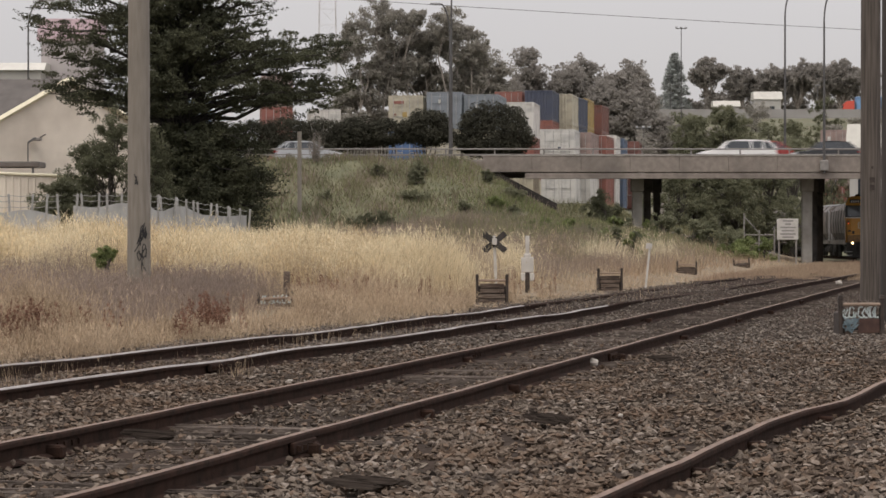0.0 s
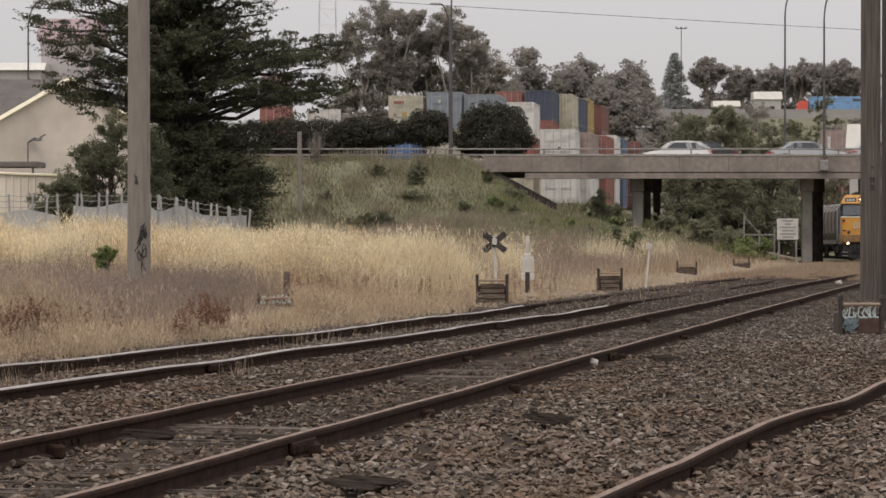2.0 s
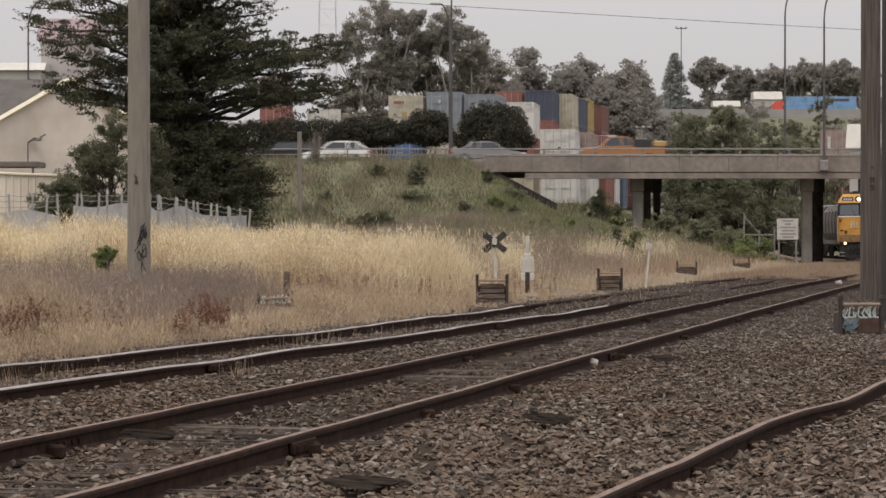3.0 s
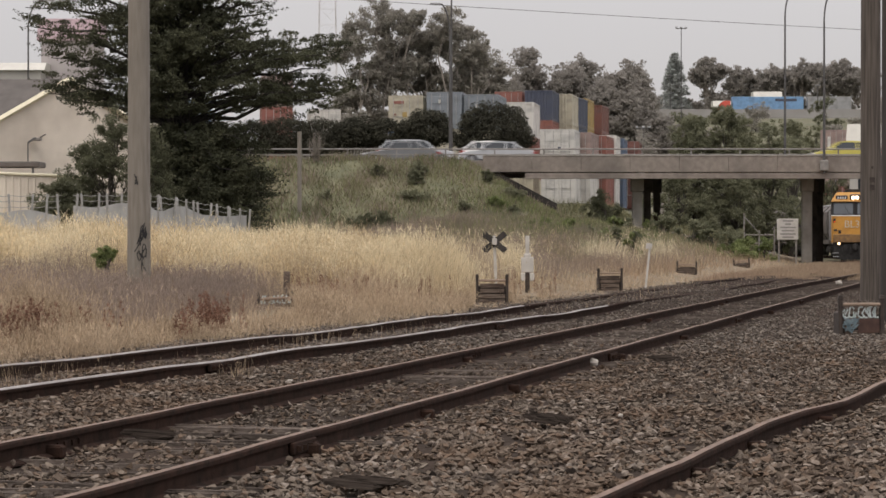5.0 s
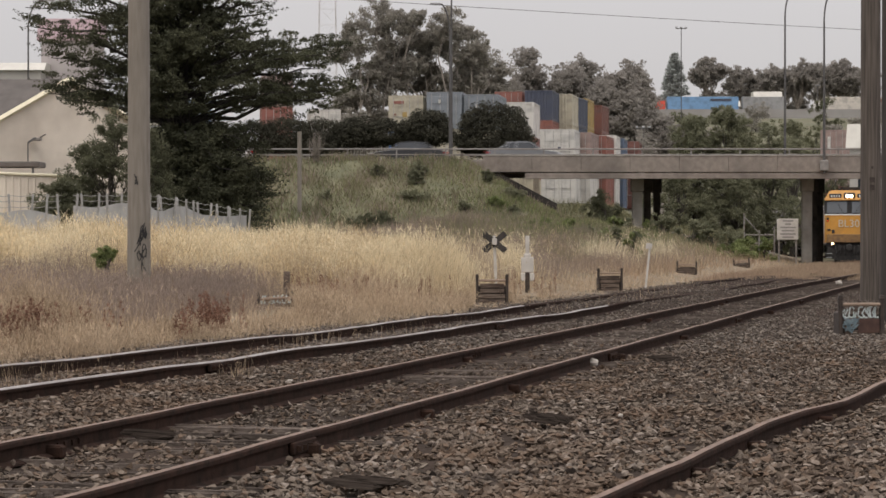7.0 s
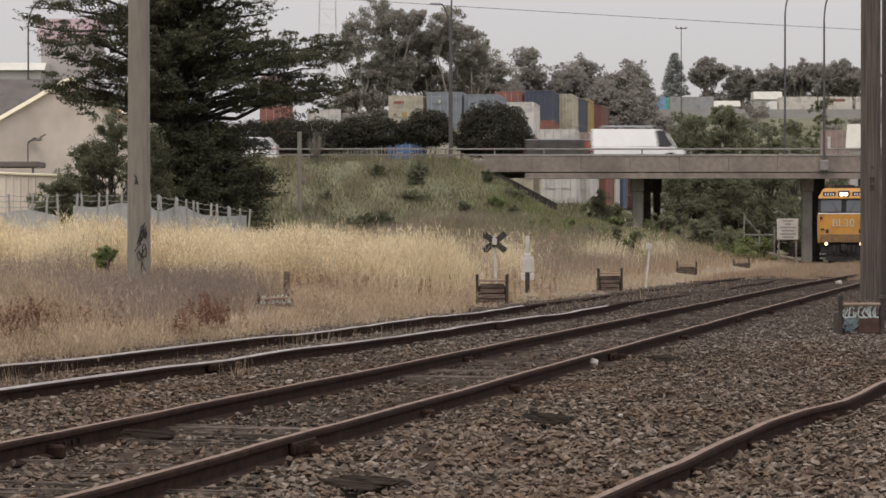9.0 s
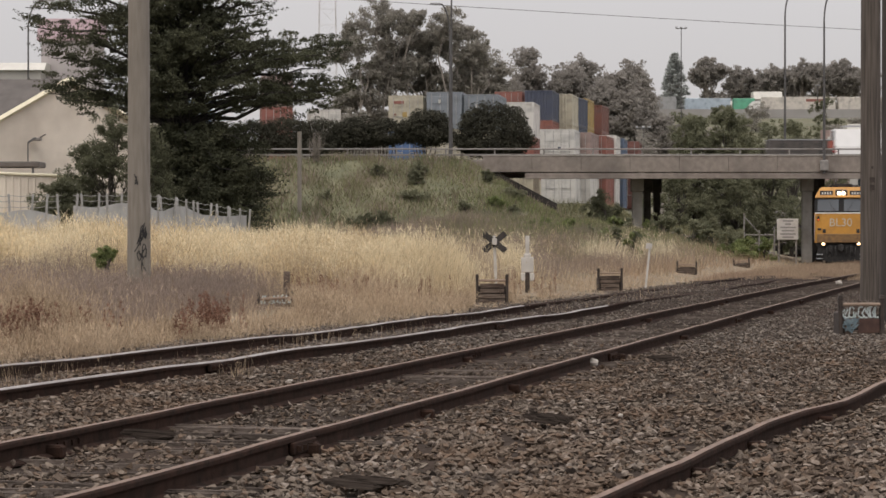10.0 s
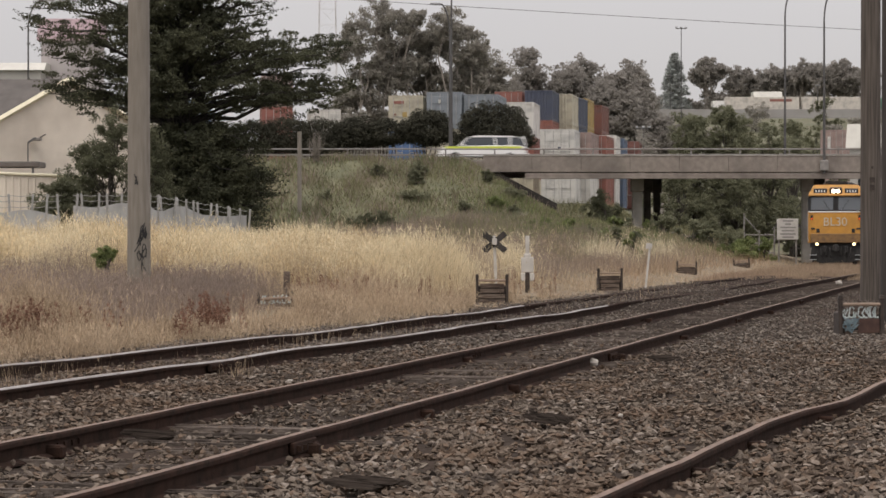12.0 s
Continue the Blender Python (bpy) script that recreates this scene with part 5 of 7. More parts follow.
for x, y, w, z0, top, count, label in ((3.4, 188.0, 2.55, 6.9, 10.25, 32000, "large dense dark green rounded bush behind guard rail"),
                                       (-1.05, 188.5, 1.65, 7.8, 9.95, 17000, "dense dark green rounded bush behind the guard rail")):
    rounded_bush(x, y, w, w * 0.75, z0, top, count, int(top * 10), label)
for i, (x, top) in enumerate(((-3.9, 9.35), (-5.9, 9.5), (-8.1, 9.35), (-10.4, 9.5), (-12.7, 9.3), (-15.2, 9.2))):
    rounded_bush(x, 188.9, 1.75, 1.2, (7.8, 7.6, 7.0, 7.2, 6.9, 7.1)[i], top, 11500, 10 + i, "dark olive hedge bush with bare stems below")

# leafy trees behind and under the bridge
for i, (x, y, w, top, n) in enumerate(((17.7, 199, 2.7, 10.2, 70), (20.2, 199, 3.0, 10.8, 80), (23.1, 201, 2.7, 10.0, 60), (25.4, 206, 2.3, 9.2, 40))):
    dome("willowy_tree", "soft olive-green leafy tree behind the bridge", x, y, w, 2.2, top, M_PALEGREEN, n, 0.75, 0.14, 76, 20 + i, z0=0.6, trunk_h=3.0, trunk_r=0.18, group="trees behind the bridge")
for i, (x, y, w, top) in enumerate(((35.2, 285, 2.8, 13.6), (38.2, 290, 2.8, 13.2), (41.2, 293, 2.8, 12.4), (23.4, 222, 2.2, 9.6), (35.0, 255, 2.6, 9.4), (32.0, 259, 2.2, 9.0), (37.4, 257, 2.2, 8.8))):
    dome("leafy_tree", "grey-green leafy tree beyond the bridge", x, y, w, 2.2, top, M_PALEGREEN, 26, 1.0, 0.2, 48, 30 + i, z0=0.6, trunk_h=3.0, trunk_r=0.18, group="trees behind the bridge")
dome("dark_shrub", "dark shrub in the shade under the bridge", 16.4, 196.0, 2.5, 1.4, 6.4, M_PALEGREEN, 30, 0.8, 0.15, 60, 41, z0=0.2)
dome("dark_shrub", "dark shrub in the shade under the bridge", 20.4, 197.0, 2.4, 1.4, 6.2, M_PALEGREEN, 30, 0.8, 0.15, 60, 42, z0=0.2)
dome("leafy_shrub", "grey-green leafy shrub growing beside the abutment", 9.75, 170.0, 1.25, 0.9, 4.35, M_SHRUB, 16, 0.5, 0.10, 90, 43, z0=0.1)

# shrubs on the bank, before the bridge
for i, (x, y, w, h, m) in enumerate(((15.3, 160, 1.1, 1.9, M_PALEGREEN), (16.3, 158, 1.2, 1.6, M_PALEGREEN), (16.9, 157, 1.2, 1.3, M_GREEN), (15.6, 152, 1.0, 0.9, M_GREEN),
                                     (7.6, 124, 0.45, 1.3, M_PALEGREEN), (8.1, 120, 0.4, 1.2, M_GREEN), (8.7, 128, 0.5, 1.1, M_PALEGREEN), (9.7, 140, 0.7, 0.9, M_GREEN), (5.2, 140, 1.0, 0.8, M_GREEN),
                                     (14.2, 161, 1.0, 1.5, M_PALEGREEN), (18.2, 160, 0.8, 1.2, M_GREEN), (12.9, 166, 0.9, 1.3, M_PALEGREEN))):
    g = float(ground_z(x, y))
    dome("bank_shrub", "leafy green shrub growing on the grassy bank", x, y, w, w * 0.8, g + h, m, 10, w * 0.42, 0.11, 70, 50 + i, z0=0.05, trunk_h=0.4, trunk_r=0.05, group="shrubs on the bank")
for i, (x, y, w, h, m) in enumerate(((-3.7, 160, 0.8, 1.3, M_SHRUB), (-3.0, 159, 0.6, 1.0, M_SHRUB), (-1.7, 166, 0.6, 0.9, M_SHRUB), (-4.8, 157, 0.7, 0.7, M_SHRUB), (-0.8, 156, 0.8, 0.7, M_SHRUB),
                                     (1.2, 158, 0.7, 0.5, M_SHRUB), (-2.0, 155, 0.7, 0.6, M_SHRUB), (-6.3, 155, 0.7, 0.6, M_SHRUB), (0.4, 152, 0.6, 0.5, M_SHRUB), (2.8, 163, 0.7, 0.5, M_GREEN))):
    g = float(ground_z(x, y))
    dome("scrub_shrub", "grey-green scrub shrub on the road bank", x, y, w, w * 0.8, g + h, m, 8, w * 0.42, 0.12, 60, 70 + i, z0=0.05, trunk_h=0.3, trunk_r=0.04, group="shrubs on the bank")
b_rng = random.Random(17)
for i in range(27):
    x, y = b_rng.uniform(-8.5, 4.5), b_rng.uniform(146, 168)
    w, h = b_rng.uniform(0.35, 0.9), b_rng.uniform(0.35, 0.75)
    g = float(ground_z(x, y))
    dome("scrub_shrub", "grey-green scrub shrub on the road bank", x, y, w, w * 0.8, g + h, b_rng.choice((M_SHRUB, M_PALEGREEN, M_PALEGREEN)), 7, w * 0.42, 0.10, 50, 300 + i, z0=0.05, trunk_h=0.25, trunk_r=0.03, group="shrubs on the bank")
for i in range(16):
    x, y = b_rng.uniform(4, 18), b_rng.uniform(128, 168)
    if line_x(y) - x < 6:
        continue
    w, h = b_rng.uniform(0.35, 0.9), b_rng.uniform(0.4, 0.9)
    g = float(ground_z(x, y))
    dome("bank_shrub", "leafy green shrub growing on the grassy bank", x, y, w, w * 0.8, g + h, b_rng.choice((M_PALEGREEN, M_GREEN, M_GREEN)), 7, w * 0.42, 0.10, 50, 340 + i, z0=0.05, trunk_h=0.25, trunk_r=0.03, group="shrubs on the bank")
# light shrub beside the warehouse, at the foot of the cypress
for i, (x, y, w, h) in enumerate(((-16.5, 131, 1.6, 5.2), (-15.2, 130, 1.8, 6.5), (-17.4, 129, 1.2, 3.6), (-13.8, 131, 1.6, 5.6))):
    g = float(ground_z(x, y))
    dome("leafy_shrub", "tall pale green shrub in front of the warehouse", x, y, w, w, g + h, M_SHRUB, 26, 0.75, 0.11, 100, 90 + i, z0=0.4, trunk_h=1.5, group="shrubs by the warehouse")
dome("green_weed", "small fresh green weed among dry grass", -7.35, 62.0, 0.33, 0.25, float(ground_z(-7.35, 62)) + 0.95, M_GREEN, 8, 0.16, 0.07, 40, 99, z0=0.45, trunk_h=0.5, trunk_r=0.015)


def bare_shrub(x, y):
    rng = np.random.default_rng(4)
    bm = bmesh.new()
    for _ in range(46):
        a, r, h = rng.uniform(0, 6.28), rng.uniform(0.1, 0.75), rng.uniform(0.8, 1.9)
        limb(bm, (rng.normal() * 0.08, rng.normal() * 0.08, -0.05), (r * math.cos(a), r * math.sin(a), h), 0.02, 0.006, rng, bends=3, wob=0.2)
    return solid("bare_shrub", bm, mat("dry_twig", (0.14, 0.12, 0.10), (0.22, 0.19, 0.16), rough=0.9), "leafless grey twiggy shrub at the road edge", "shrub", m=pose(x, y, float(ground_z(x, y))))


bare_shrub(-7.6, 169.4)


# gum trees of the skyline: umbrellas of rounded tufts on forking pale limbs
def gum(x, y, h, w, seed, foliage=None, puffs=(), n=14, r=1.5, leaf=0.30, low=0.35, base=None, fill=0.85, d=None):
    """Puffs: (dx, height, radius) of the larger tufts; without them a rounded crown of n tufts from low * h up to h."""
    rng = np.random.default_rng(seed)
    gz = float(ground_z(x, y)) if base is None else base
    t = thing("gum_tree", "tall grey-green gum tree with an open crown", "tree", pose(x, y, gz), "gum trees on the skyline")
    big = [(a, rng.uniform(-1.6, 1.6), z + 0.5, k * 1.12) for a, z, k in puffs]
    big += [(a + rng.normal() * k * 0.9, rng.uniform(-1.6, 1.6), z - abs(rng.normal()) * k, k * 0.6) for a, z, k in puffs for _ in (0, 1)]
    if not puffs:
        zc, hh, d = h * (1 + low) / 2, h * (1 - low) / 2, d or w * 0.8
        for i in range(n):
            u = rng.normal(size=3)
            u /= np.linalg.norm(u)
            q = rng.uniform(0.55, 1.0)
            k = r * rng.uniform(0.7, 1.2)
            big.append((u[0] * w * q, u[1] * d * q, zc + u[2] * (hh * q - k * 0.6), k))
    bm = bmesh.new()
    fork = Vector((0, 0, h * max(0.25, low * 0.9)))
    limb(bm, (0, 0, -0.3), fork, 0.4, 0.28, rng, wob=0.06)
    cs, rs = [], []
    for a, b, z, k in big:
        limb(bm, fork * rng.uniform(0.7, 1.0), (a, b, z), 0.15, 0.04, rng, bends=4, wob=0.16)
        for _ in range(int(9 + 8 * k)):
            u = rng.normal(size=3)
            u[2] = u[2] * 0.9 + 0.15
            u /= np.linalg.norm(u)
            q = k * rng.uniform(0.25, 1.15)
            e = rng.uniform(0.32, 0.62) + 0.08 * k
            cs.append((a + u[0] * q, b + u[1] * q, z + u[2] * q * 0.9))
            rs.append((e, e, e * 0.75))
    part("trunk", bm, M_GUMBARK, t, smooth=True)
    area = 12.6 * float(np.mean([e[0] for e in rs])) ** 2
    v, f = puff_soup(cs, rs, max(10, int(fill * 0.62 * area / (0.36 * leaf * leaf))), leaf, rng, slim=0.55, loose=0.8, core=0.2)
    soup("crown", v, f, foliage or M_HAZED_GUM, parent=t)
    return t


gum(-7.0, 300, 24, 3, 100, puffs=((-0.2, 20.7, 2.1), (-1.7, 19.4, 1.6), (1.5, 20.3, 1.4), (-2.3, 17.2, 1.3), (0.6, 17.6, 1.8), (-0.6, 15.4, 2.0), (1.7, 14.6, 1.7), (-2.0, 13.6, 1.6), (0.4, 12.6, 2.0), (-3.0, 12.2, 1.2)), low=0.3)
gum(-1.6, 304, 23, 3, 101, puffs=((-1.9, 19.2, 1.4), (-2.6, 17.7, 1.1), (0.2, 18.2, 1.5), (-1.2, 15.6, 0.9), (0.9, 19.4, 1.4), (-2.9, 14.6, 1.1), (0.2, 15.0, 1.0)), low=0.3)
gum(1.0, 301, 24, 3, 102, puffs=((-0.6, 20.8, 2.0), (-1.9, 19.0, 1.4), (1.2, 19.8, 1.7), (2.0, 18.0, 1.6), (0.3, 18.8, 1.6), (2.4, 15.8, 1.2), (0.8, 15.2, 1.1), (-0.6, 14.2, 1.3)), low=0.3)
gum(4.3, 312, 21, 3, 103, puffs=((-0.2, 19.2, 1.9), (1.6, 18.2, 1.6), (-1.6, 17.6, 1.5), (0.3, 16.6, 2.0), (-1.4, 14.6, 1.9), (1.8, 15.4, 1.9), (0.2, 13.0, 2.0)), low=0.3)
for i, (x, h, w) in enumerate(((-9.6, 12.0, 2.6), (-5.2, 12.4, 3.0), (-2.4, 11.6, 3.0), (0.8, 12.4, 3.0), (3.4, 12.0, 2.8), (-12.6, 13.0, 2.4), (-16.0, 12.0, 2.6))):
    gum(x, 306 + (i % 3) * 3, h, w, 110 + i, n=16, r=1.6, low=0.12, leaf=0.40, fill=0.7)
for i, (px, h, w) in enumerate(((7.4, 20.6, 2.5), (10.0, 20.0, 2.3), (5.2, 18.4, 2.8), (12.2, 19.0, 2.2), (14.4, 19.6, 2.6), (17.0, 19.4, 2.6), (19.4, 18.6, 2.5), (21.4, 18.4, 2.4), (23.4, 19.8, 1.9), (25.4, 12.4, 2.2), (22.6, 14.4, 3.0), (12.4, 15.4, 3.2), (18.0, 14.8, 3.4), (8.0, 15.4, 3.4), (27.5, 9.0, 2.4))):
    gum(px, 330 + (i % 3) * 6, h, w, 120 + i, foliage=M_HAZED_FARTREE, n=34, r=1.5, low=0.42, leaf=0.42, fill=0.5)
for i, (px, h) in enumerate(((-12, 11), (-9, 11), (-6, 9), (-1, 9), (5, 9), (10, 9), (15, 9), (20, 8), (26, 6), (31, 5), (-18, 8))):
    dome("thicket_bush", "grey-green thicket below the gum trees", px, 285 + (i % 2) * 6, 3.6, 2.4, 4 + h, M_HAZED_GUM, 18, 1.4, 0.32, 44, 140 + i, z0=0.3, trunk_h=2, trunk_r=0.2, group="thicket below the gums")
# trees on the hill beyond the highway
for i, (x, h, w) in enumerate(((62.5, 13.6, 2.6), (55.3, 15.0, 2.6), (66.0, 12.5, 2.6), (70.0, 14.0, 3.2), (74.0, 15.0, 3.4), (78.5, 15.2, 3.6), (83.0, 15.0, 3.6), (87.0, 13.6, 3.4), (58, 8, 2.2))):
    gum(x, 590, h, w * 1.25, 160 + i, foliage=M_HAZED_FARTREE, n=24, r=1.6, low=0.4 if i != 1 else 0.55, leaf=0.6, fill=0.7)
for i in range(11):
    dome("hill_bush", "dull grey-green bush on the far hill", 40 + i * 4.6, 600, 3.4, 2.0, 24.3 + 7.0 + (i % 3) * 1.6, M_HAZED_FARTREE, 14, 1.6, 0.6, 30, 180 + i, z0=0.3, group="bushes on the far hill")


def norfolk_pine(x, y, h):
    rng = np.random.default_rng(3)
    gz = float(ground_z(x, y))
    t = thing("norfolk_pine", "tiered pine on the far skyline, haze in its pale colour", "tree", pose(x, y, gz))
    bm = bmesh.new()
    tube(bm, (0, 0, -0.3), (0, 0, h), 0.25, 0.04, seg=8)
    cs, rs = [], []
    for z in np.arange(h * 0.2, h, 0.55):
        w = 4.2 * (1 - (z / h)) ** 0.7 + 0.2
        for k in range(8):
            a = rng.uniform(0, 6.28)
            tube(bm, (0, 0, z - 0.2), (w * math.cos(a), w * math.sin(a), z + 0.2), 0.04, 0.015, seg=5)
            for q in (0.4, 0.7, 1.0):
                cs.append((w * q * math.cos(a), w * q * math.sin(a), z + 0.2 * q))
                rs.append((0.42, 0.42, 0.3))
    part("trunk", bm, M_BARK, t)
    v, f = leaf_soup(cs, rs, 26, 0.45, rng)
    # leaf colour lifted well above pine green to carry the haze
    soup("crown", v, f, leaf_mat("hazed_pine_foliage", (0.36, 0.375, 0.355), (0.44, 0.455, 0.43), 0.6), parent=t)


norfolk_pine(48.8, 595, 16.0)
for i in range(12):
    dome("hill_bush", "dull grey-green bush on the far hill", 30 + i * 4.3, 430 + (i * 37) % 50, 2.8, 2.0, float(ground_z(30 + i * 4.3, 430 + (i * 37) % 50)) + 3.0 + (i % 3) * 0.8, M_HAZED_GUM if i % 2 else M_SHRUB, 9, 1.2, 0.3, 45, 400 + i, z0=0.3, group="bushes on the far hill")
# ---- poles ----
M_POLE = mat("weathered_pole_wood", (0.042, 0.033, 0.027), (0.13, 0.107, 0.088), scale=22, stretch=(1, 1, 0.035), bump=0.8, bump_scale=30, rough=0.95,
             stain=(0.09, 0.075, 0.062), stain_scale=1.2)
M_CPOLE = mat("concrete_pole", (0.165, 0.145, 0.12), (0.225, 0.20, 0.168), scale=14, stretch=(1, 1, 0.12), bump=0.5, rough=0.9,
              stain=(0.17, 0.15, 0.125), stain_scale=1.0)
M_DKPOLE = mat("dark_tarred_pole", (0.03, 0.026, 0.023), (0.06, 0.05, 0.043), scale=6, stretch=(1, 1, 0.08), bump=0.4, rough=0.95)


def big_pole(name, label, x, y, r0, r1, h, material):
    bm = bmesh.new()
    gz = float(ground_z(x, y))
    n = 14
    for i in range(n):
        a, b = i / n, (i + 1) / n
        tube(bm, (0, 0, h * a - 0.4), (0, 0, h * b - 0.4), r0 + (r1 - r0) * a, r0 + (r1 - r0) * b, seg=20, caps=False)
    bmesh.ops.remove_doubles(bm, verts=bm.verts, dist=0.001)
    return solid(name, bm, material, label, "pole", m=pose(x, y, gz), smooth=True)


big_pole("power_pole", "tall pale concrete power pole with black scrawls", -6.24, 58.0, 0.245, 0.195, 11.5, M_CPOLE)
big_pole("power_pole", "weathered grey timber power pole beside the rails", 10.14, 67.0, 0.25, 0.225, 12, M_POLE)
big_pole("power_pole", "dark tarred timber pole", 7.98, 50.0, 0.235, 0.2, 12, M_DKPOLE)


def stroke(bm, pts, w):
    """A hand-drawn line of paint: one flat ribbon through the points, in the plane x, z."""
    pts = [Vector((a, 0, b)) for a, b in pts]
    rows = []
    for i, p in enumerate(pts):
        u = pts[min(i + 1, len(pts) - 1)] - pts[max(i - 1, 0)]
        u = u.normalized() if u.length > 1e-6 else Vector((1, 0, 0))
        s = Vector((-u.z, 0, u.x)) * w / 2
        rows.append([bm.verts.new(q) for q in (p - s, p + s, p + s + Vector((0, 0.006, 0)), p - s + Vector((0, 0.006, 0)))])
    for a, b in zip(rows, rows[1:]):
        for k in range(4):
            bm.faces.new((a[k], a[(k + 1) % 4], b[(k + 1) % 4], b[k]))
    bm.faces.new(rows[0])
    bm.faces.new(rows[-1][::-1])


M_INK = mat("black_marker_paint", (0.012, 0.011, 0.011), (0.02, 0.019, 0.018), rough=0.6)
for x, z, k, n, sd in ((-6.27, 2.68, 0.075, 8, 1), (-6.20, 1.50, 0.16, 11, 2), (-6.10, 1.58, 0.10, 12, 3), (-6.11, 1.20, 0.10, 10, 4), (-6.19, 1.08, 0.12, 8, 6), (-6.12, 0.88, 0.09, 7, 8)):
    r_ = random.Random(sd)
    bm = bmesh.new()
    pts = [(r_.uniform(-k, k) * 0.7, r_.uniform(-k, k) * 2.0) for _ in range(n)]
    stroke(bm, soft(pts), 0.019)
    dx = x + 6.24
    yy = 58.0 - math.sqrt(max(0.0, 0.232 ** 2 - dx * dx)) - 0.012
    solid("paint_scrawl", bm, M_INK, "black sprayed scrawl on the concrete pole", "graffiti", m=pose(x, yy, z, 0, 0, math.degrees(math.asin(max(-1, min(1, dx / 0.232))))))


# ---- cable pits: a panel held between two steel posts ----
M_PITWOOD = mat("pit_panel", (0.055, 0.038, 0.03), (0.14, 0.10, 0.075), scale=6, stretch=(0.5, 2, 3), bump=0.5, rough=0.9, local=True, stain=(0.22, 0.18, 0.145), stain_scale=6, stain_amount=0.6)
M_PITDARK = mat("pit_post_steel", (0.03, 0.022, 0.018), (0.06, 0.045, 0.036), scale=9, rough=0.9, local=True)
M_PITTOP = mat("pit_cap_timber", (0.19, 0.135, 0.098), (0.29, 0.215, 0.16), scale=5, stretch=(0.4, 3, 3), rough=0.9, local=True)
M_SPRAY = mat("pale_spray_paint", (0.42, 0.48, 0.46), (0.55, 0.60, 0.58), scale=9, rough=0.7, local=True)
M_SPRAY2 = mat("blue_grey_spray", (0.12, 0.17, 0.19), (0.22, 0.28, 0.30), scale=6, rough=0.8, local=True)


def cable_pit(x, y, w=0.66, h=0.52, label="low rusty cable pit with panel between two posts", scrawl=0, tilt=0.0):
    g = thing("cable_pit", label, "cable pit", pose(x, y, float(ground_z(x, y)), 0, tilt, 4), group="cable pits along the track")
    for s in (-1, 1):
        bm = bmesh.new()
        box(bm, 0.06, 0.10, h + 0.28, s * w / 2, 0, (h - 0.12) / 2, bevel=0.008)
        box(bm, 0.075, 0.11, 0.04, s * w / 2, 0, h + 0.03, bevel=0.01)
        part("post", bm, M_PITDARK, g)
    rb = random.Random(int(x * 100))
    panel = new("panel")
    panel.parent = g
    for k in range(4):
        bh = (h - 0.1) / 4
        bm = bmesh.new()
        box(bm, (w - 0.08) * rb.uniform(0.88, 1.0), 0.045, bh - 0.022, 0, rb.uniform(-0.008, 0.008), -0.02 + bh * (k + 0.5), bevel=0.008)
        part("board", bm, M_PITWOOD, panel)
    bm = bmesh.new()
    box(bm, w - 0.07, 0.16, 0.05, 0, 0, h - 0.06, bevel=0.012)
    part("cap", bm, M_PITTOP, g)
    bm = bmesh.new()
    box(bm, w - 0.02, 0.5, h - 0.12, 0, 0.3, h / 2 - 0.12, bevel=0.02)
    part("pit_body", bm, M_PITDARK, g)
    if scrawl:
        r = random.Random(scrawl)
        for k in range(7):
            bm = bmesh.new()
            cx = -w / 2 + 0.09 + k * (w - 0.18) / 6
            stroke(bm, [(cx + 0.06 * math.cos(a) * r.uniform(0.6, 1.2), h * 0.66 + 0.085 * math.sin(a * r.choice((1, 1, 2)))) for a in np.linspace(r.uniform(0, 2), r.uniform(4, 6.5), 8)], 0.022)
            o = part("paint_bar", bm, M_SPRAY, panel, "pale sprayed lettering stroke")
            o.location = (0, -0.036, 0)
        if scrawl == 5:
            bm = bmesh.new()
            box(bm, w * 0.52, 0.012, h * 0.42, w * 0.18, -0.03, h * 0.26, bevel=0.004)
            part("rust_patch", bm, mat("rust_brown_patch", (0.05, 0.026, 0.020), (0.085, 0.046, 0.034), scale=9, rough=0.9, local=True), panel, "red-brown painted patch")
        for k in range(9 if scrawl == 5 else 0):
            bm = bmesh.new()
            cx = -w / 2 + 0.08 + (k % 3) * 0.07
            stroke(bm, [(cx + r.uniform(-.08, .08), h * 0.28 + r.uniform(-.13, .13)) for _ in range(6)], 0.02)
            o = part("paint_bar", bm, M_SPRAY2, panel, "blue-grey sprayed stroke")
            o.location = (0, -0.036, 0)
    return g


cable_pit(6.36, 43.0, 0.64, 0.52, "low cable pit with pale sprayed lettering on panel", scrawl=5)
cable_pit(1.11, 64.0, 0.68, 0.58, "rusty cable pit with weathered boards in dry grass")
cable_pit(4.70, 79.5, 0.66, 0.56, "low rusty cable pit standing in dry grass")
cable_pit(9.75, 113.0, 0.76, 0.42, "low rusty cable pit half sunk in grass")
cable_pit(14.6, 138.0, 0.75, 0.34, "low rusty cable pit half sunk in grass", tilt=-6)
cable_pit(-3.37, 57.0, 0.68, 0.22, "leaning cable pit nearly hidden by dry grass", scrawl=12, tilt=-3)
bm = bmesh.new()
box(bm, 0.13, 0.12, 1.1, 0, 0, 0.16, bevel=0.015)
solid("timber_stump", bm, M_PITWOOD, "short weathered timber stump in the grass", "post", m=pose(-3.28, 59.0, float(ground_z(-3.28, 59)) - 0.05, 0, 2, 8))

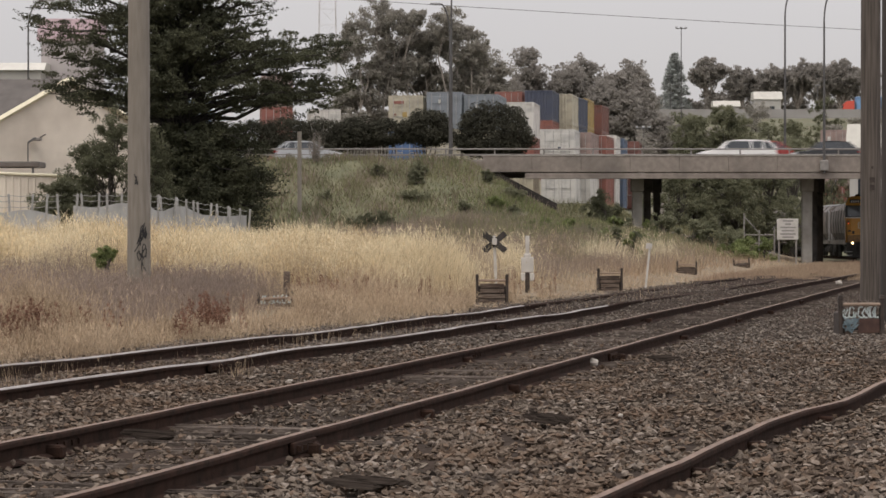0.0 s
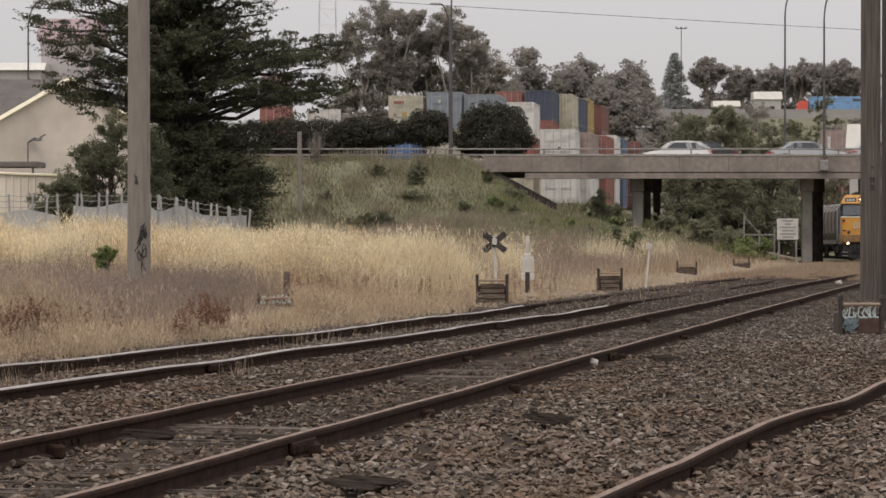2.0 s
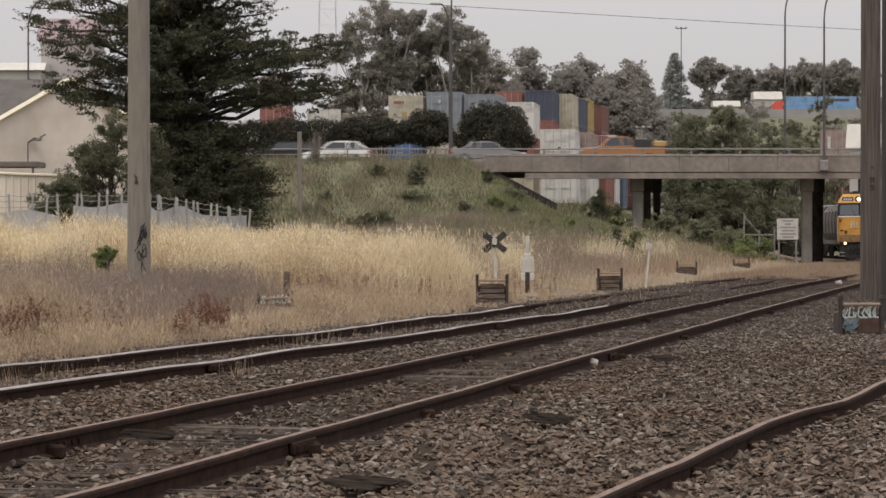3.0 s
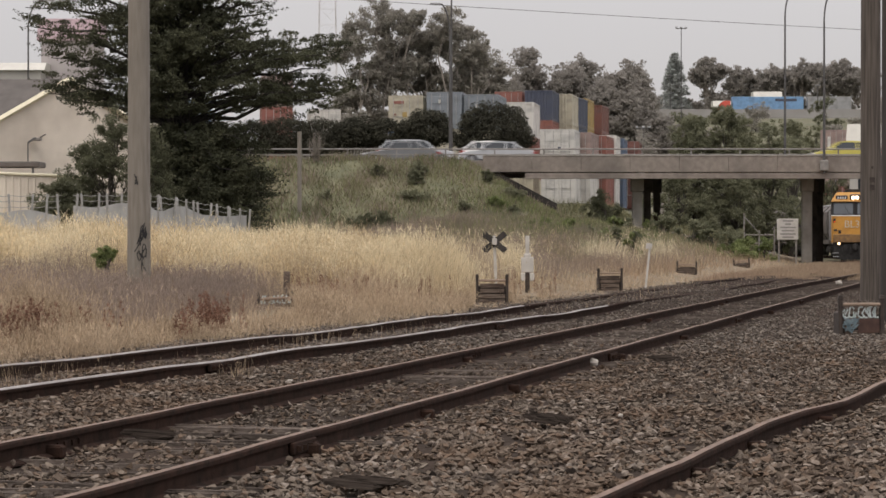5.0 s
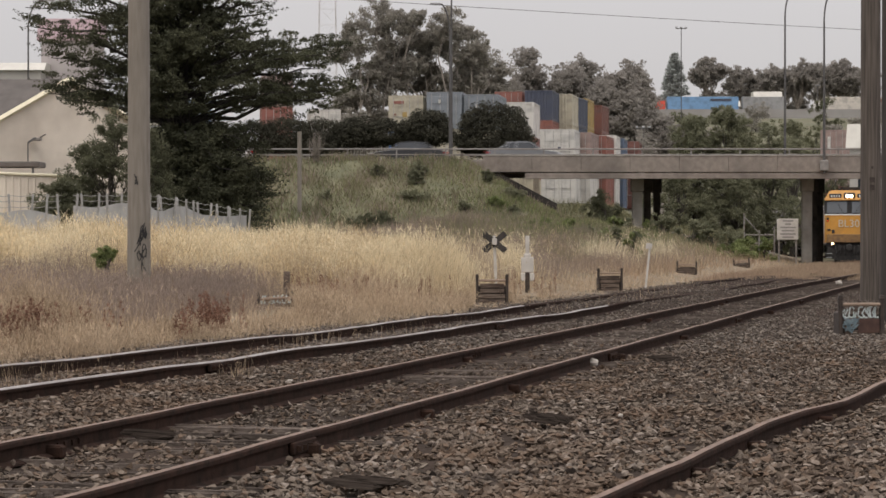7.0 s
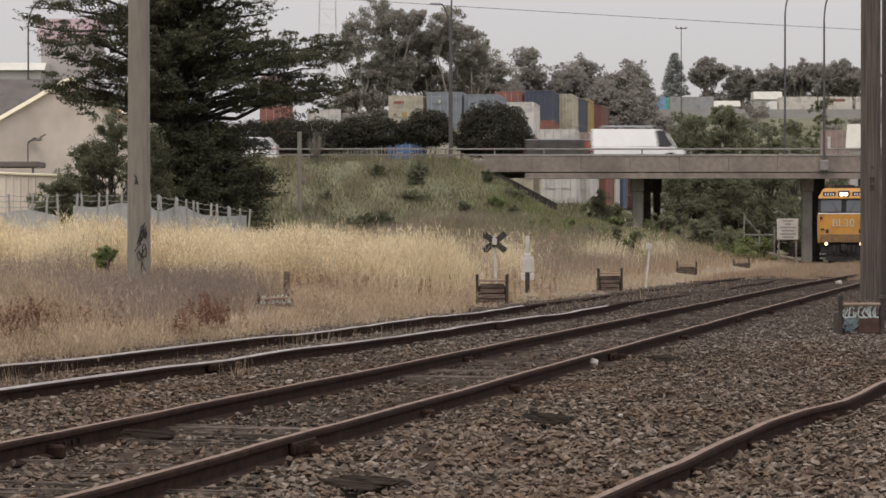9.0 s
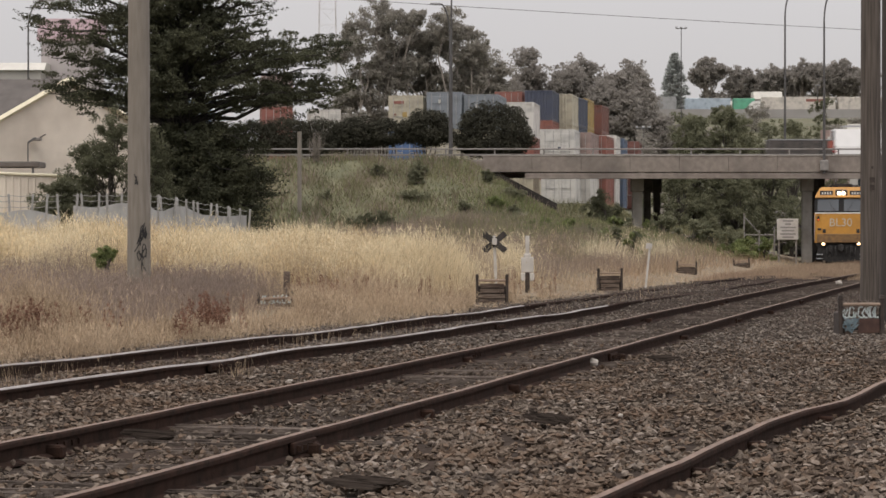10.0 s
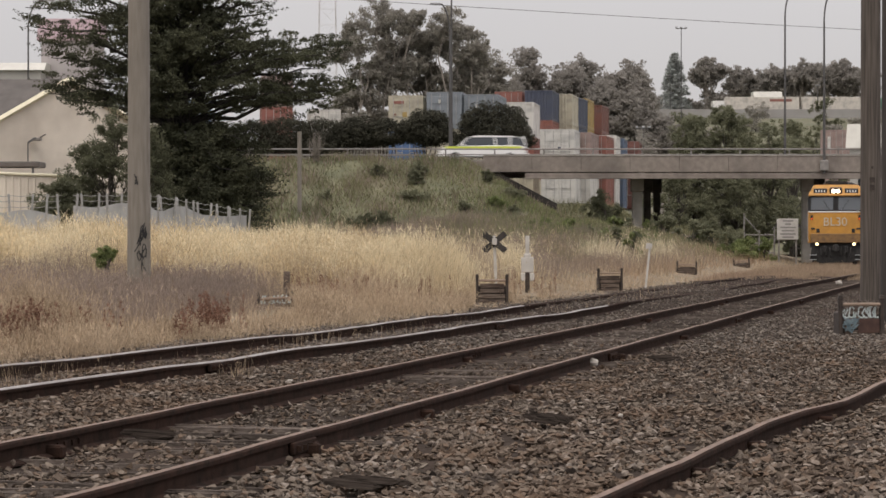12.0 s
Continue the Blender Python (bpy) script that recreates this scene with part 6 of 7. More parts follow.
# ---- railway markers ----
M_WHITE_W = mat("weathered_white_paint", (0.42, 0.395, 0.36), (0.55, 0.525, 0.485), scale=6, rough=0.7, local=True, stain=(0.30, 0.26, 0.22), stain_scale=3, stain_amount=0.5)
M_DKWOOD = mat("dark_weathered_board", (0.025, 0.022, 0.020), (0.05, 0.043, 0.038), scale=7, rough=0.9, local=True)
cx_sign = thing("crossing_sign", "dark crossed boards on a leaning white post", "sign", pose(1.32, 70.0, float(ground_z(1.32, 70)), 0, -2, 0))
bm = bmesh.new()
box(bm, 0.075, 0.07, 1.75, 0, 0, 0.65, bevel=0.01)
part("post", bm, M_WHITE_W, cx_sign)
for a in (-38, 40):
    bm = bmesh.new()
    box(bm, 0.70, 0.03, 0.15, bevel=0.008)
    o = part("board", bm, M_DKWOOD, cx_sign)
    o.matrix_basis = pose(0, -0.052 - (0.035 if a > 0 else 0), 1.36, 0, a, 0)
bm = bmesh.new()
box(bm, 0.12, 0.03, 0.16, 0, -0.12, 1.38, bevel=0.01)
part("centre_plate", bm, M_WHITE_W, cx_sign)

mk = thing("track_marker", "white painted track marker with boxed foot", "marker", pose(2.24, 75.0, float(ground_z(2.24, 75))))
bm = bmesh.new()
box(bm, 0.11, 0.06, 0.62, 0, 0, 1.20, bevel=0.015)
part("upright", bm, M_WHITE_W, mk)
bm = bmesh.new()
box(bm, 0.33, 0.09, 0.40, 0, 0, 0.74, bevel=0.012)
box(bm, 0.20, 0.085, 0.12, 0, 0, 0.98, bevel=0.02)
for s in (-1, 1):
    box(bm, 0.12, 0.09, 0.22, s * 0.12, 0, 0.42, bevel=0.02)
part("board", bm, M_WHITE_W, mk)
bm = bmesh.new()
box(bm, 0.12, 0.10, 0.9, 0, 0.02, 0.15, bevel=0.02)
part("foot", bm, M_PITDARK, mk)

st = thing("stake_marker", "thin white leaning stake with small plate", "marker", pose(5.95, 83.0, float(ground_z(5.95, 83)), 0, 6, 0))
bm = bmesh.new()
box(bm, 0.06, 0.05, 1.45, 0, 0, 0.55, bevel=0.008)
part("stake", bm, M_WHITE_W, st)
bm = bmesh.new()
box(bm, 0.19, 0.02, 0.17, -0.03, -0.04, 1.24, bevel=0.01)
part("plate", bm, M_WHITE_W, st)

# notice board by the bridge pier
M_LETTER = mat("faded_lettering", (0.17, 0.16, 0.15), (0.30, 0.285, 0.27), scale=30, rough=0.8)
nb = thing("notice_board", "white notice board with rows of dark lettering", "sign", pose(20.0, 164.0, float(ground_z(20.0, 164.0)) + 0.08))
for s in (-1, 1):
    bm = bmesh.new()
    box(bm, 0.09, 0.09, 2.5, s * 0.5, 0.05, 1.15, bevel=0.01)
    part("post", bm, M_GALV, nb)
bm = bmesh.new()
box(bm, 1.24, 0.04, 1.22, 0, 0, 1.95, bevel=0.015)
bd = part("board", bm, M_WHITE_W, nb)
for i, w in enumerate((0.62, 0.34, 0.90, 0.74, 0.92, 0.66)):
    bm = bmesh.new()
    box(bm, w, 0.008, 0.09, 0.02, -0.026, 2.43 - i * 0.19)
    part("lettering_bar", bm, M_LETTER, bd)
# low pipe gate beside it
gt = thing("pipe_gate", "grey pipe gate and chain-wire panel", "gate", pose(18.9, 168.0, float(ground_z(18.9, 168.0)) - 0.1))
for x, h in ((-1.0, 2.7), (-0.1, 1.7), (0.8, 1.9)):
    bm = bmesh.new()
    tube(bm, (x, 0, -0.2), (x, 0, h), 0.05, seg=8)
    part("post", bm, M_GALV, gt)
for z in (0.35, 0.9, 1.4):
    bm = bmesh.new()
    tube(bm, (-1.0, 0, z), (0.8, 0, z), 0.035, seg=8)
    part("bar", bm, M_GALV, gt)
bm = bmesh.new()
tube(bm, (-1.0, 0, 2.5), (-0.1, 0, 1.5), 0.03, seg=8)
part("brace", bm, M_GALV, gt)

# ---- street lamps, masts, wires ----
M_LAMPPOLE = mat("grey_lamp_pole", (0.075, 0.07, 0.068), (0.11, 0.105, 0.10), scale=4, rough=0.6, metal=0.3)


def street_lamp(x, y, h, arms, label, r=0.09, base=None):
    """Arms: (dx, rise) of each curved outreach."""
    gz = ROAD_Z if base is None else base
    t = thing("street_lamp", label, "street lamp", pose(x, y, gz), group="street lamps")
    bm = bmesh.new()
    tube(bm, (0, 0, -0.2), (0, 0, h), r, r * 0.6, seg=10)
    part("pole", bm, M_LAMPPOLE, t)
    for dx, rise in arms:
        bm = bmesh.new()
        pts = [(dx * (1 - math.cos(q)), 0, h + rise * math.sin(q)) for q in np.linspace(0, math.pi / 2, 7)]
        sweep(bm, pts, r * 0.55, seg=8)
        arm = part("arm", bm, M_LAMPPOLE, t)
        bm = bmesh.new()
        box(bm, 0.7, 0.28, 0.14, dx + (0.3 if dx > 0 else -0.3), 0, h + rise, bevel=0.05)
        part("lamp_head", bm, M_STEEL, arm)
    return t


street_lamp(22.18, 183.3, 9.6, ((0.5, 1.6),), "tall grey street lamp with curved arm")
street_lamp(23.0, 170.55, 9.0, ((0.45, 1.6),), "grey street lamp bolted to the bridge edge", base=ROAD_Z - 0.6)
street_lamp(0.45, 184.6, 8.4, ((-0.65, 2.2),), "grey street lamp with long curved arm")
street_lamp(0.56, 186.5, 11.5, (), "tall straight grey lamp pole")
street_lamp(-29.2, 199.0, 12.4, ((1.1, 1.9),), "slim grey street lamp with curved arm", base=4.0)
bm = bmesh.new()
box(bm, 0.5, 0.3, 0.62, 0, 0, 0.0, bevel=0.04)
solid("junction_box", bm, M_GALV, "grey junction box on the bridge edge", "box", m=pose(23.0, 170.52, ROAD_Z - 0.35))


def mast(x, y, h, name, label, top_w, r=0.12):
    gz = float(ground_z(x, y))
    t = thing(name, label, "mast", pose(x, y, gz))
    bm = bmesh.new()
    tube(bm, (0, 0, -0.2), (0, 0, h), r, r * 0.5, seg=8)
    part("pole", bm, M_LAMPPOLE, t)
    bm = bmesh.new()
    tube(bm, (-top_w / 2, 0, h), (top_w / 2, 0, h), r * 0.6, seg=6)
    part("crossarm", bm, M_LAMPPOLE, t)
    for s in (-1, 0, 1):
        bm = bmesh.new()
        box(bm, 0.3, 0.25, 0.2, s * top_w * 0.45, 0, h + 0.12, bevel=0.04)
        part("floodlight", bm, M_STEEL, t)


mast(29.5, 350, 23.0, "floodlight_mast", "tall thin floodlight mast on the skyline", 1.3, 0.09)
mast(21.2, 299, 13.2, "floodlight_mast", "short floodlight mast among containers", 1.5, 0.13)
mast(45.0, 560, 9.5, "power_mast", "small timber power pole on the hill", 2.0, 0.13)
mast(71.6, 540, 6.5, "power_mast", "dark signal mast beside the highway", 0.8, 0.16)

M_TOWER = mat("pale_tower_steel", (0.5, 0.48, 0.48), (0.6, 0.58, 0.58), rough=0.6)
tw = thing("lattice_tower", "slim pale lattice radio tower on the skyline", "tower", pose(-14.3, 350, 4.0))
for sx in (-1, 1):
    for sy in (-1, 1):
        bm = bmesh.new()
        tube(bm, (sx * 1.35, sy * 1.35, -0.3), (sx * 0.9, sy * 0.9, 34), 0.06, seg=6)
        part("leg", bm, M_TOWER, tw)
for i in range(17):
    z, z2 = i * 2.0, i * 2.0 + 2.0
    a, b = 1.35 - 0.45 * z / 34, 1.35 - 0.45 * z2 / 34
    bm = bmesh.new()
    for s in (-1, 1):
        tube(bm, (-a, s * a, z), (a, s * a, z), 0.02, seg=5)
        tube(bm, (-a * s, -a, z), (b * s, -b, z2), 0.014, seg=5)
    part("brace", bm, M_TOWER, tw)

# wires across the sky
for k, (z0, z1) in enumerate(((10.72, 9.42),)):
    cu = bpy.data.curves.new("wire", "CURVE")
    cu.dimensions, cu.bevel_depth = "3D", 0.010
    sp = cu.splines.new("POLY")
    n = 40
    sp.points.add(n)
    for i in range(n + 1):
        q = i / n
        x = -26 + 52 * q
        sp.points[i].co = (x, 110 + k * 6, z0 + (z1 - z0) * (x + 5) / 21 - 0.5 * 4 * max(0, q) * (1 - q) * 0.3 + 0.3, 1)
    cu.materials.append(M_LAMPPOLE)
    tagged(new("overhead_wire", cu), "thin dark sagging overhead wire", "wire")

# green-grey post on the bank
bm = bmesh.new()
tube(bm, (0, 0, -0.4), (0, 0, 4.7), 0.13, 0.12, seg=10)
solid("bank_post", bm, M_CPOLE, "pale concrete post on the road bank", "post", m=pose(-8.2, 161.5, float(ground_z(-8.2, 161.5))))
bm = bmesh.new()
box(bm, 0.45, 0.35, 0.75, 0, 0, 0.35, bevel=0.04)
solid("service_box", bm, M_WHITE_W, "small white service box beside the road", "box", m=pose(-0.25, 186.2, float(ground_z(-0.25, 186.2))))

# small dark plates nailed to the timber pole
for z, w, h in ((2.86, 0.13, 0.12), (2.68, 0.11, 0.13), (3.15, 0.05, 0.06)):
    bm = bmesh.new()
    box(bm, w, 0.012, h, bevel=0.004)
    solid("pole_plate", bm, M_PITDARK, "small dark metal plate nailed to the pole", "plate", m=pose(10.14, 67.0 - 0.252, z))
# ---- shipping containers ----
CONT = {}


def cont_paint(name, c):
    if name not in CONT:
        CONT[name] = mat("container_" + name, c, tuple(min(1, k * 1.12) for k in c), scale=1.5, rough=0.6, local=True,
                         stain=tuple(k * 0.5 + 0.035 for k in c), stain_scale=1.3, stain_amount=0.75, bump=0.05)
    return CONT[name]


CREAM, GREYB, WHITEC = ("cream", (0.42, 0.38, 0.29)), ("grey_blue", (0.20, 0.22, 0.24)), ("white", (0.55, 0.53, 0.49))
RUST, NAVY, BLUE, MUSTARD, BROWN, PINK = ("rust_red", (0.24, 0.092, 0.07)), ("navy", (0.052, 0.06, 0.09)), ("blue", (0.082, 0.112, 0.165)), ("mustard", (0.34, 0.24, 0.085)), ("brown", (0.15, 0.06, 0.045)), ("dusty_pink", (0.29, 0.21, 0.185))
M_BAR = mat("locking_bar_steel", (0.30, 0.29, 0.27), (0.40, 0.39, 0.37), rough=0.5, metal=0.4, local=True)


def container(colour, label, length=6.1, H=2.6, doors=True, logo=None):
    """End with doors at y = 0 looking to -y; body towards +y."""
    W = 2.44
    c = thing("shipping_container", label, "shipping container", group="stacked shipping containers")
    pm = cont_paint(*colour)
    bm = bmesh.new()
    pts, pitch, dep = [], 0.28, 0.045
    n = int((length - 0.2) / pitch)
    right = []
    for i in range(n):
        y = 0.12 + i * pitch
        right += [(W / 2 - 0.02, y), (W / 2 - 0.02, y + 0.09), (W / 2 - 0.02 - dep, y + 0.14), (W / 2 - 0.02 - dep, y + 0.23)]
    m = int((W - 0.3) / pitch)
    back = []
    for i in range(m):
        x = W / 2 - 0.12 - i * pitch
        back += [(x, length - 0.02), (x - 0.09, length - 0.02), (x - 0.14, length - 0.02 - dep), (x - 0.23, length - 0.02 - dep)]
    front = []
    if not doors:
        for i in range(m):
            x = -W / 2 + 0.12 + i * pitch
            front += [(x, 0.02), (x + 0.09, 0.02), (x + 0.14, 0.02 + dep), (x + 0.23, 0.02 + dep)]
    else:
        front = [(-W / 2 + 0.05, 0.04), (W / 2 - 0.05, 0.04)]
    ring = front + right + back + [(-x, y) for x, y in right[::-1]]
    lo = [bm.verts.new((x, y, 0.14)) for x, y in ring]
    hi = [bm.verts.new((x, y, H - 0.09)) for x, y in ring]
    for i in range(len(ring)):
        j = (i + 1) % len(ring)
        bm.faces.new((lo[i], lo[j], hi[j], hi[i]))
    bm.faces.new(hi)
    part("wall_panel", bm, pm, c)
    bm = bmesh.new()
    for x in (-1, 1):
        for y in (0.06, length - 0.06):
            box(bm, 0.14, 0.14, H, x * (W / 2 - 0.07), y, H / 2, bevel=0.01)
        for z in (0.07, H - 0.06):
            box(bm, 0.09, length, 0.13, x * (W / 2 - 0.045), length / 2, z)
    for y in (0.06, length - 0.06):
        for z in (0.07, H - 0.06):
            box(bm, W, 0.12, 0.13, 0, y, z)
    part("frame", bm, pm, c)
    if doors:
        for s in (-1, 1):
            bm = bmesh.new()
            box(bm, 1.07, 0.05, H - 0.30, s * 0.545, 0.03, H / 2, bevel=0.01)
            for z in (0.22, 0.5, 0.78):
                box(bm, 0.95, 0.03, H * 0.2, s * 0.545, 0.0, H * z, bevel=0.012)
            dr = part("door", bm, pm, c)
            for q in (0.22, 0.82):
                bm = bmesh.new()
                tube(bm, (s * (0.05 + q * 0.98), -0.045, 0.16), (s * (0.05 + q * 0.98), -0.045, H - 0.12), 0.022, seg=6)
                part("locking_bar", bm, M_BAR, dr)
            bm = bmesh.new()
            box(bm, 0.4, 0.03, 0.05, s * 0.42, -0.06, H * 0.40)
            part("handle", bm, M_BAR, dr)
    if logo:
        for cx, cz, w, h, lc in logo:
            bm = bmesh.new()
            box(bm, w, 0.01, h, cx, -0.035, cz)
            part("marking", bm, cont_paint(*lc), c, "plain coloured marking")
    return c


YAW = -6.5
PADZ = 4.0


def stack(x, y, tiers, length=6.1, H=2.6, yaw=YAW, z=PADZ):
    """A pile of containers; tiers from the bottom: (colour, doors, label, logo)."""
    for i, (col, doors, label, logo) in enumerate(tiers):
        c = container(col, label, length, H, doors, logo)
        c.matrix_world = pose(x + random.Random(i + int(x * 7)).uniform(-.04, .04), y, z + i * (H + 0.02), 0, 0, yaw)


LG = "stacked shipping container with doors, dusty and faded"
stack(-2.58, 197, [(BLUE, True, "blue " + LG, None), (("bright_blue", (0.085, 0.15, 0.29)), True, "blue " + LG, None), (CREAM, True, "cream " + LG, [(-0.5, 2.0, 0.75, 0.2, RUST), (-0.1, 1.15, 0.36, 0.34, MUSTARD), (-0.75, 1.15, 0.16, 0.12, RUST)])], H=2.48)
stack(-5.2, 198, [(BLUE, True, "blue " + LG, None)])
stack(0.03, 196.4, [(GREYB, True, "grey-blue " + LG, None), (CREAM, True, "cream " + LG, None), (GREYB, True, "grey-blue " + LG, [(-0.3, 1.9, 0.16, 0.26, WHITEC)])], H=2.55)
stack(2.62, 196.8, [(GREYB, True, "grey-blue " + LG, None), (CREAM, True, "cream " + LG, None), (GREYB, True, "grey-blue " + LG, [(-0.3, 1.7, 0.16, 0.26, WHITEC)])], H=2.5)
stack(8.1, 199.5, [(WHITEC, True, "white " + LG, None), (WHITEC, True, "white " + LG, [(0.15, 1.3, 0.2, 0.1, NAVY)])])
stack(9.55, 205.5, [(WHITEC, True, "pale " + LG, None), (PINK, True, "dusty pink " + LG, None)], yaw=-9)
stack(11.0, 212, [(RUST, True, "rust-red " + LG, None), (RUST, True, "rust-red " + LG, [(-0.9, 1.6, 0.3, 1.5, PINK)])], yaw=-9)
stack(12.2, 219, [(WHITEC, True, "white " + LG, None), (WHITEC, True, "white " + LG, None)], H=2.75)
stack(13.2, 226, [(BLUE, False, "blue " + LG, None), (BLUE, False, "blue " + LG, None)], H=2.75)
stack(14.9, 233, [(BROWN, True, "brown " + LG, None), (BROWN, True, "brown " + LG, None)], H=2.75)
LN = "shipping container, corrugated end, high in a stack"
stack(5.65, 214, [(CREAM, False, "cream " + LN, None), (RUST, False, "rust-red " + LN, None), (WHITEC, False, "off-white " + LN, None)])
stack(8.35, 247, [(CREAM, False, "cream " + LN, None), (RUST, False, "rust-red " + LN, None), (RUST, False, "rust-red " + LN, None), (NAVY, False, "navy " + LN, None)], yaw=-8)
stack(5.8, 249, [(CREAM, False, "cream " + LN, None), (RUST, False, "rust-red " + LN, None), (RUST, False, "rust-red " + LN, None), (RUST, True, "rust-red " + LN, None)], yaw=-8)
stack(10.35, 253, [(CREAM, False, "cream " + LN, None)] * 4, yaw=-8)
stack(11.2, 259, [(NAVY, False, "navy " + LN, None)] * 3 + [(NAVY, False, "navy " + LN, [(0.9, 1.3, 0.12, 1.2, WHITEC)])], yaw=-11)
stack(12.3, 266, [(MUSTARD, False, "mustard yellow " + LN, None)] * 4, yaw=-10, H=2.66)
stack(14.2, 274, [(BROWN, False, "brown-red " + LN, None)] * 3 + [(BROWN, False, "brown-red " + LN, [(-0.2, 0.5, 0.6, 0.7, MUSTARD)])], yaw=-10)
# seen through the cypress
stack(-18.4, 210, [(RUST, True, "rust-red " + LG, None), (RUST, True, "rust-red " + LG, None), (BLUE, True, "blue " + LG, None)], yaw=10)
stack(-21.4, 212, [(CREAM, True, "cream " + LG, None), (WHITEC, True, "white " + LG, None), (CREAM, True, "cream " + LG, None)], yaw=10)
stack(-13.0, 222, [(RUST, True, "rust-red " + LG, None)] * 3 + [(PINK, True, "dusty pink " + LG, None)], yaw=5)
stack(-9.4, 226, [(CREAM, True, "cream " + LG, None)] * 2 + [(WHITEC, True, "white " + LG, None)], yaw=5)
# red boxes beside the pale sheds
stack(36.2, 262, [(PINK, True, "faded red " + LG, None), (RUST, True, "faded red " + LG, None), (PINK, True, "faded red " + LG, None), (PINK, True, "faded red " + LG, [(-0.4, 1.4, 0.3, 1.2, WHITEC)])], yaw=-20, z=float(ground_z(36.2, 262)))


# ---- buildings ----
M_CREAMWALL = mat("cream_sheet_wall", (0.66, 0.58, 0.485), (0.73, 0.65, 0.55), scale=1.2, rough=0.7, stain=(0.38, 0.32, 0.26), stain_scale=0.4, stain_amount=0.4)
M_DARKROOF = mat("weathered_brown_roof", (0.085, 0.075, 0.068), (0.12, 0.105, 0.095), scale=1.5, rough=0.9, bump=0.1)
M_BARGE = mat("cream_barge_board", (0.62, 0.56, 0.40), (0.68, 0.62, 0.46), scale=2, rough=0.6)
wh = thing("warehouse", "cream sheet-walled warehouse with dark low-pitched roof", "building", pose(-19.9, 150.0, 0.8))
U = Vector((-0.75, -0.66, 0)).normalized()
E_ = Vector((-1.0, 0.12, 0)).normalized()


def slab(name, corners, thick, material, parent, label=""):
    bm = bmesh.new()
    f = bm.faces.new([bm.verts.new(c) for c in corners])
    bm.normal_update()
    nrm = f.normal.copy()
    r = bmesh.ops.extrude_face_region(bm, geom=[f])
    bmesh.ops.translate(bm, vec=nrm * thick, verts=[e for e in r["geom"] if isinstance(e, bmesh.types.BMVert)])
    return part(name, bm, material, parent, label)


APEX = Vector((0, 0, 9.05))
SL = 0.52
front_eave, back_eave = U * 9 + Vector((0, 0, 9.05 - 9 * SL)), U * -9 + Vector((0, 0, 9.05 - 9 * SL))
slab("gable_wall", [U * 9, front_eave, APEX, back_eave, U * -9], 0.2, M_CREAMWALL, wh)
OUT = Vector((U.y, -U.x, 0)) * -0.35
up = Vector((0, 0, 0.12))
slab("roof", [APEX + up, front_eave + up, front_eave + E_ * 40 + up, APEX + E_ * 40 + up], 0.12, M_DARKROOF, wh)
slab("roof", [APEX + up, APEX + E_ * 40 + up, back_eave + E_ * 40 + up, back_eave + up], 0.12, M_DARKROOF, wh)
slab("side_wall", [U * 9, U * 9 + E_ * 40, front_eave + E_ * 40, front_eave], 0.2, M_CREAMWALL, wh)
bm = bmesh.new()
for a, b in ((APEX, front_eave), (APEX, back_eave)):
    tube(bm, a + Vector((0.12, -0.14, 0.1)), b + Vector((0.12, -0.14, 0.1)), 0.16, seg=4)
part("barge_board", bm, M_BARGE, wh, "pale cream barge board")
wl_ = Vector((0.25, -0.28, 0))
bm = bmesh.new()
p0 = U * 2.2 + Vector((0, 0, 5.9)) + wl_
box(bm, 0.5, 0.4, 0.16, p0.x, p0.y, p0.z, bevel=0.04)
tube(bm, p0, p0 + Vector((0.5, -0.3, 0.25)), 0.04, seg=6)
part("wall_lamp", bm, M_GALV, wh)

an = thing("shed_annex", "low cream ribbed-sheet annex beside the warehouse", "building", pose(-20.6, 138.0, 0.9))
bm = bmesh.new()
pts = []
x = -9.0
while x < 3.2:
    pts += [(x, 0.0), (x + 0.22, 0.0), (x + 0.25, -0.04), (x + 0.33, -0.04)]
    x += 0.36
bot = [bm.verts.new((px, py, 0)) for px, py in pts]
topv = [bm.verts.new((px, py, 4.02 - 0.06 * (px + 9) * 0.6)) for px, py in pts]
for i in range(len(pts) - 1):
    bm.faces.new((bot[i], bot[i + 1], topv[i + 1], topv[i]))
bk = [bm.verts.new((pts[k][0], 6.0, z)) for k in (0, -1) for z in (0, 4.0 if k == 0 else 3.6)]
bm.faces.new((bot[0], topv[0], bk[1], bk[0]))
bm.faces.new((bot[-1], bk[2], bk[3], topv[-1]))
bm.faces.new(topv + [bk[3], bk[1]])
part("ribbed_wall", bm, M_CREAMWALL, an)
bm = bmesh.new()
tube(bm, (-9, -0.08, 4.06), (3.2, -0.08, 3.62), 0.07, seg=6)
part("gutter", bm, M_BARGE, an)
aw = thing("awning", "dark flat awning on a thin post by the warehouse", "awning", pose(-21.3, 144.0, 0.9))
bm = bmesh.new()
box(bm, 7.0, 2.4, 0.28, -2.6, 0, 4.35, bevel=0.05)
part("awning_roof", bm, M_DARKROOF, aw)
for x in (0.55, -5.5):
    bm = bmesh.new()
    tube(bm, (x, -1.0, -0.2), (x, -1.0, 4.3), 0.06, seg=8)
    part("post", bm, M_LAMPPOLE, aw)
bm = bmesh.new()
tube(bm, (0.3, -1.0, 4.4), (0.3, -1.0, 5.5), 0.035, seg=6)
tube(bm, (0.3, -1.0, 5.45), (0.7, -1.0, 5.7), 0.05, seg=6)
part("lamp_bracket", bm, M_LAMPPOLE, aw)


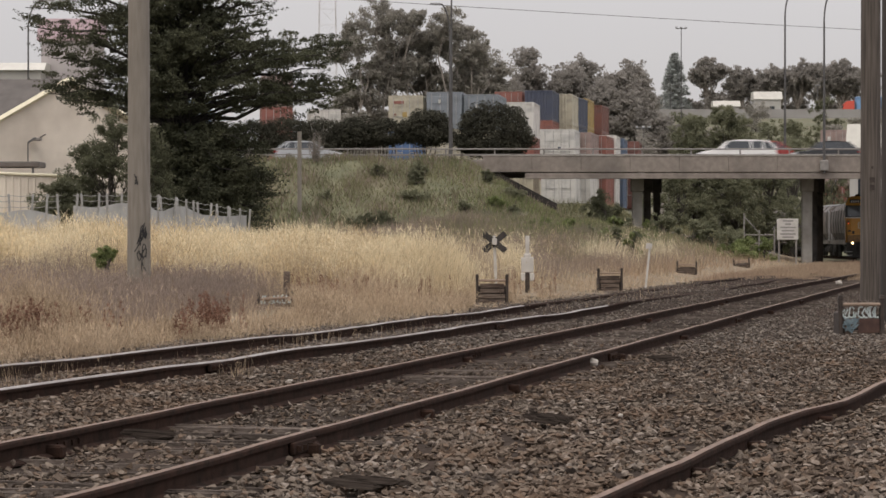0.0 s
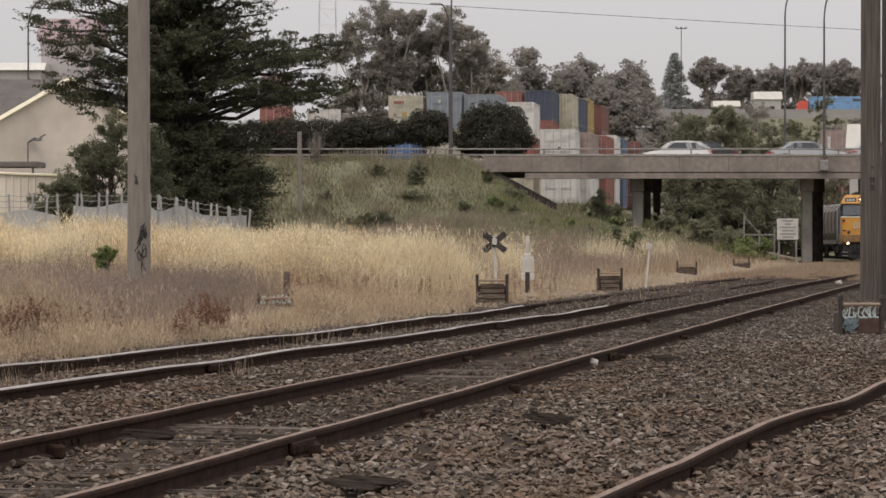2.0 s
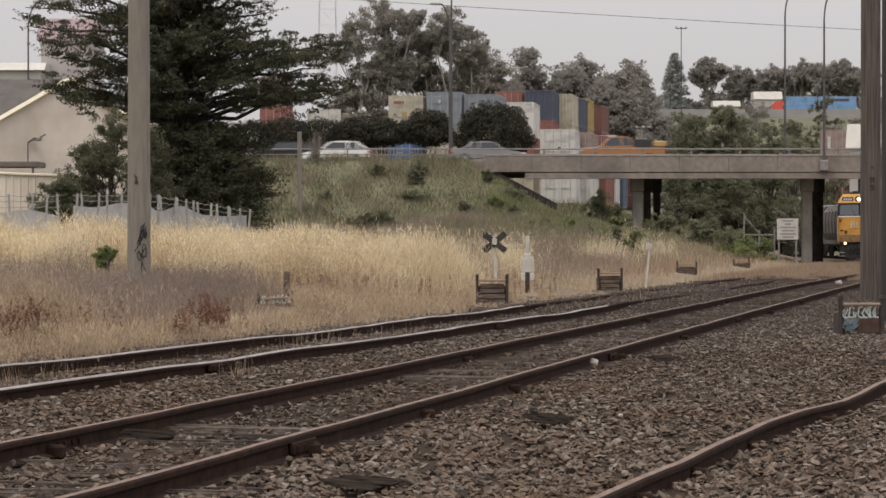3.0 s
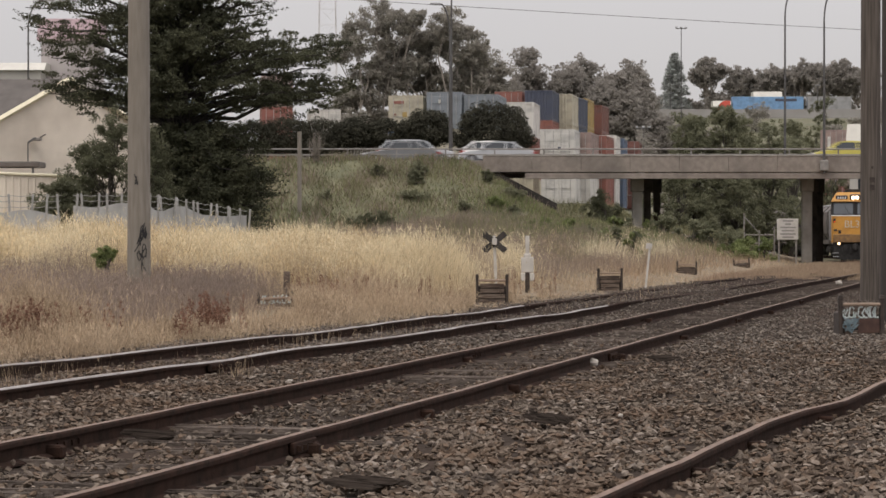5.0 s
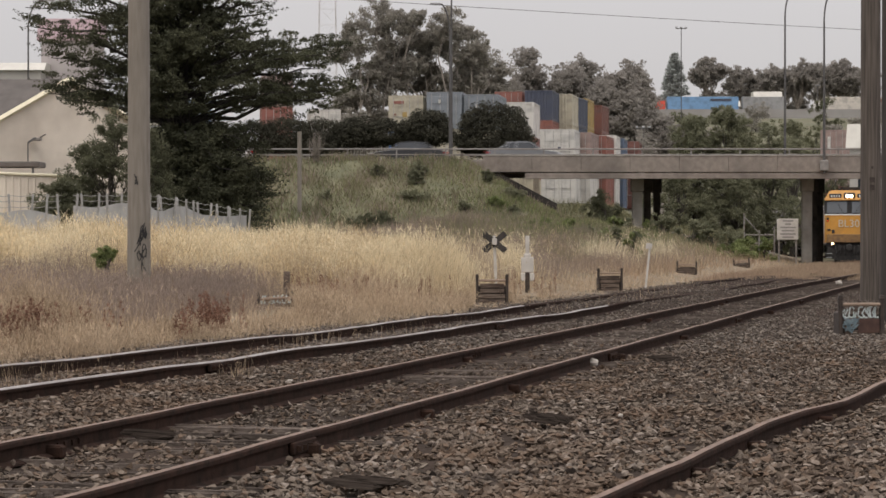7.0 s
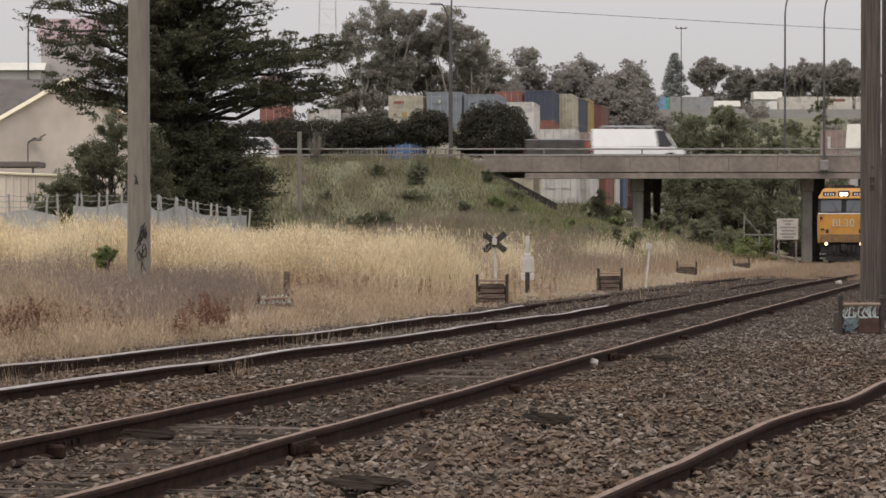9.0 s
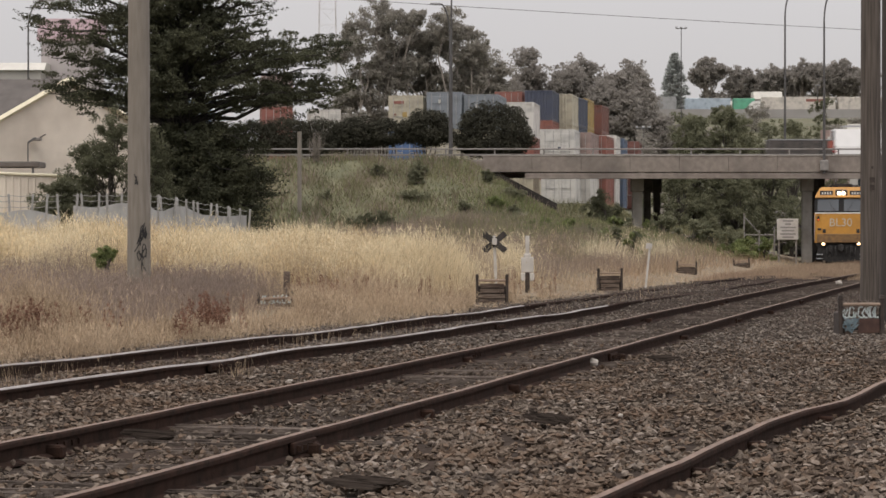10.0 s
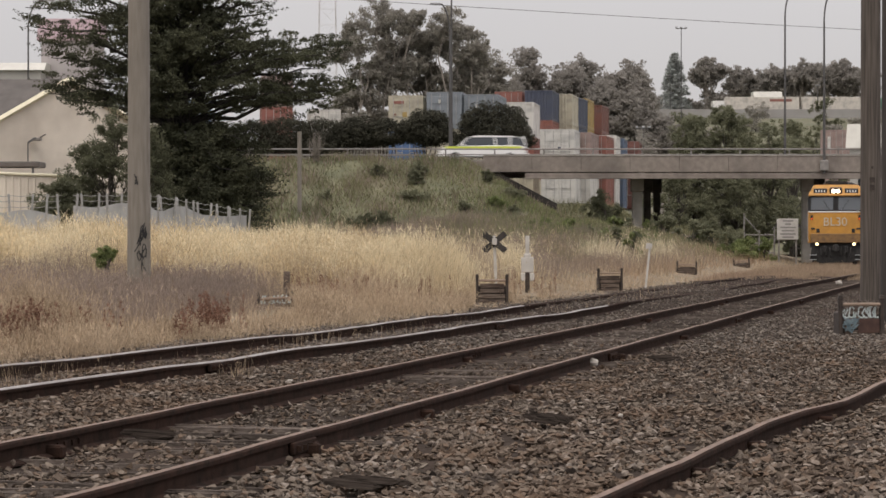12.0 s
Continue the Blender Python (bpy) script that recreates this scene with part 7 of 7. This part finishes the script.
def shed(x, y, z, w, d, h, rise, wall, roof, label, yaw=0, trim=None):
    t = thing("distant_shed", label, "building", pose(x, y, z, 0, 0, yaw))
    bm = bmesh.new()
    box(bm, w, d, h, 0, 0, h / 2)
    part("wall", bm, wall, t)
    bm = bmesh.new()
    prism(bm, [(-d / 2 - 0.3, h), (d / 2 + 0.3, h), (d / 2 - 0.8, h + rise), (-d / 2 + 0.8, h + rise)], w + 0.6, axis="x", at=-w / 2 - 0.3)
    part("roof", bm, roof, t)
    for k in range(int(w / 2.2)):
        bm = bmesh.new()
        box(bm, 1.0, 0.06, h * 0.4, -w / 2 + 1.2 + k * 2.2, -d / 2 - 0.02, h * 0.55)
        part("window", bm, M_GLASS, t)
    return t


M_PALEWALL = mat("pale_shed_wall", (0.36, 0.345, 0.315), (0.43, 0.415, 0.38), scale=1, rough=0.8, stain=(0.34, 0.32, 0.29), stain_scale=0.5)
M_PALEROOF = mat("pale_sheet_roof", (0.45, 0.43, 0.38), (0.53, 0.51, 0.45), scale=1, rough=0.6)
M_GREENROOF = mat("pale_green_roof", (0.36, 0.50, 0.43), (0.42, 0.56, 0.48), scale=1, rough=0.6)
green_shed = shed(-35.6, 212, 4.0, 12, 8, 9.9, 0.6, M_PALEWALL, M_PALEROOF, "pale building with a small green gable panel")
shed(-28.0, 214, 4.0, 4.0, 6, 12.3, 1.7, mat("pale_mauve_block", (0.36, 0.325, 0.315), (0.43, 0.395, 0.38), scale=1, rough=0.9, stain=(0.27, 0.24, 0.23)), mat("dusty_pink_roof", (0.30, 0.215, 0.225), (0.36, 0.265, 0.275), scale=1, rough=0.7), "tall pale block with a dusty pink roof")
bm = bmesh.new()
prism(bm, [(-6.0, 9.1), (-3.7, 9.1), (-4.6, 9.8), (-6.0, 9.8)], 0.12, at=-4.2)
part("gable_panel", bm, M_GREENROOF, green_shed, "pale green panel")
shed(39.2, 236, 0.6, 9.5, 8, 8.4, 2.0, M_PALEWALL, M_PALEROOF, "cream shed with a pale hipped roof", yaw=-15)
shed(65.8, 575, 24.2, 5.2, 6, 5.6, 1.6, M_PALEWALL, M_PALEROOF, "pale house on the far hill")
shed(58.0, 580, 24.2, 5.0, 5, 4.4, 1.2, M_PALEWALL, M_PALEROOF, "small pale house on the far hill")

# ---- fence with white shade cloth ----
M_CLOTH = mat("white_shade_cloth", (0.34, 0.335, 0.32), (0.44, 0.435, 0.42), scale=1.2, rough=0.9, stain=(0.30, 0.28, 0.26), stain_scale=0.8, stain_amount=0.5, thin=0.25)
M_CPOST = mat("pale_fence_post", (0.26, 0.25, 0.235), (0.34, 0.33, 0.31), scale=5, rough=0.9)
fence = thing("yard_fence", "wire fence of pale posts hung with white shade cloth", "fence", kind="structure")
bm = bmesh.new()
box(bm, 0.09, 0.09, 2.8, 0, 0, 1.1, bevel=0.01)
post_me = mesh_of(bm, "post", M_CPOST)


def fence_run(a, b, n, cloth_h, sd, sink=0.0):
    a, b = Vector((a[0], a[1], 0)), Vector((b[0], b[1], 0))
    r = random.Random(sd)
    tops = []
    for i in range(n + 1):
        p = a.lerp(b, i / n)
        z = float(ground_z(p.x, p.y)) - sink * i / n
        po = new("post", post_me)
        po.parent = fence
        po.matrix_world = pose(p.x, p.y, z, r.uniform(-3, 3), r.uniform(-5, 5), 0)
        tops.append(Vector((p.x, p.y, z)))
    for h in (1.5, 1.95, 2.2, 2.42):
        bm = bmesh.new()
        for p, q in zip(tops, tops[1:]):
            m_ = (p + q) / 2 + Vector((0, 0, h - 0.04))
            sweep(bm, [p + Vector((0, 0, h)), m_, q + Vector((0, 0, h))], 0.012, seg=4)
        part("wire", bm, M_CPOST, fence)
    bm = bmesh.new()
    cols = []
    for i in range(n * 4 + 1):
        q = i / (n * 4)
        p = a.lerp(b, q)
        z = float(ground_z(p.x, p.y)) - sink * q
        t = cloth_h * (0.9 + 0.22 * noise.noise((p.x * 0.6, p.y * 0.2, sd)))
        bulge = 0.10 * math.sin(q * n * math.pi * 2) + 0.08 * noise.noise((p.x * 2, p.y, 1))
        cols.append([bm.verts.new((p.x, p.y - 0.08 - bulge * k * (1 - k) * 4, z + t * k)) for k in (0, 0.25, 0.5, 0.75, 1.0)])
    for c, d in zip(cols, cols[1:]):
        for k in range(4):
            bm.faces.new((c[k], d[k], d[k + 1], c[k + 1]))
    part("shade_cloth", bm, M_CLOTH, fence, "sagging white shade cloth", smooth=True)


fence_run((-15.3, 117), (-12.3, 116.5), 6, 2.25, 2)
fence_run((-12.1, 116.5), (-9.1, 131), 14, 2.3, 3, sink=0.5)
fence_run((-22.0, 118), (-15.9, 117.5), 9, 1.9, 4)

# ---- highway on the far hill, with trucks ----
M_BARRIER = mat("highway_barrier", (0.26, 0.25, 0.235), (0.33, 0.315, 0.30), scale=0.6, rough=0.9, stain=(0.18, 0.165, 0.15), stain_scale=0.3)
HWY = 24.6
bm = bmesh.new()
box(bm, 440, 0.5, 0.9, 235, 541, HWY + 0.4)
solid("highway_barrier", bm, M_BARRIER, "grey concrete barrier along the far highway", "barrier", kind="structure")
bm = bmesh.new()
box(bm, 440, 14, 0.7, 235, 549, HWY - 0.3)
solid("highway_road", bm, M_ASPHALT, "far grey highway on the hill", "road", kind="structure")
bm = bmesh.new()
box(bm, 60, 0.5, 1.6, 62, 500, float(ground_z(60, 500)) + 0.6)
solid("retaining_wall", bm, M_BARRIER, "long grey retaining wall below the highway", "wall", kind="structure")


def truck(cab_col, boxes, label, name="semi_trailer"):
    """Cab front at x = 0, trailers towards +x. Boxes: (start, length, height, colour)."""
    t = thing(name, label, "truck", group="trucks on the highway")
    bm = bmesh.new()
    prism(bm, [(0, 0.9), (0.05, 1.7), (0.35, 2.9), (0.9, 3.4), (2.3, 3.5), (2.3, 0.9)], 2.4, at=-1.2)
    part("cab", bm, paint(*cab_col), t)
    bm = bmesh.new()
    box(bm, 0.06, 2.1, 0.8, 0.18, 0, 2.2)
    part("windscreen", bm, M_GLASS, t)
    for i, (st_, ln, hh, col) in enumerate(boxes):
        bm = bmesh.new()
        box(bm, ln, 2.45, hh, st_ + ln / 2, 0, 4.25 - hh / 2, bevel=0.05)
        tr = part("trailer_box", bm, cont_paint(*col), t)
        for k in range(int(ln / 1.5)):
            bm = bmesh.new()
            box(bm, 0.06, 0.03, hh - 0.2, st_ + 0.8 + k * 1.5, -1.235, 4.25 - hh / 2)
            part("side_rib", bm, cont_paint(*col), tr)
        bm = bmesh.new()
        box(bm, ln * 0.3, 0.02, 0.5, st_ + ln * (0.75 if i == 0 else 0.3), -1.24, 3.6)
        part("marking", bm, cont_paint(*(NAVY if col[0] == "truck_blue" else RUST)) if i == 0 else cont_paint(*col), tr, "plain coloured marking")
        for k in (0.72, 0.8, 0.88):
            wheel(t, st_ + ln * k, -1.0, 0.5, 0.3)
            wheel(t, st_ + ln * k, 1.0, 0.5, 0.3)
        bm = bmesh.new()
        box(bm, ln, 0.9, 0.25, st_ + ln / 2, 0, 1.0)
        part("chassis", bm, M_DARK, t)
    wheel(t, 0.9, -1.05, 0.5, 0.3)
    wheel(t, 0.9, 1.05, 0.5, 0.3)
    return t


TBLUE, TCREAM, TGREY = ("truck_blue", (0.15, 0.28, 0.45)), ("truck_cream", (0.50, 0.46, 0.40)), ("truck_grey", (0.26, 0.26, 0.255))
TRUCK_A = truck(("truck_red", (0.55, 0.07, 0.04)), [(2.7, 13.7, 3.0, TBLUE), (17.2, 8.4, 2.9, TGREY)], "red truck hauling a blue trailer and grey trailer")
TRUCK_C = truck(("truck_white", (0.66, 0.64, 0.60)), [(2.6, 14.2, 3.2, TCREAM), (17.4, 11.6, 3.2, TCREAM)], "cream road train with long pale trailers")
TRUCK_D = truck(("truck_white", (0.66, 0.64, 0.60)), [(2.7, 4.2, 2.9, ("truck_green", (0.10, 0.34, 0.21))), (7.4, 8.8, 2.8, ("truck_pale_blue", (0.34, 0.40, 0.44)))], "white truck with a green and a pale blue box")
SHARE = 5000 / 545


def walk_trucks():
    for ob, rows, y, turn, off in (
            (TRUCK_A, ((0, 1514), (1.5, 1453), (3, 1388), (5, 1295), (6, 1241), (7, 1180), (9, 1052), (12, 850)), 545, 0, 2.7),
            (TRUCK_C, ((0, 1700), (3, 1592), (5, 1520), (6, 1476), (7, 1436), (9, 1354), (10, 1324), (11, 1293), (12, 1260)), 546, 0, 0),
            (TRUCK_D, ((0, 1000), (5, 1005), (7, 1040), (8, 1125), (9, 1242), (10, 1366), (11, 1492), (12, 1620)), 551.5, 180, 0)):
        walk(ob, [(float(t), pose((p - 784) / SHARE - off, y, HWY + 0.06, 0, 0, turn)) for t, p in rows])
# ---- loose ballast stones ----
M_STONE = mat("ballast_stone", (0.055, 0.043, 0.035), (0.13, 0.105, 0.088), scale=16, rough=0.97, island=0.25, bump=0.4, bump_scale=50, spec=0.08,
              palette=((0.048, 0.039, 0.032), (0.132, 0.106, 0.083), (0.17, 0.137, 0.107), (0.078, 0.062, 0.050), (0.15, 0.107, 0.076), (0.195, 0.160, 0.128), (0.14, 0.112, 0.088), (0.132, 0.092, 0.066), (0.105, 0.084, 0.067), (0.215, 0.181, 0.151)),
              stain=(0.115, 0.074, 0.048), stain_scale=0.5, stain_amount=0.6)


def stones(name, n, rng, y0, y1, size, simple=False, material=None):
    # a crushed stone: broad uneven shoulder, blunt top, narrower foot
    iv = np.array([(1.15 * math.cos(q), 1.15 * math.sin(q), 0.15) for q in (0, 1.57, 3.14, 4.71)] + [(0.45, 0.3, 0.8), (-0.45, -0.35, 0.7), (0.0, 0.0, -1.0)], float)
    fi = np.array([(0, 1, 4), (1, 2, 5), (1, 5, 4), (2, 3, 5), (3, 0, 4), (3, 4, 5), (1, 0, 6), (2, 1, 6), (3, 2, 6), (0, 3, 6)])
    if simple:
        iv = np.array([(1.2 * math.cos(q), 1.2 * math.sin(q), 0.2) for q in (0, 2.1, 4.2)] + [(0.15, 0.1, 0.62), (0.0, 0.0, -0.9)], float)
        fi = np.array([(0, 1, 3), (1, 2, 3), (2, 0, 3), (1, 0, 4), (2, 1, 4), (0, 2, 4)])
    ys = (1 / y0 + rng.random(n) * (1 / y1 - 1 / y0)) ** -1
    xs = rng.uniform(-0.168, 0.168, n) * ys
    d = line_x(ys) - xs
    m = main_x(ys) - xs
    patch = np.array([noise.noise((float(a) * 0.5, float(b) * 0.25, 9.0)) for a, b in zip(xs, ys)])
    keep = (d < 3.4 + 1.0 * patch) & ~((ys > 88) & (m > 1.4)) & ~((np.abs(m) < 0.74) & (rng.random(n) < 0.68))
    for off in (-0.82, 0.82):
        keep &= np.abs(m - off) > 0.075 + 0.05 * patch
        keep &= np.abs(d - off) > 0.075 + 0.05 * patch
    keep &= np.abs(np.interp(ys, SIDING_Y, SIDING_X) - xs) > 0.06
    xs, ys = xs[keep], ys[keep]
    # hollows where the dark bed shows
    fine = np.array([noise.noise((float(a) * 5.0, float(b) * 2.6, 2.0)) + 0.6 * noise.noise((float(a) * 12.0, float(b) * 6.0, 4.0)) for a, b in zip(xs, ys)])
    xs, ys = xs[fine > -0.16], ys[fine > -0.16]
    k = len(xs)
    s = size * (0.5 + 1.3 * rng.random(k) ** 2.2)
    sc = np.stack([s, s * rng.uniform(0.55, 1.0, k), s * rng.uniform(0.45, 0.92, k)], 1)
    a = rng.uniform(0, 2 * np.pi, k)
    tilt = rng.normal(size=k) * 0.42
    v = iv[None] * (1 + 0.24 * rng.normal(size=(k, len(iv), 3))) * sc[:, None]
    ct, st = np.cos(tilt)[:, None], np.sin(tilt)[:, None]
    x1, z1 = v[..., 0] * ct - v[..., 2] * st, v[..., 0] * st + v[..., 2] * ct
    ca, sa = np.cos(a)[:, None], np.sin(a)[:, None]
    x2, y2 = x1 * ca - v[..., 1] * sa, x1 * sa + v[..., 1] * ca
    zz = ground_z(xs, ys) - 0.004 + sc[:, 2] * rng.uniform(0.2, 1.7, k)
    verts = np.stack([x2 + xs[:, None], y2 + ys[:, None], z1 + zz[:, None]], -1).reshape(-1, 3)
    faces = (np.arange(k)[:, None, None] * len(iv) + fi[None]).reshape(-1, 3)
    return soup(name, verts, faces, material or M_STONE, "loose grey-brown railway ballast stones", "ballast", "stuff")


s_rng = np.random.default_rng(8)
stones("ballast", 76000, s_rng, 12.5, 22, 0.0186)
stones("ballast", 100000, s_rng, 22, 40, 0.0205, True)
# far stones: lighter, greyer copy of the ballast stone colours
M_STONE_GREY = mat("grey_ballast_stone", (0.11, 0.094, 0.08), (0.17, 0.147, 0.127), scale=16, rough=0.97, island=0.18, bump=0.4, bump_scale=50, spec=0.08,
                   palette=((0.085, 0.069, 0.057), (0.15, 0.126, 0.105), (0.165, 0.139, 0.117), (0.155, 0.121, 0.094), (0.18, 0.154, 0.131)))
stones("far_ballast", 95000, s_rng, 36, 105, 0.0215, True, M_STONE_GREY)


# ---- odd pieces lying about ----
def rock(x, y, r, material, label, seed):
    rng = np.random.default_rng(seed)
    bm = bmesh.new()
    bmesh.ops.create_icosphere(bm, subdivisions=2, radius=r)
    for v in bm.verts:
        v.co *= 1 + 0.35 * noise.noise(v.co / r * 1.3 + Vector((seed, 0, 0)))
        v.co.z *= 0.75
    return solid("pale_stone", bm, material, label, "stone", m=pose(x, y, r * 0.55 + 0.03))


M_PALESTONE = mat("pale_limestone", (0.27, 0.24, 0.205), (0.38, 0.345, 0.30), scale=9, bump=0.5, rough=0.9)
rock(1.66, 31.6, 0.075, M_PALESTONE, "pale stone lying beside the rail", 1)
rock(-1.52, 28.0, 0.03, M_PALESTONE, "small white stone beside the rail", 2)
rock(12.4, 88.5, 0.11, M_PALESTONE, "white stone between the rails", 3)
rock(1.42, 22.6, 0.02, M_PALESTONE, "small pale stone in ballast", 4)


M_DRIFT = mat("weathered_split_timber", (0.015, 0.012, 0.010), (0.075, 0.06, 0.05), scale=30, stretch=(0.12, 3, 3), rough=1.0, spec=0.02, local=True, bump=0.8, bump_scale=20)


def driftwood(x, y, length, w, yaw, seed, label):
    """A torn length of old sleeper: long split slivers at uneven heights, some broken short."""
    r = random.Random(seed)
    t = thing("broken_sleeper", label, "timber", pose(x, y, 0.07, 0, 2, yaw))
    for k in range(9):
        ln, th = length * r.uniform(0.3, 0.55), w * r.uniform(0.06, 0.12)
        cx, cy = r.uniform(-0.18, 0.18) * length, (k - 4) * w * 0.11
        z = 0.02 * math.cos((k - 4) * 0.35) + r.uniform(-0.008, 0.012)
        bm = bmesh.new()
        rings = []
        for q in (-1, -0.8, -0.3, 0.25, 0.75, 1):
            f = (1 - abs(q) ** 6) * 0.85 + 0.15
            o, u = r.uniform(-0.3, 0.3) * th, r.uniform(-0.006, 0.006)
            rings.append([bm.verts.new((cx + q * ln, cy + o + a * th * f, z + u + b * 0.02 * f)) for a, b in ((-1, -1), (1, -1), (0.8, 0.8), (-0.7, 1))])
        for a, b in zip(rings, rings[1:]):
            for i in range(4):
                bm.faces.new((a[i], a[(i + 1) % 4], b[(i + 1) % 4], b[i]))
        bm.faces.new(rings[0])
        bm.faces.new(rings[-1][::-1])
        o = part("splinter", bm, M_DRIFT, t)
        o.matrix_basis = pose(0, 0, 0, 0, r.uniform(-2, 2), r.uniform(-5, 5))


driftwood(0.82, 21.6, 0.50, 0.16, -58, 1, "splintered piece of old sleeper on ballast")
driftwood(-0.42, 16.0, 0.38, 0.22, -30, 2, "weathered end of a broken sleeper")
driftwood(-2.05, 19.8, 0.34, 0.08, -18, 3, "loose strip of old sleeper wood")
driftwood(2.55, 32.6, 0.30, 0.10, 4, 4, "small dark scrap of timber on ballast")
def motions():
    walk_train()
    walk_traffic()
    walk_trucks()


motions()
